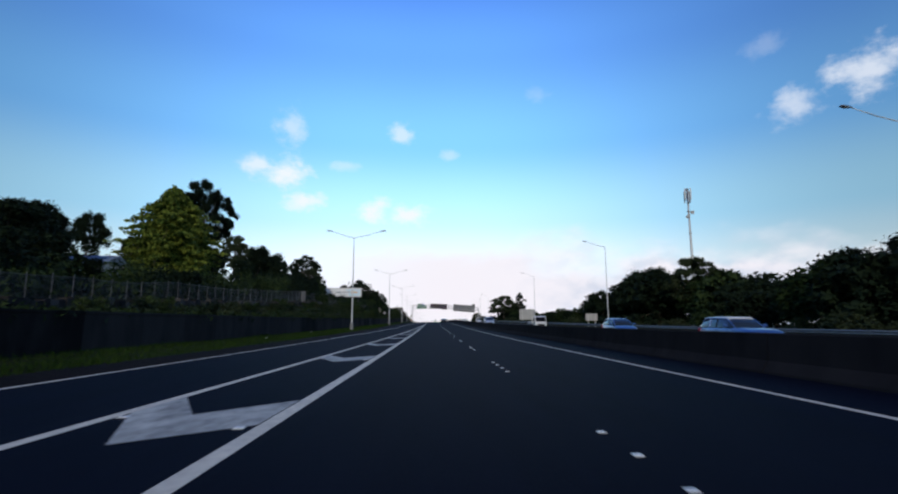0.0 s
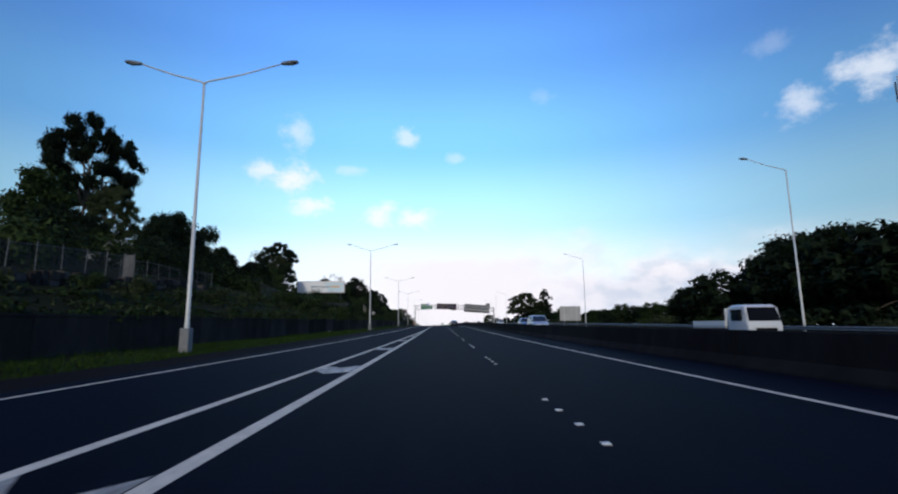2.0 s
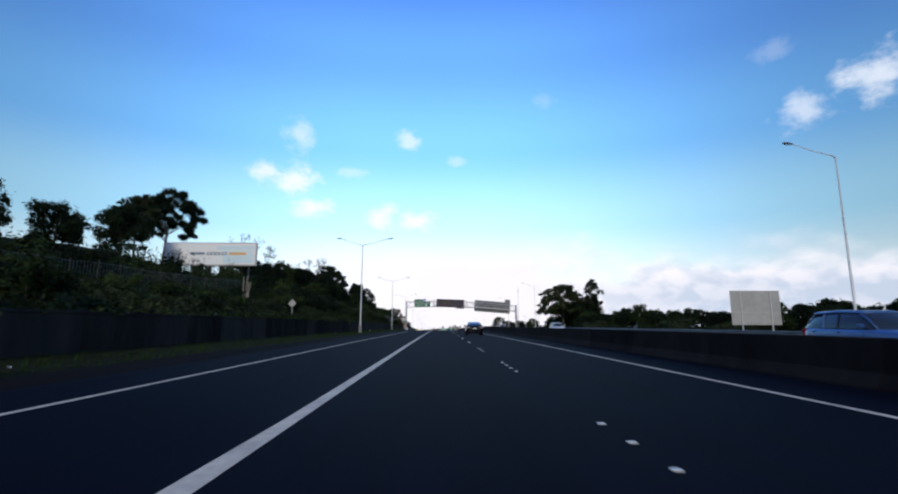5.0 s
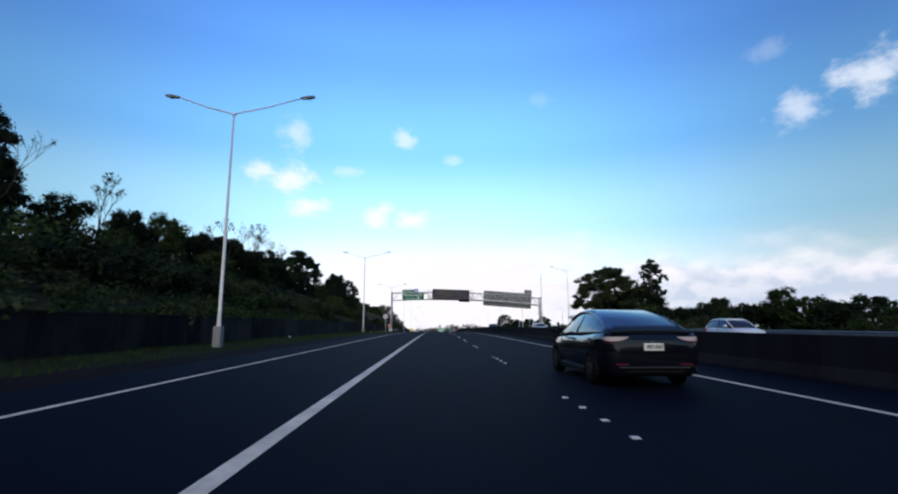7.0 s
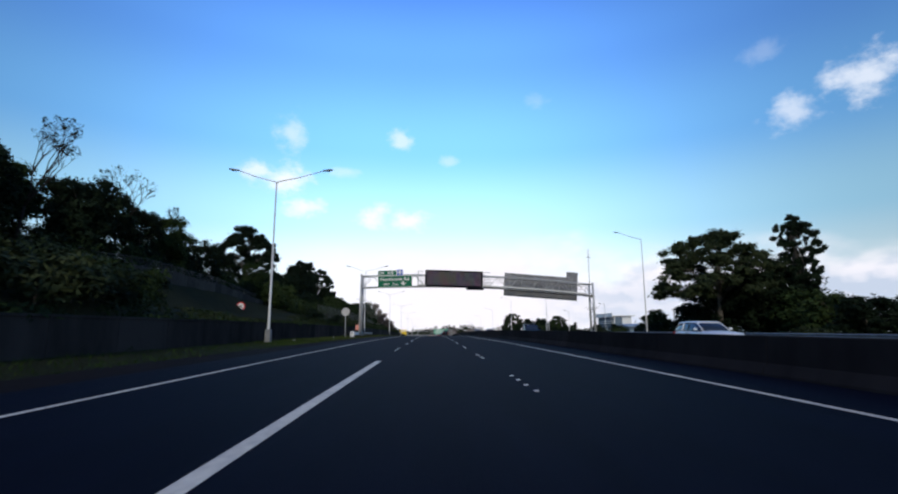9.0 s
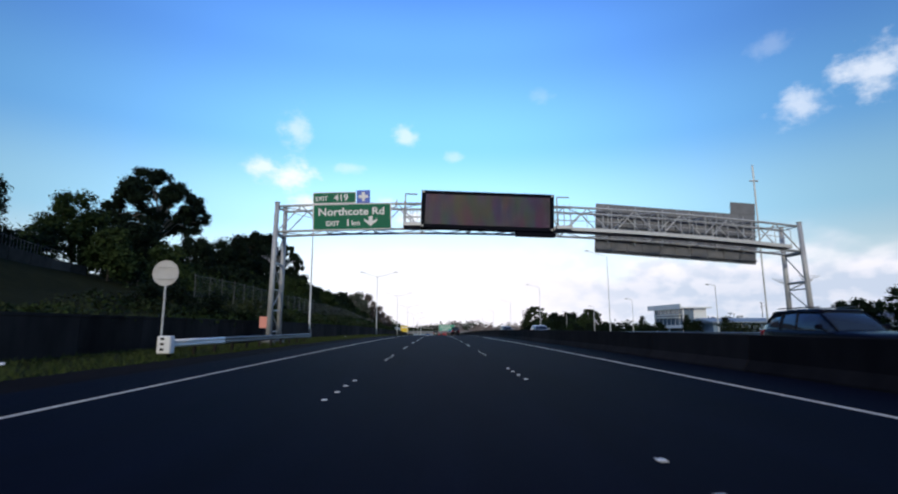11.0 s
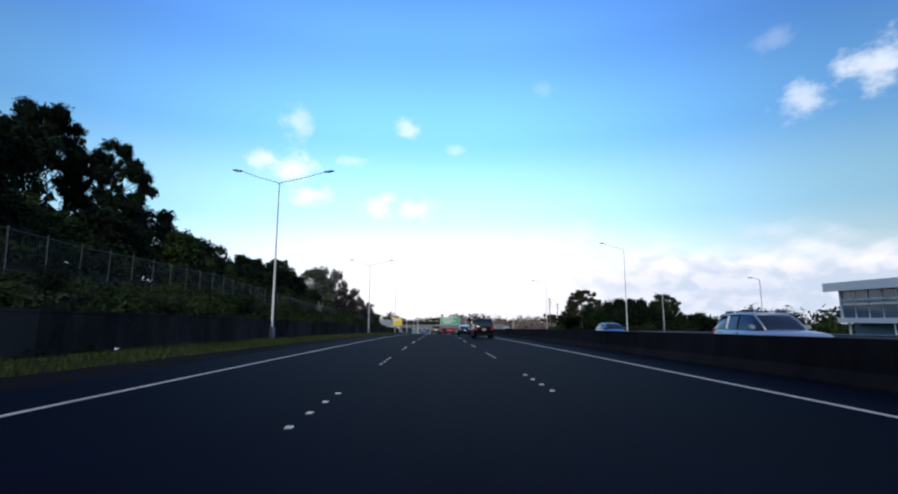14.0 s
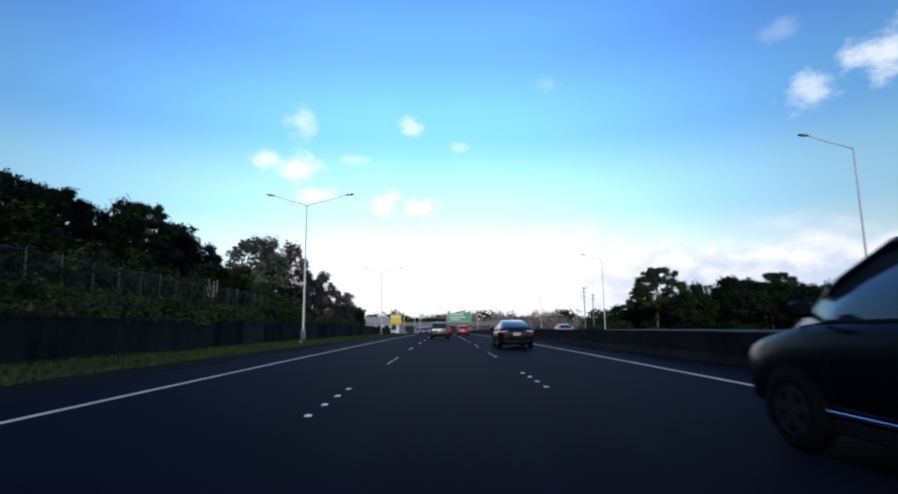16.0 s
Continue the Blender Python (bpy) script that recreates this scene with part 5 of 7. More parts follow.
def make_conifer(seed, mat, label, h=17.0, wide=9.0, leaves=46000):
    """A broad cone of drooping boughs that fan out in uneven tiers, several leaders at the top."""
    rng = random.Random(seed)
    clumps, ends = [], []
    for k in range(120):
        q = (k + rng.random()) / 120
        w = wide * (1 - q ** 3.2) + 0.5
        a = 2.39996 * k + rng.uniform(-0.4, 0.4)
        out = rng.uniform(0.74, 1.08)
        z = 0.6 + q * (h - 1.6)
        n = 4
        for j in range(n):
            f = out * 0.94 * (0.52 + 0.48 * j / (n - 1))
            s = rng.uniform(0.7, 1.15) * (1.15 - 0.18 * j) * (0.55 + 0.45 * (1 - q))
            clumps.append(((w * f * math.cos(a), w * f * math.sin(a), z + 1.1 * (1 - f) - 0.15 * j + rng.uniform(-0.2, 0.2)), (s * 1.3, s * 1.3, s * 0.5)))
        if k % 6 == 0:
            ends.append((w * 0.7 * math.cos(a), w * 0.7 * math.sin(a), z))
    for k in range(12):
        q = k / 12
        w = wide * (1 - q ** 3.2) * 0.62
        clumps.append(((0, 0, 0.8 + q * (h - 2.0)), (w, w, 1.5)))
    for k in range(7):
        a, r = rng.uniform(0, 6.28), rng.uniform(0, 1.9)
        clumps.append(((r * math.cos(a), r * math.sin(a), h - 0.9 - 0.5 * r + rng.uniform(0, 0.5)), (0.28, 0.28, 0.95)))
    return leaf_mesh("crown", clumps, leaves, 0.27, mat, 0.35, 0.15, seed=seed, spread=0.4), limbs(h * 0.9, 0.3, ends, "bark", (0, 0), seed), label


def make_bare(seed, label, h=11.0, leaves=420):
    """A nearly leafless tree: forked twigs with a few brown leaves."""
    rng = random.Random(seed)
    bm = bmesh.new()
    tips = []

    def grow(p, d, length, r, n):
        e = p + d * length
        mid = p.lerp(e, 0.5) + Vector([rng.uniform(-0.06, 0.06) * length for _ in range(3)])
        tube(bm, [p, mid, e], [r, r * 0.8, r * 0.6], 5 if n > 2 else 3, n > 2)
        if n == 0:
            tips.append(e)
            return
        for _ in range(3 if n > 1 else 4):
            nd = (d + Vector((rng.uniform(-0.75, 0.75), rng.uniform(-0.75, 0.75), rng.uniform(-0.1, 0.5)))).normalized()
            grow(e, nd, length * rng.uniform(0.6, 0.8), max(r * 0.55, 0.012), n - 1)

    grow(Vector((0, 0, -0.3)), Vector((0.04, 0.02, 1)), h * 0.30, 0.17, 4)
    k = h / max(t.z for t in tips)
    for v in bm.verts:
        v.co *= k
    clumps = [(tuple(t * k), (0.35, 0.35, 0.3)) for t in tips[::2]]
    return leaf_mesh("crown", clumps, leaves, 0.12, "leafdark", 0.2, seed=seed), bm, label


def make_shrub(seed, mat, label, h=2.6, wide=2.0, leaves=1400):
    rng = random.Random(seed)
    clumps = []
    for k in range(10):
        a = rng.uniform(0, 2 * math.pi)
        rr = wide * math.sqrt(rng.random()) * 0.75
        s = rng.uniform(0.55, 1.0)
        clumps.append(((rr * math.cos(a), rr * math.sin(a), rng.uniform(0.25, 0.85) * h * (1 - 0.3 * rr / wide)), (s, s, s * 0.8)))
    clumps.append(((0, 0, h * 0.3), (wide * 0.7, wide * 0.7, h * 0.4)))
    return leaf_mesh("crown", clumps, leaves, 0.115, mat, 0.0, seed=seed), limbs(h * 0.5, 0.05, [c for c, _ in clumps[:6]], "bark", (0, 0), seed), label


KINDS = {
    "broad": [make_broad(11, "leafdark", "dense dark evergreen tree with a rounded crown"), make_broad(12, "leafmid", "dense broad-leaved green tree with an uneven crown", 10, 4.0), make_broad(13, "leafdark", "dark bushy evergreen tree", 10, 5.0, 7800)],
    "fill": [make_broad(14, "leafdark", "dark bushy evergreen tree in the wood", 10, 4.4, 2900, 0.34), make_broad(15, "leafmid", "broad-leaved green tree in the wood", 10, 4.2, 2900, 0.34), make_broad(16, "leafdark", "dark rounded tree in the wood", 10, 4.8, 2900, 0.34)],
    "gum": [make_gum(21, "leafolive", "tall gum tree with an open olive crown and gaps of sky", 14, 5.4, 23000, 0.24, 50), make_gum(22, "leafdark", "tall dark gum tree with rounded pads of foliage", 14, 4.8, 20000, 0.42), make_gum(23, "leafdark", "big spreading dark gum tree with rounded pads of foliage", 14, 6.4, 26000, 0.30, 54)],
    "pine": [make_pine(31, "leafdark", "tall dark pine with flat layered boughs")],
    "conifer": [make_conifer(41, "leafyellow", "large golden-green conifer with dense sprays")],
    "bare": [make_bare(51, "thin nearly leafless tree with forked twigs"), make_bare(52, "thin nearly leafless tree with forked twigs", 11, 200)],
    "pale": [make_broad(62, "leafpale", "large rounded tree with pale grey-green foliage", 10, 4.4, 11000, 0.19)],
    "brown": [make_broad(61, "leafbrown", "rounded tree with thin brownish winter foliage", 10, 4.4, 11000, 0.19)],
    "cypress": [make_broad(71, "leafdark", "small slender dark cypress", 10, 1.5, 2400)],
    "shrub": [make_shrub(81, "leafmid", "leafy green shrub on the bank"), make_shrub(82, "leafdark", "dark green shrub on the bank", 2.6, 1.8), make_shrub(83, "leafolive", "olive-green shrub on the bank", 2.3, 2.2)],
}
SIZE = dict(broad=10.6, fill=10.6, gum=15.0, pine=18.6, conifer=17.0, bare=11.0, brown=10.6, pale=10.6, cypress=10.6, shrub=2.6)
BARK = dict(gum="palebark", brown="palebark", pale="palebark", bare="darkbark")
_first, _rng = {}, random.Random(5)


def plant(kind, x, y, top, variant=None, fat=1.0, sunk=0.15, over_ground=False):
    """Plant a tree so that its top stands that high over the road (or over its own ground)."""
    g = road_z(y) + bank(x, y) - sunk
    h = top if over_ground else road_z(y) + top - g
    if h < 0.8:
        return
    i = _rng.randrange(len(KINDS[kind])) if variant is None else variant
    k = h / SIZE[kind]
    m = Matrix.LocRotScale((x, y, g), Euler((radians(_rng.uniform(-2, 2)), radians(_rng.uniform(-2, 2)), _rng.uniform(0, 6.28))), None)
    s = Vector((k * fat * _rng.uniform(0.92, 1.1), k * fat * _rng.uniform(0.92, 1.1), k))
    if (kind, i) in _first:
        ob = copy_thing(_first[kind, i], m)
    else:
        crown, trunk, label = KINDS[kind][i]
        name = "shrub" if kind == "shrub" else kind + "_tree" if kind in ("gum", "pine", "bare") else "tree"
        ob = tree(name, label, m, crown, trunk, BARK.get(kind, "bark"), "shrubs on the bank" if kind == "shrub" else "trees beside the motorway")
        if kind == "shrub":
            ob["category"] = "shrub"
        _first[kind, i] = ob
    ob.scale = s
    return ob


# Left side: the trees that stand out, then the wood behind them
for kind, x, y, top, fat, var in (
    ("conifer", -38.5, 74.0, 21.2, 1.0, 0), ("gum", -61.5, 131.0, 41.0, 0.52, 2), ("broad", -58.0, 118.0, 25.0, 0.9, 1), ("broad", -60.0, 126.0, 19.0, 0.9, 2), ("broad", -52.5, 116.0, 18.0, 0.95, 0), ("broad", -47.0, 134.0, 21.4, 0.95, 0), ("broad", -48.0, 142.0, 22.2, 0.85, 2), ("broad", -46.0, 149.0, 16.5, 0.9, 1), ("broad", -44.0, 163.0, 15.8, 0.9, 0), ("broad", -40.0, 50.0, 13.6, 1.2, 0), ("broad", -45.0, 56.0, 15.6, 1.0, 2), ("broad", -49.5, 72.0, 17.2, 0.8, 0), ("broad", -46.0, 77.0, 14.6, 0.9, 0), ("broad", -34.0, 41.0, 11.8, 1.3, 2), ("broad", -39.8, 48.5, 13.2, 1.2, 0), ("broad", -43.5, 52.5, 13.4, 1.1, 2), ("gum", -46.5, 117.0, 22.4, 0.66, 0), ("broad", -38.0, 100.0, 13.8, 1.0, 2),
    ("broad", -36.0, 31.0, 11.4, 1.35, 0), ("broad", -44.0, 88.0, 14.5, 1.0, 1), ("broad", -46.0, 106.0, 16.5, 1.0, 2),
    ("broad", -31.0, 101.6, 13.8, 0.8, 0), ("broad", -31.0, 111.0, 12.0, 1.0, 2), ("broad", -32.0, 121.0, 12.9, 0.9, 0), ("broad", -34.0, 130.0, 11.9, 1.1, 2),
    ("broad", -34.0, 140.0, 13.2, 1.0, 0), ("broad", -35.0, 150.5, 13.4, 1.0, 1), ("bare", -34.0, 146.0, 15.6, 0.9, 0), ("gum", -56.0, 217.0, 30.4, 0.85, 2), ("gum", -47.0, 193.0, 22.0, 0.85, 0), ("broad", -42.0, 182.0, 17.5, 1.0, 0),
    ("broad", -43.0, 172.0, 15.6, 1.0, 2), ("broad", -36.0, 203.0, 15.4, 0.9, 0), ("bare", -33.0, 200.0, 16.3, 0.8, 1), ("broad", -34.0, 208.0, 13.4, 1.0, 2), ("bare", -34.0, 212.5, 16.2, 0.8, 0),
    ("broad", -34.0, 217.0, 13.8, 1.0, 0), ("broad", -34.0, 225.0, 15.4, 0.9, 1), ("broad", -34.0, 233.0, 14.8, 0.9, 2), ("bare", -32.0, 238.0, 17.2, 0.9, 1), ("broad", -34.0, 243.0, 15.6, 0.9, 0),
    ("broad", -36.0, 240.0, 15.8, 1.1, 2), ("broad", -36.0, 248.0, 16.6, 1.15, 0), ("broad", -38.5, 254.0, 17.0, 1.1, 1), ("broad", -37.0, 262.0, 16.4, 1.1, 0),
    ("bare", -34.0, 251.0, 19.4, 0.9, 0), ("broad", -33.0, 257.0, 16.4, 1.0, 2), ("bare", -34.0, 263.0, 18.6, 0.9, 1), ("broad", -34.0, 268.0, 15.8, 0.9, 0), ("broad", -34.0, 274.0, 16.0, 0.9, 1),
    ("bare", -36.0, 279.0, 18.5, 0.8, 0), ("broad", -34.0, 283.0, 14.8, 1.0, 2), ("broad", -34.0, 292.0, 14.0, 0.9, 0), ("broad", -33.0, 302.0, 13.9, 1.0, 1), ("broad", -34.0, 312.0, 14.4, 1.0, 2),
    ("gum", -51.0, 345.0, 31.5, 0.92, 2), ("broad", -40.0, 324.0, 15.0, 1.1, 0), ("broad", -36.0, 331.0, 15.4, 0.9, 0), ("broad", -38.0, 340.0, 17.2, 1.0, 2), ("bare", -37.0, 348.0, 18.0, 0.9, 0), ("broad", -38.0, 350.0, 17.8, 0.9, 0), ("broad", -37.0, 357.0, 17.0, 1.0, 2),
    ("broad", -43.0, 367.0, 22.6, 0.9, 0), ("broad", -43.0, 375.0, 22.4, 0.9, 2), ("gum", -44.0, 380.0, 28.0, 0.62, 1), ("gum", -40.0, 386.0, 25.0, 0.62, 2), ("pine", -41.0, 364.0, 22.4, 0.8, 0), ("broad", -37.0, 383.0, 16.6, 1.0, 2), ("broad", -38.0, 392.0, 16.8, 1.0, 0),
    ("broad", -36.0, 399.0, 15.2, 1.0, 2), ("broad", -36.0, 406.0, 14.6, 1.0, 1), ("broad", -33.0, 412.0, 13.8, 0.9, 0), ("gum", -34.0, 417.0, 15.0, 0.9, 1), ("broad", -33.0, 422.0, 14.8, 0.9, 2), ("gum", -33.0, 428.0, 16.0, 0.9, 0), ("broad", -33.0, 434.0, 14.4, 0.9, 0),
    ("cypress", -34.0, 438.0, 15.6, 1.4, 0), ("broad", -33.0, 441.0, 13.6, 0.9, 2), ("broad", -32.0, 451.0, 11.5, 1.0, 1), ("brown", -31.5, 469.0, 18.4, 1.1, 0), ("pale", -34.0, 464.0, 18.8, 1.0, 0), ("brown", -27.0, 480.0, 14.0, 1.0, 0),
    ("brown", -25.0, 493.0, 11.0, 1.0, 0), ("broad", -23.0, 505.0, 8.0, 1.0, 1), ("broad", -28.0, 520.0, 9.0, 1.1, 0)):
    plant(kind, x, y, top, var, fat)
for k in range(58):
    y = -25 + k * 8.6 + _rng.uniform(-2, 2)
    lid = float(np.interp(y, (-30, 40, 60, 100, 138, 186, 202, 235, 270, 300, 330, 360, 400, 440, 470), (9, 9, 8.5, 9.5, 9, 6.2, 11, 12.5, 13, 11, 12, 13, 10.5, 10, 8)))
    plant("fill", _rng.uniform(-30, -26) - (6.5 if 234 < y < 300 else 0), y, lid - _rng.uniform(0.5, 2.5), None, 1.15)
    if k % 2 == 0:
        plant("fill", _rng.uniform(-52, -44), y, lid + _rng.uniform(2, 4), None, 1.15)
# undergrowth that closes the foot of the wood, too dense to count
def build_undergrowth():
    rng = random.Random(77)
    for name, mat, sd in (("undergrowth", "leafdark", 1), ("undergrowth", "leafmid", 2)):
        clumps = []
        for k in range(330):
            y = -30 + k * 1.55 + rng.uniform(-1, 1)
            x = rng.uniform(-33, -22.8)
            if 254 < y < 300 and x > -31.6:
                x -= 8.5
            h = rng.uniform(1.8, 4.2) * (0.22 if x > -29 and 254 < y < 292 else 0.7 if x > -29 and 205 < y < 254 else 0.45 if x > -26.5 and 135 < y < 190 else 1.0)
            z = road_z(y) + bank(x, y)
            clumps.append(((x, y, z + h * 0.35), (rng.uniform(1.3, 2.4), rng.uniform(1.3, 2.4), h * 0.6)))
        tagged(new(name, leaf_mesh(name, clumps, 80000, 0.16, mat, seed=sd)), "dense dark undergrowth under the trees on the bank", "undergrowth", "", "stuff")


build_undergrowth()


def build_bank_growth():
    rng = random.Random(78)
    for mat, sd, label in (("leafmid", 3, "low green weeds and creepers on the bank"), ("leafolive", 4, "low olive weeds and dry grass on the bank")):
        clumps = []
        for k in range(520):
            y = -30 + k * 1.0 + rng.uniform(-1, 1)
            x = rng.uniform(-22.5, -14.2)
            h = rng.uniform(0.25, 0.8) * (0.4 if 200 - 2.4 * x < y < 285 else 1.3 if y > 120 else 0.8)
            z = road_z(y) + bank(x, y)
            clumps.append(((x, y, z), (rng.uniform(0.8, 1.8), rng.uniform(0.8, 1.8), h)))
        tagged(new("bank_weeds", leaf_mesh("bank_weeds", clumps, 46000, 0.15, mat, -0.5, seed=sd, spread=0.3)), label, "weeds", "", "stuff")


build_bank_growth()


def build_wall_creepers():
    rng = random.Random(79)
    clumps = []
    for k in range(640):
        y = -30 + k * 0.8 + rng.uniform(-0.6, 0.6)
        x = rng.uniform(-15.4, -13.75)
        z = road_z(y) + bank(x, y)
        clumps.append(((x, y, z), (rng.uniform(0.35, 0.8), rng.uniform(0.5, 1.1), rng.uniform(0.18, 0.55) * (0.45 if 236 < y < 285 else 1.0))))
    tagged(new("bank_weeds", leaf_mesh("bank_weeds", clumps, 36000, 0.11, "leafmid", 0.2, seed=6, spread=0.4)), "tangled weeds along the top of the wall", "weeds", "", "stuff")


build_wall_creepers()
def open_bank(x, y):
    """The clear, low-grown stretch of the bank before the speed sign."""
    return 200 - 2.4 * x < y < 290


# shrubs on the slope above the wall
for k in range(170):
    y = -15 + k * 2.9 + _rng.uniform(-1, 1)
    lush = 1.0 if y > 120 else 0.42
    x = -15.3 - abs(_rng.gauss(0, 3.2)) - (0 if lush == 1 else 1.5)
    if 296 < y < 470 and -22 < x < -18.8:
        x = -16.5
    if y < 110 and x < -20.3:
        x = -18.5 + _rng.uniform(-1, 1)
    plant("shrub", x, y, _rng.uniform(0.9, 2.6) * (lush * 0.75 + 0.25) * (0.26 if open_bank(x, y) else 0.65 if 140 < y < 205 else 1.15 if 140 < y < 290 else 0.62 if y > 296 else 1.0), None, 1.15, 0.1, True)
for k in range(56):
    y = 112 + k * 3.3
    x = _rng.uniform(-22.5, -19)
    plant("shrub", x, y, _rng.uniform(1.8, 3.4) * (0.6 if 135 < y < 190 else 0.22 if open_bank(x, y) else 1.0), None, 1.2, 0.2, True)
for k in range(22):
    y = 206 + k * 2.4
    x = -26.4 + 3.4 * ((k * 0.618) % 1)
    if not open_bank(x, y):
        plant("shrub", x, y, 1.5 + 0.9 * ((k * 0.414) % 1), (0, 1, 1)[k % 3], 1.5, 0.2, True)


for k in range(40):
    y = 136 + k * 1.45
    plant("shrub", _rng.uniform(-36, -23.5), y, _rng.uniform(1.2, 2.4), None, 1.5, 0.2, True)


for k in range(58):
    y = 298 + k * 3.0 + _rng.uniform(-1, 1)
    plant("shrub", _rng.uniform(-18.6, -14.9), y, _rng.uniform(0.7, 1.7), None, 1.5, 0.15, True)
for k in range(26):
    y = 322 + k * 4.6 + _rng.uniform(-1, 1)
    plant("fill", _rng.uniform(-33, -29), y, _rng.uniform(9.5, 11.5) * (1.0 if y < 410 else 0.88), None, 1.35)


# Pampas grass on the bank
def pampas(x, y, seed):
    rng = random.Random(seed)
    z = road_z(y) + bank(x, y)
    s = thing("pampas_grass", pose(x, y, z), "clump of pampas grass with pale feathery plumes", "grass clump", "pampas clumps on the bank")
    bm = bmesh.new()
    for k in range(70):
        a, r = rng.uniform(0, 6.28), rng.uniform(0.4, 1.1)
        d = Vector((math.cos(a), math.sin(a), 0))
        w = Vector((-d.y, d.x, 0)) * 0.02
        p = [d * 0.1, d * r * 0.5 + Vector((0, 0, 1.1)), d * r + Vector((0, 0, rng.uniform(0.5, 1.2)))]
        v = [bm.verts.new(q) for q in (p[0] - w, p[0] + w, p[1] + w, p[1] - w, p[2])]
        bm.faces.new(v[:4])
        bm.faces.new((v[3], v[2], v[4]))
    part("blades", bm, "grass", s)
    for k in range(5):
        a, r = rng.uniform(0, 6.28), rng.uniform(0.2, 0.75)
        b0, e0 = Vector((0, 0, 0.3)), Vector((r * math.cos(a), r * math.sin(a), rng.uniform(1.5, 2.4)))
        bm = bars([(b0, e0)], 0.012, 4)
        me2 = leaf_mesh("plume", [(tuple(e0 + Vector((0.05 * r * j * math.cos(a), 0.05 * r * j * math.sin(a), 0.17 * j))), (0.040 - 0.006 * j, 0.040 - 0.006 * j, 0.13)) for j in range(-3, 4)], 170, 0.05, "plume", -0.6, seed=seed + k)
        part("stem", bm, "plume", s)
        part("plume", me2, None, s, "pale feathery plume")


for x, y, sd in ((-22.8, 424.0, 1), (-26.5, 213.0, 3), (-27.2, 214.2, 4), (-26.3, 236.5, 5), (-27.0, 237.2, 6), (-17.0, 160.0, 7)):
    pampas(x, y, sd)

# Right side
for kind, x, y, top, fat, var in (
    ("gum", 39.6, 277.6, 16.4, 1.12, 0), ("pine", 47.4, 273.0, 16.9, 0.66, 0), ("broad", 41.0, 280.0, 9.4, 1.35, 0), ("broad", 46.5, 277.0, 11.6, 1.25, 2), ("gum", 45.0, 84.0, 13.4, 0.9, 0), ("broad", 47.0, 50.0, 10.8, 1.25, 2), ("broad", 44.0, 40.0, 10.2, 1.2, 0),
    ("broad", 46.0, 105.0, 13.0, 1.15, 0), ("broad", 44.0, 95.0, 9.6, 1.1, 1), ("broad", 50.0, 114.0, 13.6, 1.2, 2), ("broad", 56.0, 124.0, 14.6, 1.2, 0), ("gum", 44.0, 131.0, 8.0, 1.1, 1), ("broad", 45.0, 137.0, 6.6, 1.2, 2),
    ("gum", 41.4, 472.0, 14.2, 0.95, 0), ("gum", 66.0, 473.0, 13.0, 0.9, 0), ("broad", 50.0, 470.0, 10.3, 1.1, 2), ("broad", 56.0, 468.0, 10.6, 1.1, 0), ("broad", 62.0, 466.0, 10.2, 1.1, 1), ("gum", 45.0, 443.0, 8.2, 0.9, 1),
    ("broad", 47.6, 456.0, 9.6, 1.0, 0), ("broad", 44.0, 432.0, 6.6, 1.1, 2), ("cypress", 44.0, 344.5, 3.9, 0.9, 0), ("cypress", 46.0, 336.0, 3.2, 1.2, 0), ("cypress", 44.0, 364.0, 4.4, 0.9, 0), ("cypress", 47.0, 351.0, 3.4, 1.1, 0),
    ("broad", 57.5, 386.0, 3.5, 1.2, 0), ("broad", 62.5, 378.0, 4.1, 1.2, 2), ("broad", 48.0, 372.0, 2.4, 1.5, 2), ("broad", 44.0, 226.0, 6.2, 1.1, 1), ("broad", 50.0, 251.0, 6.4, 1.1, 0), ("broad", 45.0, 262.0, 5.0, 1.2, 2), ("gum", 70.0, 545.0, 12.0, 0.9, 0)):
    plant(kind, x, y, top, var, fat)
for k in range(76):
    y = -30 + k * 7.0 + _rng.uniform(-2, 2)
    lid = float(np.interp(y, (-30, 20, 49, 62, 70, 84, 105, 120, 131, 137, 145, 159, 200, 212, 225, 238, 250, 258, 270, 290, 302, 318, 326, 396, 404, 420, 432, 445, 470, 500, 540), (9, 9, 9, 6, 9.2, 10.5, 11, 8.8, 7, 6, 5.0, 5.2, 4.2, 4, 5.4, 4.6, 5.6, 4.4, 7, 7, 5, 3.2, 0, 0, 3.4, 5, 6, 7.5, 8.0, 7.5, 6)))
    if lid > 1:
        plant("fill", _rng.uniform(40, 46), y, lid * _rng.uniform(0.82, 1.0), None, 1.3)
        plant("fill", _rng.uniform(47, 58), y + 3.5, lid * _rng.uniform(0.85, 1.04), None, 1.3)
for k in range(44):
    y = -20 + k * 12.0
    if not 320 < y < 400:
        plant("shrub", _rng.uniform(34.5, 38), y + _rng.uniform(-3, 3), _rng.uniform(1.6, 3.2), None, 1.4, 0.1, True)


# brown twigs with the distance haze mixed into their colour
M["leafhaze"] = material("haze_paled_twigs", (0.20, 0.165, 0.15), 0.9, spec=0.05, vary=(0.34, 0.28, 0.25), scale=0.3, scale2=0.1, island=0.5)


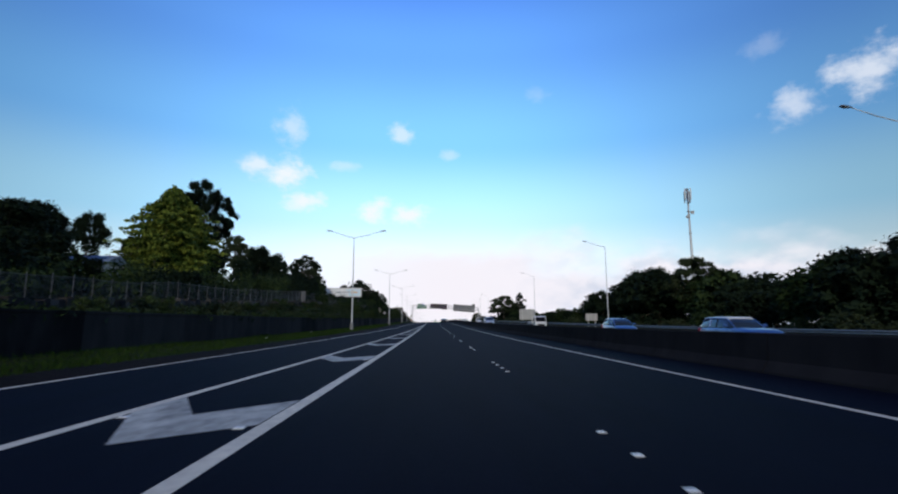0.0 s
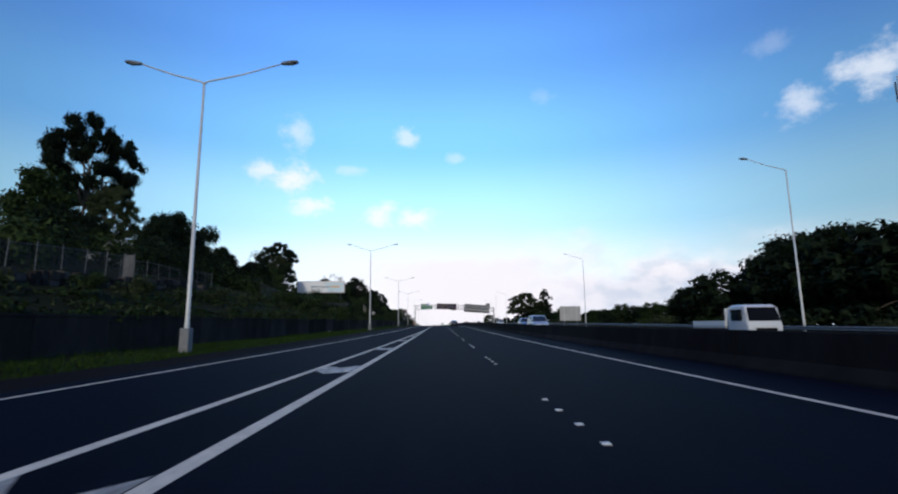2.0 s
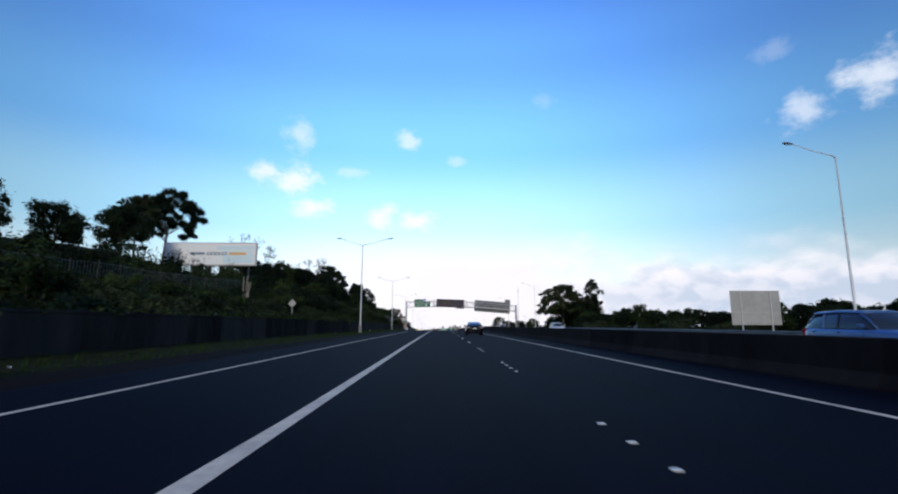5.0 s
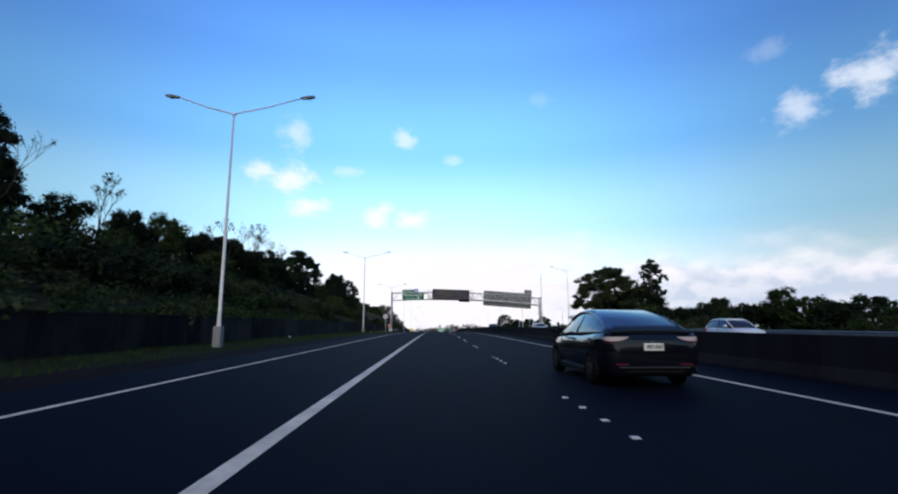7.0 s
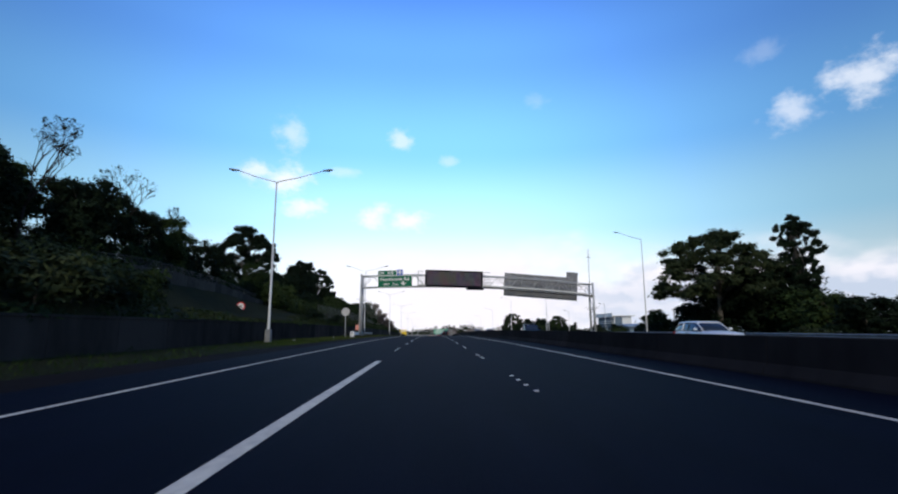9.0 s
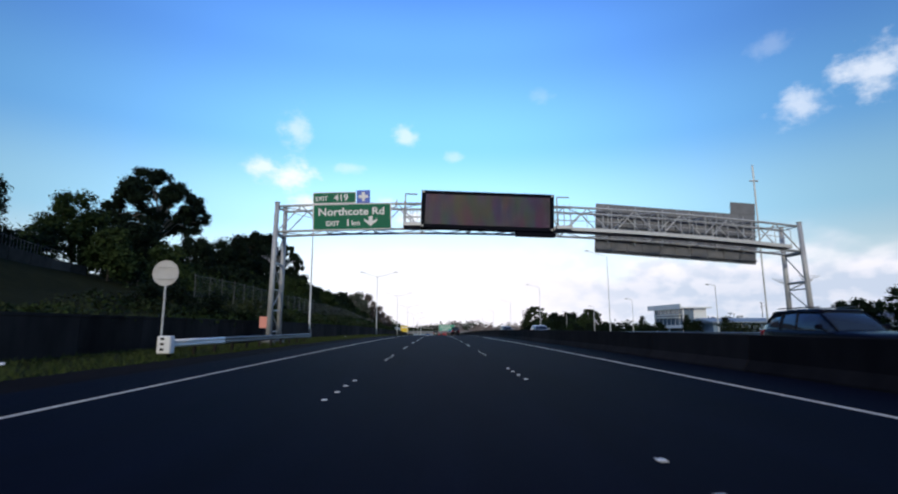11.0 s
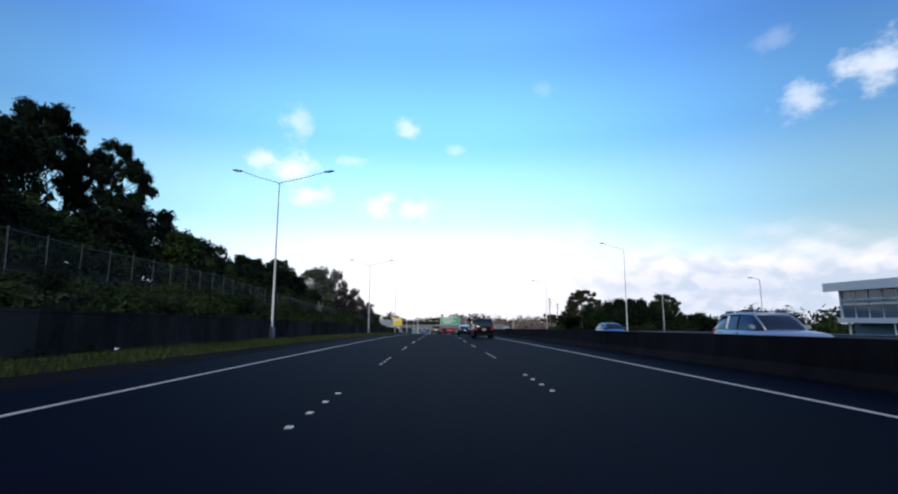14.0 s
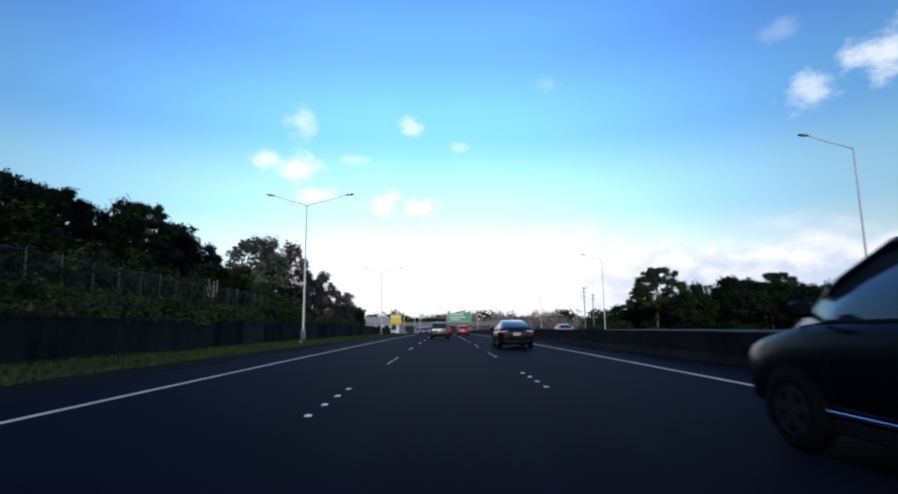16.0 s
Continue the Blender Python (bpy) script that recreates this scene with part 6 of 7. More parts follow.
# Far woods and scrub, too small to tell apart
def far_wood(label, mat, spots, count, size, seed):
    clumps = [((x, y, road_z(y) + h * 0.5), (w, w * 0.6, h * 0.55)) for x, y, w, h in spots]
    me = leaf_mesh("far_wood", clumps, count, size, mat, seed=seed)
    tagged(new("far_wood", me), label, "far trees", "", "stuff")


_r = random.Random(9)
far_wood("far dark green belt of trees", "leafdark", [(_r.uniform(-330, -60) if k % 2 else _r.uniform(150, 420), _r.uniform(620, 1000), _r.uniform(10, 18), _r.uniform(10, 20)) for k in range(46)], 16000, 1.5, 3)
far_wood("far brownish leafless trees, paled in colour for haze", "leafhaze", [(16 + 3.6 * k + _r.uniform(-2, 2), 790 + _r.uniform(-25, 60), 6, _r.uniform(9, 19)) for k in range(26)], 12000, 0.7, 4)
far_wood("low green hills with woods far ahead", "leafolive", [(-500 + 36 * k, 1350 + _r.uniform(-60, 120), 32, _r.uniform(16, 34)) for k in range(34)], 9000, 3.4, 5)
far_wood("low scrub beyond the buildings", "leafmid", [(_r.uniform(95, 300), _r.uniform(380, 560), 7, _r.uniform(3, 8)) for k in range(50)], 9000, 0.8, 6)


# Grass on the verge
def build_grass():
    rng = np.random.default_rng(4)
    n = 120000
    y = 480 * rng.random(n) - 8
    thin = (y > 118) & (y < 246) & (rng.random(n) < 0.72)
    y[thin] = np.where(rng.random(thin.sum()) < 0.4, -8 + 126 * rng.random(thin.sum()), 246 + 226 * rng.random(thin.sum()))
    x = WALL + 0.15 + rng.random(n) ** 0.8 * (VERGE - WALL - 0.05) + 0.25 * np.sin(y * 0.9) * rng.random(n)
    z = np.array([road_z(q) for q in y]) + np.where(x < VERGE, -0.06 + 0.22 * (VERGE - x) / (VERGE - WALL), -0.02)
    h = rng.uniform(0.05, 0.22, n) * (0.6 + 0.8 * (np.sin(y * 0.35) * np.sin(x * 2.1 + y * 0.11) * 0.5 + 0.5))
    a = rng.uniform(0, 2 * np.pi, n)
    w = rng.uniform(0.007, 0.02, n)
    d = np.stack([np.cos(a), np.sin(a), 0 * a], 1)
    lean = rng.normal(size=(n, 3)) * 0.07
    lean[:, 2] = 0
    p = np.stack([x, y, z], 1)
    up = np.stack([0 * a, 0 * a, h], 1)
    tri = np.stack([p - d * w[:, None], p + d * w[:, None], p + up + lean], 1)
    late = y > 252 + 12 * rng.normal(size=n)
    for mat, pick, label in (("grass", ~late, "rough dark green grass on the verge beside the wall"), ("palegrass", late, "pale yellowish grass on the verge beside the wall")):
        q = tri[pick]
        me = bpy.data.meshes.new("verge_grass")
        me.from_pydata(q.reshape(-1, 3).tolist(), [], np.arange(len(q) * 3).reshape(-1, 3).tolist())
        me.materials.append(M[mat])
        tagged(new("verge_grass", me), label, "grass", "", "stuff")


build_grass()


# Vehicles, standing. In each, +y is the way it faces and the origin lies on the road under its middle
def loft(bm, rings, closed=True):
    loops = [[bm.verts.new(p) for p in r] for r in rings]
    n = len(loops[0])
    for a, b in zip(loops, loops[1:]):
        for k in range(n if closed else n - 1):
            bm.faces.new((a[k], a[(k + 1) % n], b[(k + 1) % n], b[k]))
    if closed:
        bm.faces.new(loops[0][::-1])
        bm.faces.new(loops[-1])
    bmesh.ops.recalc_face_normals(bm, faces=bm.faces[:])
    return bm


def body_ring(y, w, zl, zt, crown=0.03):
    m = zl + (zt - zl) * 0.45
    half = [(w * 0.80, zl), (w * 0.955, zl + 0.07), (w, m), (w * 0.985, zt - 0.14), (w * 0.93, zt - 0.035), (w * 0.80, zt), (w * 0.4, zt + crown)]
    return [(x, y, z) for x, z in half] + [(-x, y, z) for x, z in half[::-1]]


def wheel(parent, x, y, r, side, rim_mat="alloy"):
    bm = bmesh.new()
    prof = [(-0.10, r * 0.62), (-0.105, r * 0.9), (-0.075, r), (0.075, r), (0.105, r * 0.9), (0.10, r * 0.62)]
    seg = 24
    rings = [[(x + side * a, y + q * math.cos(2 * math.pi * k / seg), r + q * math.sin(2 * math.pi * k / seg)) for k in range(seg)] for a, q in prof]
    loft(bm, rings)
    t = part("tyre", bm, "rubber", parent, smooth=False)
    bm = bmesh.new()
    for k in range(5):
        a = 2 * math.pi * k / 5 + 0.3
        c, s = math.cos(a), math.sin(a)
        vs = []
        for rad, hw in ((0.06, 0.05), (r * 0.6, 0.035)):
            for sg in (-1, 1):
                vs.append((x + side * 0.108, y + rad * c - sg * hw * s, r + rad * s + sg * hw * c))
        v = [bm.verts.new(p) for p in vs] + [bm.verts.new((p[0] - side * 0.03, p[1], p[2])) for p in vs]
        for q in ((0, 1, 3, 2), (4, 6, 7, 5), (0, 4, 5, 1), (2, 3, 7, 6), (0, 2, 6, 4), (1, 5, 7, 3)):
            bm.faces.new([v[i] for i in q])
    tube(bm, [(x + side * 0.07, y, r), (x + side * 0.112, y, r)], 0.075, 10)
    seg = 20
    rim = [[(x + side * d, y + q * math.cos(2 * math.pi * k / seg), r + q * math.sin(2 * math.pi * k / seg)) for k in range(seg)] for d, q in ((0.09, r * 0.57), (0.109, r * 0.57), (0.109, r * 0.63), (0.09, r * 0.63))]
    loops = [[bm.verts.new(p) for p in q] for q in rim]
    for a, b in zip(loops, loops[1:]):
        for k in range(seg):
            bm.faces.new((a[k], a[(k + 1) % seg], b[(k + 1) % seg], b[k]))
    part("rim", bm, rim_mat, t)


CARS = dict(
    # L, W, H, stations (y, halfwidth, low, top), belt line, glass: rear base, roof rear, roof front, screen base, wheels (rear, front, radius)
    fastback=dict(L=4.69, W=1.85, H=1.52, st=[(-2.36, 0.64, 0.34, 0.80), (-2.335, 0.80, 0.27, 0.96), (-2.27, 0.87, 0.23, 1.035), (-2.1, 0.905, 0.21, 1.065), (-1.5, 0.925, 0.20, 1.02), (-0.8, 0.925, 0.19, 0.98), (0.2, 0.92, 0.19, 0.96), (0.9, 0.92, 0.20, 0.945), (1.5, 0.91, 0.22, 0.87), (1.95, 0.86, 0.24, 0.77), (2.22, 0.74, 0.28, 0.66), (2.34, 0.5, 0.36, 0.55)],
                  glass=(-2.05, -0.75, 0.35, 1.35), belt=(1.03, 0.94), roofw=0.60, sec=[(-2.2, 1.07, 0.74), (-1.95, 1.17, 0.73), (-1.6, 1.30, 0.70), (-1.2, 1.41, 0.665), (-0.75, 1.485, 0.635), (-0.3, 1.515, 0.615), (0.1, 1.515, 0.605), (0.5, 1.45, 0.61), (0.9, 1.27, 0.66), (1.35, 0.99, 0.76)], wheels=(-1.42, 1.46, 0.34)),
    suv=dict(L=4.6, W=1.85, H=1.70, st=[(-2.30, 0.76, 0.42, 0.98), (-2.24, 0.86, 0.34, 1.08), (-2.0, 0.91, 0.28, 1.09), (-1.4, 0.925, 0.26, 1.08), (0, 0.925, 0.25, 1.05), (0.95, 0.92, 0.26, 1.04), (1.5, 0.90, 0.27, 1.00), (2.0, 0.86, 0.28, 0.93), (2.22, 0.78, 0.32, 0.84), (2.30, 0.6, 0.4, 0.7)],
             glass=(-2.22, -1.75, 0.25, 1.0), belt=(1.06, 1.02), roofw=0.66, wheels=(-1.36, 1.38, 0.355)),
    wagon=dict(L=4.6, W=1.74, H=1.48, st=[(-2.30, 0.70, 0.42, 0.88), (-2.22, 0.80, 0.32, 0.96), (-1.9, 0.85, 0.24, 0.97), (-1.0, 0.87, 0.22, 0.96), (0, 0.87, 0.22, 0.95), (0.8, 0.865, 0.22, 0.95), (1.4, 0.85, 0.23, 0.92), (1.95, 0.81, 0.25, 0.86), (2.22, 0.72, 0.3, 0.78), (2.30, 0.56, 0.38, 0.68)],
               glass=(-2.18, -1.8, 0.1, 0.85), belt=(0.95, 0.93), roofw=0.62, wheels=(-1.32, 1.38, 0.31)),
    hatch=dict(L=4.0, W=1.7, H=1.5, st=[(-2.0, 0.66, 0.42, 0.90), (-1.94, 0.78, 0.32, 1.0), (-1.65, 0.83, 0.24, 1.0), (-0.8, 0.85, 0.22, 0.98), (0.1, 0.85, 0.22, 0.96), (0.8, 0.84, 0.22, 0.95), (1.3, 0.82, 0.24, 0.90), (1.75, 0.76, 0.26, 0.80), (1.94, 0.66, 0.3, 0.7), (2.0, 0.5, 0.38, 0.6)],
               glass=(-1.92, -1.35, 0.15, 1.0), belt=(0.98, 0.94), roofw=0.6, wheels=(-1.2, 1.22, 0.30)),
    van=dict(L=5.0, W=1.92, H=1.90, st=[(-2.5, 0.84, 0.4, 1.05), (-2.44, 0.91, 0.32, 1.18), (-2.1, 0.95, 0.28, 1.22), (-1.0, 0.96, 0.27, 1.22), (0.6, 0.96, 0.27, 1.21), (1.25, 0.955, 0.28, 1.20), (1.6, 0.94, 0.29, 1.15), (2.0, 0.91, 0.3, 1.07), (2.3, 0.86, 0.32, 0.98), (2.44, 0.78, 0.36, 0.90), (2.5, 0.64, 0.44, 0.78)],
             glass=(-2.44, -2.15, 0.45, 1.45), belt=(1.22, 1.18), roofw=0.74, wheels=(-1.55, 1.52, 0.36)),
)


def car(kind, paint, x, y, yaw, label, roof_paint=None, name="car", category="car", rack=False, dz=0.0):
    c = CARS[kind]
    ob = thing(name, pose(x, y, road_z(y) + dz + 0.004, road_pitch(y) * (1 if yaw == 0 else -1), 0, yaw), label, category, "vehicles on the motorway")
    st = c["st"]
    bm = loft(bmesh.new(), [body_ring(*s) for s in st])
    part("body", bm, paint, ob, smooth=True)
    # glasshouse
    rb, rr, rf, sb = c["glass"]
    zr, zf = c["belt"]
    H, wt = c["H"], c["roofw"]
    wb = c["W"] / 2 * 0.925

    def gh(yy, z0, z1, top):
        return [(wb, yy, z0), (wb * 0.985, yy, z0 + 0.06 if z1 - z0 > 0.1 else z0), (top, yy, z1 - 0.06 if z1 - z0 > 0.1 else z1), (top * 0.8, yy, z1), (-top * 0.8, yy, z1), (-top, yy, z1 - 0.06 if z1 - z0 > 0.1 else z1), (-wb * 0.985, yy, z0 + 0.06 if z1 - z0 > 0.1 else z0), (-wb, yy, z0)]

    zb = lambda yy: zr + (zf - zr) * (yy - rb) / (sb - rb) - 0.03
    mid = (rr + rf) / 2
    if "sec" in c:
        sec = c["sec"]
    else:
        sec = [(rb, zb(rb) + 0.05, wb * 0.86), (rb * 0.55 + rr * 0.45, zb(rb) + (H - zb(rb)) * 0.60, wt * 1.06), (rr, H - 0.045, wt), (mid, H - 0.008, wt), (rf, H - 0.045, wt), (rf * 0.5 + sb * 0.5, zb(sb) + (H - zb(sb)) * 0.60, wt * 1.08), (sb, zb(sb) + 0.05, wb * 0.86)]
    glass = part("glasshouse", loft(bmesh.new(), [gh(yy, zb(yy), zt, w) for yy, zt, w in sec]), "glass", ob, "dark tinted windows", smooth=True)
    # roof skin
    roof = []
    if "sec" in c:
        H = H - 0.012
    roof_glass = kind == "fastback"
    for yy, zt, w in ((rr - 0.12, H - 0.06, wt), (rr, H - 0.03, wt + 0.015), (mid, H + 0.008, wt + 0.02), (rf, H - 0.03, wt + 0.015), (rf + 0.1, H - 0.065, wt)):
        roof.append([(w, yy, zt - 0.075), (w * 0.97, yy, zt - 0.02), (w * 0.8, yy, zt + 0.006), (-w * 0.8, yy, zt + 0.006), (-w * 0.97, yy, zt - 0.02), (-w, yy, zt - 0.075)])
    part("roof", loft(bmesh.new(), roof, True), "glass" if roof_glass else roof_paint or paint, ob, smooth=True)
    # pillars
    def pillar(y0, z0, x0, y1, z1, x1, r, mat):
        for s in (-1, 1):
            part("pillar", bars([((s * x0, y0, z0), (s * x1, y1, z1))], r, 6), mat, ob)
    for sd in (-1, 1):
        bm = bmesh.new()
        tube(bm, [(sd * (w + 0.006), yy, max(zt - 0.055, zb(yy) + 0.03)) for yy, zt, w in sec], [0.022 if kind == "fastback" else 0.034 for yy, _, _ in sec], 6)
        part("side_frame", bm, paint, ob, smooth=True)
    b = (rb + sb) / 2 + 0.05
    pillar(b, zb(b) + 0.05, wb * 0.985, b - 0.05, H - 0.09, wt + 0.006, 0.03, "blacktrim")
    if kind in ("suv", "wagon", "van"):
        b2 = rb + 0.95
        pillar(b2, zb(b2) + 0.05, wb * 0.985, b2 - 0.04, H - 0.10, wt + 0.008, 0.045, paint)
    # wheels and dark arches
    wr, wf, r = c["wheels"]
    hw = c["W"] / 2
    for yy in (wr, wf):
        for s in (-1, 1):
            bm = bmesh.new()
            disc_r = r + 0.06
            f = [bm.verts.new((s * (hw * 0.985 + 0.006), yy + disc_r * math.cos(radians(a)), r + disc_r * math.sin(radians(a)))) for a in range(-25, 206, 15)]
            g = [bm.verts.new((s * hw * 0.6, v.co.y, v.co.z)) for v in f]
            bm.faces.new(f)
            for k in range(len(f) - 1):
                bm.faces.new((f[k], g[k], g[k + 1], f[k + 1]))
            bmesh.ops.recalc_face_normals(bm, faces=bm.faces[:])
            part("wheel_arch", bm, "blacktrim", ob)
            wheel(ob, s * (hw - 0.09), yy, r, s, "darkrim" if kind in ("fastback", "van") else "alloy")
    # lower trim, lights, plates, mirrors
    y0, y1 = st[0][0], st[-1][0]
    if kind != "fastback":
        part("rear_bumper", box(bmesh.new(), -hw * 0.82, hw * 0.82, y0 - 0.02, y0 + 0.25, st[1][2] - 0.02, st[1][2] + 0.2, 0.04), "blacktrim", ob)
    part("front_bumper", box(bmesh.new(), -hw * 0.66, hw * 0.66, y1 - 0.28, y1 + 0.01, st[-2][2] - 0.04, st[-2][2] + 0.16, 0.04), "blacktrim", ob)
    part("grille", box(bmesh.new(), -hw * 0.45, hw * 0.45, y1 - 0.08, y1 + 0.012, st[-1][2] + 0.16, st[-1][3] + 0.02, 0.02), "blacktrim" if kind != "fastback" else paint, ob)
    for s in (-1, 1):
        zl = st[1][3] - 0.2
        if kind == "fastback":
            lamp = bmesh.new()
            loft(lamp, [[(s * px, py, 0.875 + d), (s * (px + 0.012), py - 0.014, 0.875 + d), (s * (px + 0.012), py - 0.014, 0.955), (s * px, py, 0.955)] for px, py, d in ((0.46, -2.352, 0.06), (0.56, -2.352, 0.02), (0.68, -2.346, 0.0), (0.79, -2.32, 0.0), (0.855, -2.26, 0.01), (0.885, -2.16, 0.04), (0.90, -2.02, 0.08))])
        else:
            lamp = box(bmesh.new(), s * hw * 0.82 - 0.11, s * hw * 0.82 + 0.11, y0 - 0.012, y0 + 0.2, zl - 0.18, zl + 0.16, 0.03)
        part("tail_lamp", lamp, "taillamp" if kind != "fastback" else "headlamp_red", ob, "red tail lamp")
        yl = st[-3][0]
        part("headlamp", box(bmesh.new(), s * hw * 0.64 - 0.15, s * hw * 0.64 + 0.15, yl - 0.04, yl + 0.13, st[-3][3] - 0.2, st[-3][3] - 0.06, 0.04), "headlamp", ob, "clear headlamp")
        m0 = sb - 0.35
        bm = box(bmesh.new(), s * (hw + 0.10) - 0.1, s * (hw + 0.10) + 0.1, m0 - 0.06, m0 + 0.07, zb(m0) + 0.08, zb(m0) + 0.23, 0.035)
        part("door_mirror", bm, paint, ob)
        part("mirror_arm", bars([((s * hw * 0.92, m0, zb(m0) + 0.05), (s * (hw + 0.03), m0, zb(m0) + 0.12))], 0.025, 6), "blacktrim", ob)
        for hy in (b + 0.12, (b + rb) / 2 - 0.25):
            part("door_handle", box(bmesh.new(), s * hw * 0.99 - 0.012, s * hw * 0.99 + 0.012, hy - 0.1, hy + 0.1, zb(hy) - 0.1, zb(hy) - 0.075), "chrome" if kind != "fastback" else paint, ob)
        part("sill", box(bmesh.new(), s * hw * 0.955 - 0.03, s * hw * 0.955 + 0.03, wr + 0.45, wf - 0.45, st[4][2] - 0.02, st[4][2] + 0.1, 0.015), "blacktrim", ob)
    zp = st[1][3] - 0.30 if kind != "fastback" else 0.77
    part("number_plate", box(bmesh.new(), -0.18, 0.18, y0 - 0.022, y0 - 0.002, zp - 0.065, zp + 0.065), "plate", ob, "white number plate")
    for k in range(6):
        px = -0.135 + 0.048 * k + (0.012 if k > 2 else 0)
        part("plate_bar", box(bmesh.new(), px, px + 0.032, y0 - 0.026, y0 - 0.0225, zp - 0.036, zp + 0.036), "darksteel", ob)
    part("front_plate", box(bmesh.new(), -0.18, 0.18, y1 + 0.013, y1 + 0.025, st[-1][2] + 0.0, st[-1][2] + 0.12), "plate", ob, "white number plate")
    # shut lines of the doors
    for s in (-1, 1):
        for yy in (b + 0.02, sb - 0.42, b - (sb - b) * 0.92 + 0.1):
            w, lo, hi = (float(np.interp(yy, [q[0] for q in st], [q[k] for q in st])) for k in (1, 2, 3))
            bm = bmesh.new()
            tube(bm, [(s * (w * f + 0.001), yy, lo + (hi - lo) * g) for f, g in ((0.965, 0.16), (1.0, 0.45), (0.992, 0.72), (0.975, 0.90))], 0.006, 4)
            part("door_seam", bm, "blacktrim", ob)
    if kind == "van":
        for s in (-1, 1):
            part("side_strip", box(bmesh.new(), s * hw * 0.985 - 0.012, s * hw * 0.985 + 0.012, wr + 0.45, wf - 0.45, 0.40, 0.435, 0.006), "chrome", ob, "chrome strip along the sill")
    if kind == "fastback":
        part("bumper_seam", box(bmesh.new(), -0.60, 0.60, y0 - 0.003, y0 + 0.01, 0.600, 0.612), "blacktrim", ob)
        part("boot_badge", box(bmesh.new(), -0.035, 0.035, y0 - 0.012, y0 + 0.02, 0.862, 0.892, 0.005), "chrome", ob)
        for s in (-1, 1):
            part("reflector", box(bmesh.new(), s * 0.60 - 0.12, s * 0.60 + 0.12, y0 - 0.010, y0 + 0.06, 0.435, 0.465, 0.008), "dimred", ob, "red rear reflector")
            part("lamp_strip", loft(bmesh.new(), [[(s * px, py, 0.845 + d), (s * (px + 0.010), py - 0.012, 0.845 + d), (s * (px + 0.010), py - 0.012, 0.872 + d), (s * px, py, 0.872 + d)] for px, py, d in ((0.50, -2.352, 0.06), (0.68, -2.346, 0.0), (0.79, -2.322, 0.0), (0.86, -2.26, 0.01))]), "dimred", ob, "dark red strip under the tail lamp")
        part("bumper_step", box(bmesh.new(), -0.66, 0.66, y0 - 0.016, y0 + 0.12, 0.385, 0.41, 0.01), "darksteel", ob, "grey lower bumper edge")
        part("boot_lip", loft(bmesh.new(), [[(q * (0.78 - 0.02 * k), -2.34 + 0.05 * k, 1.05 + 0.010 * k + 0.02 * (1 - q * q)) for q in (-1, -0.5, 0, 0.5, 1)] + [(q * (0.78 - 0.02 * k), -2.34 + 0.05 * k, 1.02 + 0.012 * k) for q in (1, 0.5, 0, -0.5, -1)] for k in range(5)]), "blacktrim", ob, "black spoiler lip")
        part("boot_trim", box(bmesh.new(), -0.40, 0.40, y0 - 0.008, y0 + 0.06, 0.905, 0.917, 0.004), "blacktrim", ob)
        part("diffuser", box(bmesh.new(), -0.55, 0.55, y0 - 0.012, y0 + 0.2, 0.28, 0.36, 0.03), "blacktrim", ob)
    if rack:
        for s in (-1, 1):
            part("roof_rail", bars([((s * wt * 0.85, rr + 0.05, H + 0.05), (s * wt * 0.85, rf - 0.05, H + 0.05))], 0.02, 6), "darksteel", ob)
    return ob


M["headlamp_red"] = material("smoked_tail_lamp", (0.50, 0.44, 0.46), 0.12, coat=0.8)
# our own direction
car("fastback", "skin_black", 3.88, 172.45 + 2.36, 0, "glossy black fastback sedan in the outer lane")
car("van", "skin_navy", 4.27, 377.75, 0, "blue-black people carrier with tinted windows in the outer lane", name="people_carrier")
car("fastback", "skin_black", 3.75, 403.0, 0, "black fastback sedan further along the outer lane")
car("suv", "skin_olive", -0.55, 427.0, 0, "grey-green sport utility car with roof rails", rack=True)
car("hatch", "skin_red", 2.75, 452.0, 0, "bright red hatchback in the outer lane")
car("hatch", "skin_red", 0.4, 470.0, 0, "bright red hatchback further along the road")
car("wagon", "skin_blue", -4.2, 476.0, 0, "blue estate car in the slow lane")
# oncoming, behind the barrier
car("wagon", "skin_blue", 15.1, 24.2, 180, "blue estate car with a white roof in the opposite lanes", "skin_white")
car("hatch", "skin_blue", 15.1, 40.0, 180, "blue hatchback in the opposite lanes")
car("van", "skin_silver", 12.2, 107.6, 180, "pale silver-blue van in the opposite lanes", name="delivery_van", category="van")
car("suv", "skin_blue", 15.1, 134.0, 180, "dark blue sport utility car in the opposite lanes")
car("hatch", "skin_white", 17.9, 193.2, 180, "white hatchback in the opposite lanes")
car("wagon", "skin_white", 15.1, 237.0, 180, "white estate car in the opposite lanes")
car("suv", "skin_navy", 12.2, 272.0, 180, "dark blue sport utility car with roof rails in the opposite lanes", rack=True)
car("wagon", "skin_silver", 12.2, 316.5, 180, "silver-blue estate car in the opposite lanes")
car("suv", "skin_silver", 12.2, 345.5, 180, "silver-blue sport utility car in the opposite lanes", rack=True)
car("hatch", "skin_blue", 15.1, 371.0, 180, "blue hatchback in the opposite lanes")
car("hatch", "skin_white", 15.1, 438.0, 180, "white hatchback in the opposite lanes")


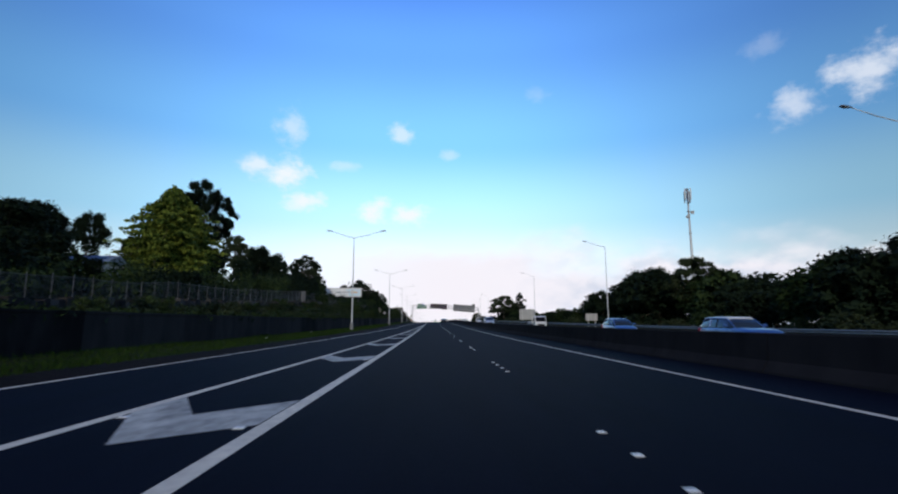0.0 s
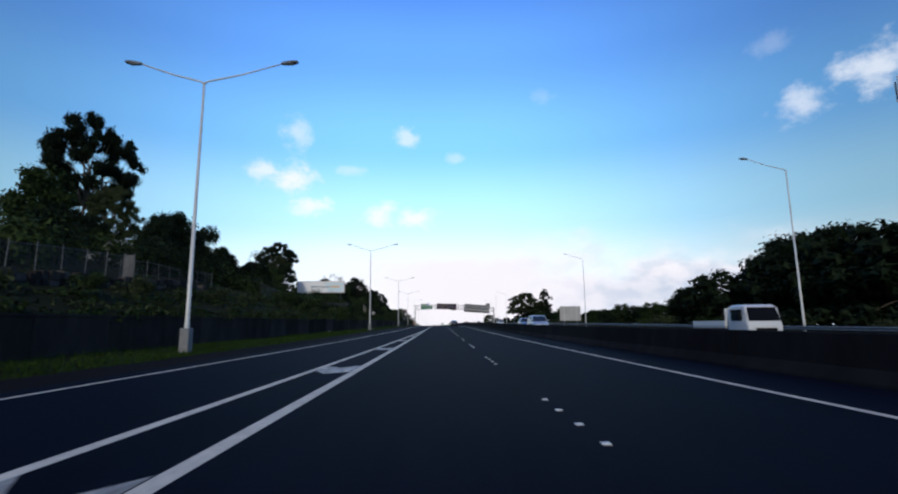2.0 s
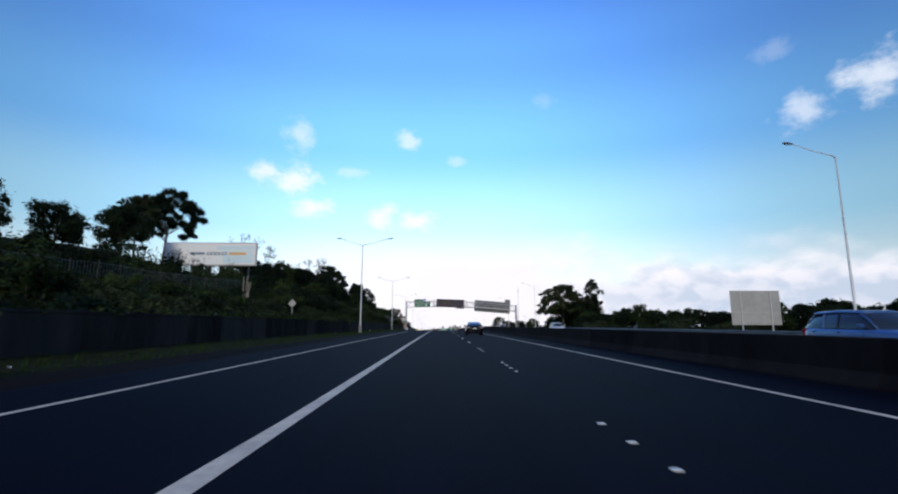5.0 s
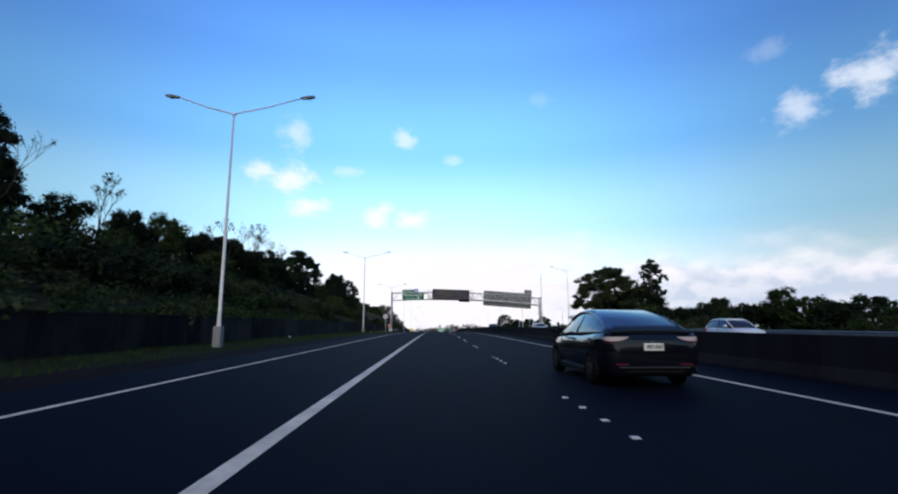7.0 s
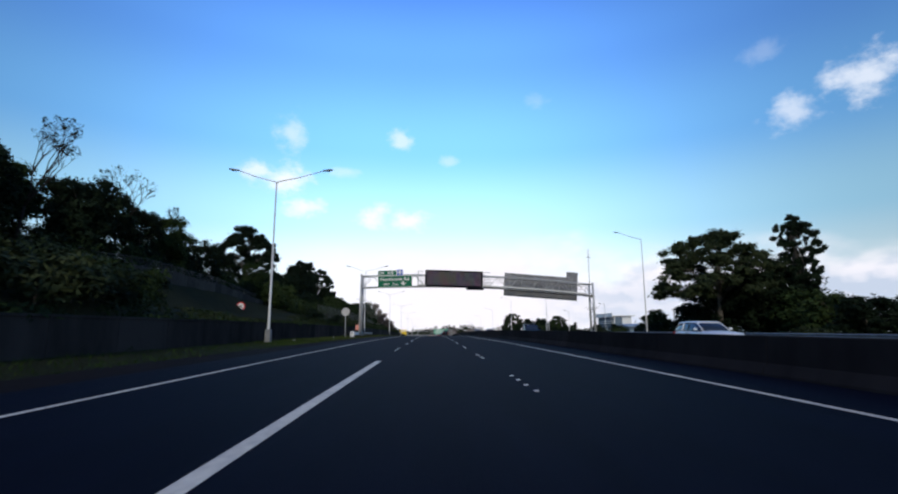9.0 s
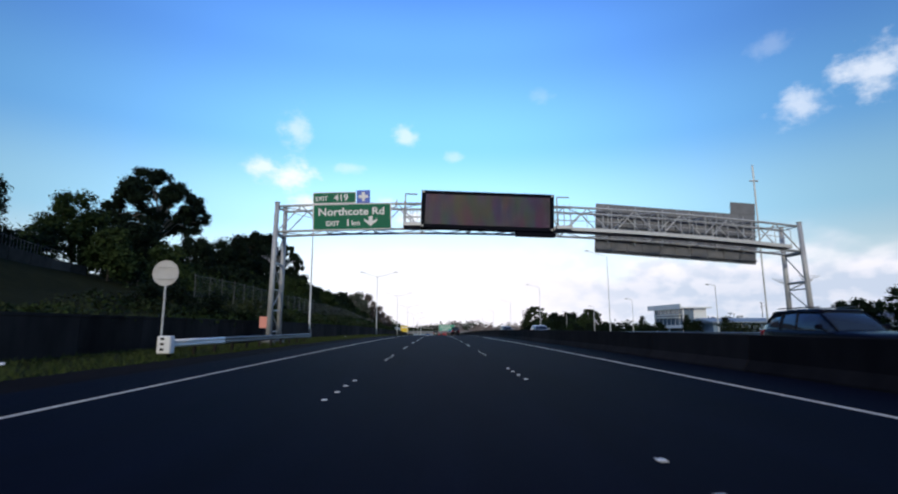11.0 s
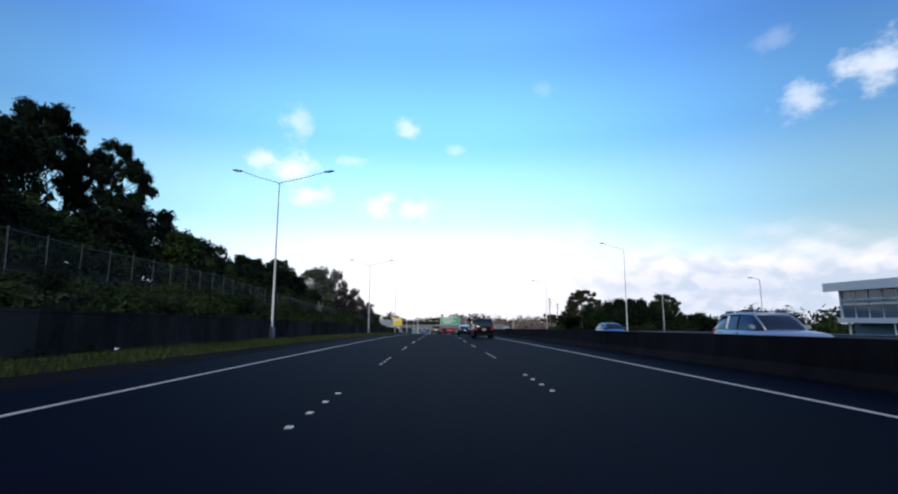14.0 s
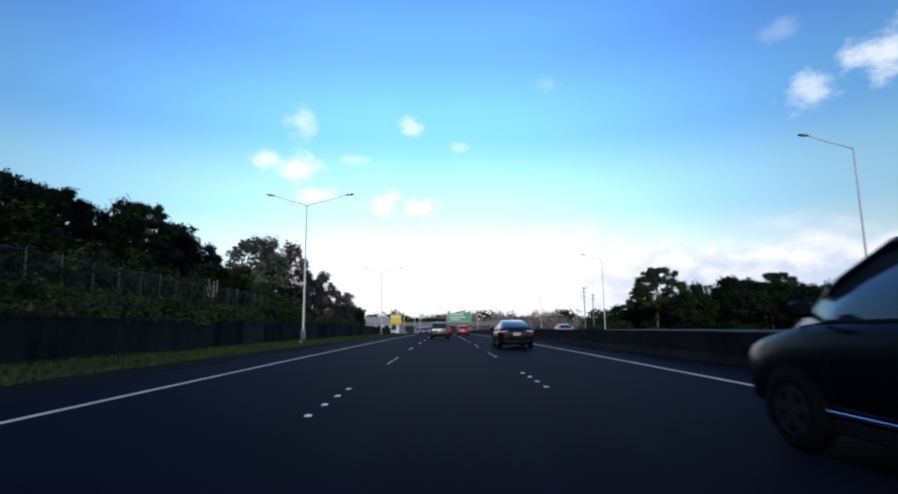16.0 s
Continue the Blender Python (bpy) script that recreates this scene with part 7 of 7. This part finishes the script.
def build_truck():
    x, y = 15.1, 72.4
    ob = thing("flatbed_truck", pose(x, y, road_z(y) + 0.004, 0, 0, 180), "white light truck with a pale flat deck in the opposite lanes", "truck", "vehicles on the motorway")
    ob.scale = (0.84, 0.84, 0.84)
    cab = [[(w, yy, zl), (w, yy, zm), (w * 0.93, yy, zt - 0.08), (w * 0.8, yy, zt), (-w * 0.8, yy, zt), (-w * 0.93, yy, zt - 0.08), (-w, yy, zm), (-w, yy, zl)] for yy, w, zl, zm, zt in ((1.9, 0.97, 0.6, 1.3, 2.2), (2.1, 0.98, 0.6, 1.3, 2.26), (3.2, 0.98, 0.6, 1.3, 2.26), (3.45, 0.97, 0.55, 1.3, 2.16), (3.62, 0.96, 0.5, 1.25, 1.62), (3.72, 0.94, 0.48, 1.1, 1.30), (3.76, 0.88, 0.5, 0.9, 1.1))]
    part("cab", loft(bmesh.new(), cab), "skin_white", ob, smooth=False)
    part("windscreen", loft(bmesh.new(), [[(0.80, 3.478, 2.10), (-0.80, 3.478, 2.10)], [(0.86, 3.665, 1.52), (-0.86, 3.665, 1.52)], [(0.86, 3.715, 1.36), (-0.86, 3.715, 1.36)]], False), "screenframe", ob, "dark windscreen")
    part("grille", box(bmesh.new(), -0.6, 0.6, 3.74, 3.79, 0.72, 0.98, 0.015), "blacktrim", ob)
    for s in (-1, 1):
        part("side_window", box(bmesh.new(), s * 0.965 - 0.02, s * 0.965 + 0.02, 2.25, 3.25, 1.38, 2.0), "glass", ob)
        part("headlamp", box(bmesh.new(), s * 0.7 - 0.15, s * 0.74 + 0.12, 3.72, 3.80, 0.74, 0.96, 0.02), "headlamp", ob)
        part("mirror", box(bmesh.new(), s * 1.15 - 0.06, s * 1.15 + 0.06, 3.3, 3.4, 1.5, 1.85, 0.02), "blacktrim", ob)
        for yy in (-0.9, 2.75):
            wheel(ob, s * 0.85, yy, 0.4, s)
    part("deck", box(bmesh.new(), -1.05, 1.05, -2.0, 1.75, 0.95, 1.1, 0.02), "signback", ob)
    for s in (-1, 1):
        part("side_board", box(bmesh.new(), s * 1.03 - 0.02, s * 1.03 + 0.02, -1.95, 1.7, 1.11, 1.4), "white", ob)
    part("headboard", box(bmesh.new(), -1.0, 1.0, 1.66, 1.74, 1.11, 2.1), "white", ob)
    part("chassis", box(bmesh.new(), -0.45, 0.45, -1.9, 3.6, 0.5, 0.94), "blacktrim", ob)
    part("bumper", box(bmesh.new(), -0.95, 0.95, 3.68, 3.84, 0.40, 0.60, 0.03), "white", ob)


build_truck()


# Buildings
def window_of(parent, x0, x1, y0, y1, z0, z1, out, mull=1):
    """A window in a wall plane; out is the outward axis and sign, such as (-1, 0) or (0, -1)."""
    ox, oy = out
    w = part("window", box(bmesh.new(), x0 + min(ox, 0) * 0.05, x1 + max(ox, 0) * 0.05, y0 + min(oy, 0) * 0.05, y1 + max(oy, 0) * 0.05, z0, z1), "roof", parent)
    for k in range(mull):
        if ox:
            a, b = y0 + (y1 - y0) * k / mull + 0.05, y0 + (y1 - y0) * (k + 1) / mull - 0.05
            xx = (x0 - 0.06, x0 - 0.051) if ox < 0 else (x1 + 0.051, x1 + 0.06)
            part("pane", box(bmesh.new(), *xx, a, b, z0 + 0.06, z1 - 0.06), "glass", w)
        else:
            a, b = x0 + (x1 - x0) * k / mull + 0.05, x0 + (x1 - x0) * (k + 1) / mull - 0.05
            part("pane", box(bmesh.new(), a, b, y0 - 0.06, y0 - 0.051, z0 + 0.06, z1 - 0.06), "glass", w)


def build_office():
    x0, x1, y0, y1 = 66.0, 72.3, 390.0, 408.0
    z = road_z(398) - 1.2
    s = thing("office_building", pose(0, 0, z), "white two-storey office building with wide glazing and a flat roof", "building")
    part("lower_wall", box(bmesh.new(), x0 + 2.2, x1, y0 + 2.0, y1, -0.5, 3.1), "bluegrey", s)
    part("floor_slab", box(bmesh.new(), x0 - 0.6, x1, y0 - 0.7, y1, 3.102, 3.9), "white", s)
    part("upper_wall", box(bmesh.new(), x0 + 2.9, x1, y0, y1, 3.902, 8.4), "white", s)
    part("back_wall", box(bmesh.new(), x0, x0 + 2.898, y1 - 0.3, y1, 3.902, 8.4), "white", s)
    glazing = part("glazing", box(bmesh.new(), x0 + 0.25, x0 + 2.88, y0 + 0.25, y1 - 0.32, 3.903, 8.398), "skyglass", s, "tall glazing with blue-grey sky reflection in its colour")
    for k in range(8):
        yy = y0 + 0.1 + k * (y1 - y0 - 0.5) / 7
        part("glazing_bar", box(bmesh.new(), x0 + 0.14, x0 + 0.24, yy, yy + 0.12, 3.904, 8.39), "white", glazing)
    for zz in (5.9, 6.6):
        part("sun_shade", box(bmesh.new(), x0 - 0.5, x0 + 0.13, y0 + 1.6, y1 - 1.0, zz, zz + 0.28), "white", s)
    part("corner_post", box(bmesh.new(), x0 - 0.2, x0 + 0.1, y0 - 0.2, y0 + 0.1, 3.902, 8.4), "white", s)
    part("fascia", box(bmesh.new(), x0 - 1.2, x0 - 0.9, y0 - 0.9, y1 + 1.8, 8.2, 9.6), "white", s)
    part("roof", box(bmesh.new(), x0 - 0.898, x1 + 1.1, y0 - 0.9, y1 + 1.0, 8.402, 8.75), "white", s)
    for k in range(3):
        part("column", bars([((x0 - 0.1, y0 + 0.2 + 8 * k, -0.5), (x0 - 0.1, y0 + 0.2 + 8 * k, 3.1))], 0.16, 10), "white", s)


def build_shed():
    x0, x1, y0, y1 = 64.5, 130.0, 373.0, 385.0
    z = road_z(378) - 1.2
    s = thing("low_building", pose(0, 0, z), "long low blue-grey building with a shallow grey roof", "building")
    part("wall", box(bmesh.new(), x0, x1, y0, y1, -0.6, 4.0), "bluegrey", s)
    bm = bmesh.new()
    loft(bm, [[(x, y0 - 0.9, 4.02), (x, y0 - 0.9, 4.3), (x, (y0 + y1) / 2, 5.2), (x, y1 + 0.6, 4.3), (x, y1 + 0.6, 4.02)] for x in (x0 - 0.6, x1 + 0.6)])
    part("roof", bm, "roof", s)
    part("upper_roof", loft(bmesh.new(), [[(x, y0 + 1.5, 4.6), (x, y0 + 1.5, 5.3), (x, (y0 + y1) / 2, 6.6), (x, y1 - 1.5, 5.3), (x, y1 - 1.5, 4.6)] for x in (x0 + 24.0, x1 - 1)]), "darkroof", s, "dark raised roof section")
    part("fascia", box(bmesh.new(), x0 - 0.6, x1 + 0.6, y0 - 1.02, y0 - 0.901, 4.0, 4.32), "roof", s)
    part("wall_post", box(bmesh.new(), x0 + 6.0, x0 + 6.35, y0 - 0.9, y0 - 0.6, -0.6, 4.0), "white", s)
    for k in range(11):
        a = x0 + 7.4 + k * 5.4
        for q in (0, 1.35, 2.7):
            window_of(s, a + q, a + q + 0.62, y0, y0 + 0.02, 0.9, 3.2, (0, -1), 1)
    window_of(s, x0 + 1.4, x0 + 4.6, y0, y0 + 0.02, 1.0, 2.6, (0, -1), 3)


# office glass: the reflected sky is painted in as a blue-grey base
M["skyglass"] = material("sky_tinted_glazing", (0.085, 0.13, 0.18), 0.1, spec=0.8, vary=(0.12, 0.17, 0.23), scale=0.6)
M["darkroof"] = material("dark_roof_sheet", (0.05, 0.06, 0.08), 0.6, vary=(0.08, 0.09, 0.11), scale=1.0)


def build_house():
    x0, x1, y0, y1 = -45.5, -40.4, 62.0, 67.0
    z = road_z(64) + 5.3
    s = thing("house", pose(0, 0, z), "small white house with a grey pitched roof among the trees", "house")
    part("wall", box(bmesh.new(), x0, x1, y0, y1, -1.5, 3.0), "stucco", s)
    ym = (y0 + y1) / 2
    part("roof", loft(bmesh.new(), [[(x, y0 - 0.5, 3.002), (x, ym, 4.3), (x, y1 + 0.5, 3.002)] for x in (x0 - 0.4, x1 + 0.4)]), "roof", s)
    window_of(s, x0 + 0.8, x0 + 2.2, y0, y0 + 0.02, 0.9, 2.2, (0, -1), 2)
    window_of(s, x0 + 3.3, x0 + 4.8, y0, y0 + 0.02, 0.9, 2.2, (0, -1), 2)


def build_tank():
    x, y, r = -88.0, 183.0, 7.5
    z = road_z(y) + bank(x, y)
    s = thing("water_tank", pose(x, y, z), "pale grey round water tank with a domed roof on the hill", "water tank")
    top = road_z(y) + 21.2 - z
    bm = bmesh.new()
    tube(bm, [(0, 0, -1), (0, 0, top)], r, 36)
    part("wall", bm, "plinth", s, smooth=True)
    bm = bmesh.new()
    rings = [[(r * 1.02 * math.cos(radians(e)) * math.cos(2 * math.pi * k / 36), r * 1.02 * math.cos(radians(e)) * math.sin(2 * math.pi * k / 36), top + 0.02 + 3.6 * math.sin(radians(e))) for k in range(36)] for e in (0, 14, 28, 42, 56, 70, 84)]
    loft(bm, rings)
    part("dome", bm, "plinth", s, smooth=True)


build_tank()
build_office()
build_shed()
build_house()


M["palegreen"] = material("faded_sign_green", (0.07, 0.36, 0.22), 0.6, vary=(0.10, 0.42, 0.27), scale=0.6)


# Far ahead: pavilion, yellow board, overbridge, second gantry
def build_far():
    y = 640.0
    z = road_z(y)
    s = thing("pavilion", pose(-38.0, y, z + 1.5), "large white building with a low curved roof far ahead", "building")
    part("wall", box(bmesh.new(), -14, 14, 0, 16, -3, 4.2), "stucco", s)
    rings = []
    for k in range(9):
        a = math.pi * k / 8
        rings.append((14.6 * -math.cos(a), 4.2 + 3.6 * math.sin(a) ** 0.8))
    bm = bmesh.new()
    loft(bm, [[(px, yy, pz) for px, pz in rings] for yy in (-1.0, 17.0)])
    part("roof", bm, "roof", s)
    for k in range(7):
        part("window", box(bmesh.new(), -13 + k * 3.8, -10.4 + k * 3.8, -0.04, -0.002, 0.8, 3.4), "glass", s)
    y = 615.0
    s = thing("yellow_board", pose(-23.4, y, road_z(y)), "yellow advertising board on posts far ahead", "billboard")
    part("board", box(bmesh.new(), -2.6, 2.6, 0, 0.3, 5.0, 9.4, 0.03), "yellow", s)
    part("board_stripe", box(bmesh.new(), -2.0, 2.0, -0.02, -0.004, 7.9, 8.6), "white", s)
    for q in (-1.7, 1.7):
        part("post", bars([((q, 0.45, -1), (q, 0.45, 9.0))], 0.16, 8), "darksteel", s)
    y = 700.0
    s = thing("overbridge", pose(0, y, road_z(y)), "pale concrete road bridge crossing the motorway far ahead", "bridge")
    part("deck", box(bmesh.new(), -56, 50, -5, 5, 5.6, 6.8), "plinth", s)
    for yy in (-5.2, 4.95):
        part("parapet", box(bmesh.new(), -56, 50, yy, yy + 0.25, 6.802, 7.8), "plinth", s)
    for q in (-16, 8.3, 29):
        for yy in (-3, 3):
            part("pier", bars([((q, yy, -1), (q, yy, 5.6))], 0.55, 12), "plinth", s)
    for sx in (-1, 1):
        bm = loft(bmesh.new(), [[(sx * 56 if sx < 0 else 50, yy, 5.6), (sx * 30 if sx < 0 else 42, yy, 5.6), (sx * 22 if sx < 0 else 34, yy, -1), (sx * 56 if sx < 0 else 50, yy, -1)] for yy in (-6, 6)])
        part("abutment", bm, "plinth", s)
    y = 604.0
    s = thing("far_gantry", pose(0, y, road_z(y)), "steel gantry with a green direction sign far ahead", "gantry")
    for q in (-11.5, 15.0):
        part("leg", bars([((q, 0, -0.5), (q, 0, 9.2))], 0.22, 8), "galv", s)
    for zz in (7.4, 9.0):
        part("chord", bars([((-11.5, 0, zz), (15.0, 0, zz))], 0.11, 6), "galv", s)
    part("sign_face", box(bmesh.new(), 1.2, 11.8, -0.4, -0.3, 5.6, 9.4, 0.02), "palegreen", s, "green sign face")
    part("sign_border", box(bmesh.new(), 1.05, 11.95, -0.295, -0.25, 5.45, 9.55), "white", s)
    for zz, a, b in ((8.4, 2.0, 8.5), (7.2, 2.0, 9.5), (6.2, 3.0, 7.0)):
        part("text_bar", box(bmesh.new(), a, b, -0.43, -0.41, zz, zz + 0.5), "white", s)
    for k, (x, yy, w, h, m) in enumerate(((-70, 560, 14, 6, "stucco"), (-95, 590, 18, 7, "bluegrey"), (-60, 720, 20, 8, "stucco"), (30, 820, 24, 9, "stucco"), (-15, 860, 26, 8, "bluegrey"), (150, 560, 22, 6, "stucco"), (190, 600, 20, 7, "bluegrey"))):
        s = thing("far_building", pose(x, yy, road_z(yy)), "plain pale commercial building far ahead", "building", "far buildings")
        part("wall", box(bmesh.new(), -w / 2, w / 2, 0, 12, -2, h), m, s)
        part("roof", loft(bmesh.new(), [[(q, -0.5, h + 0.002), (q, 6, h + 1.4), (q, 12.5, h + 0.002)] for q in (-w / 2 - 0.4, w / 2 + 0.4)]), "roof", s)
        for j in range(int(w // 3.2)):
            part("window", box(bmesh.new(), -w / 2 + 0.8 + j * 3.2, -w / 2 + 2.8 + j * 3.2, -0.05, -0.002, h * 0.35, h * 0.7), "glass", s)


build_far()
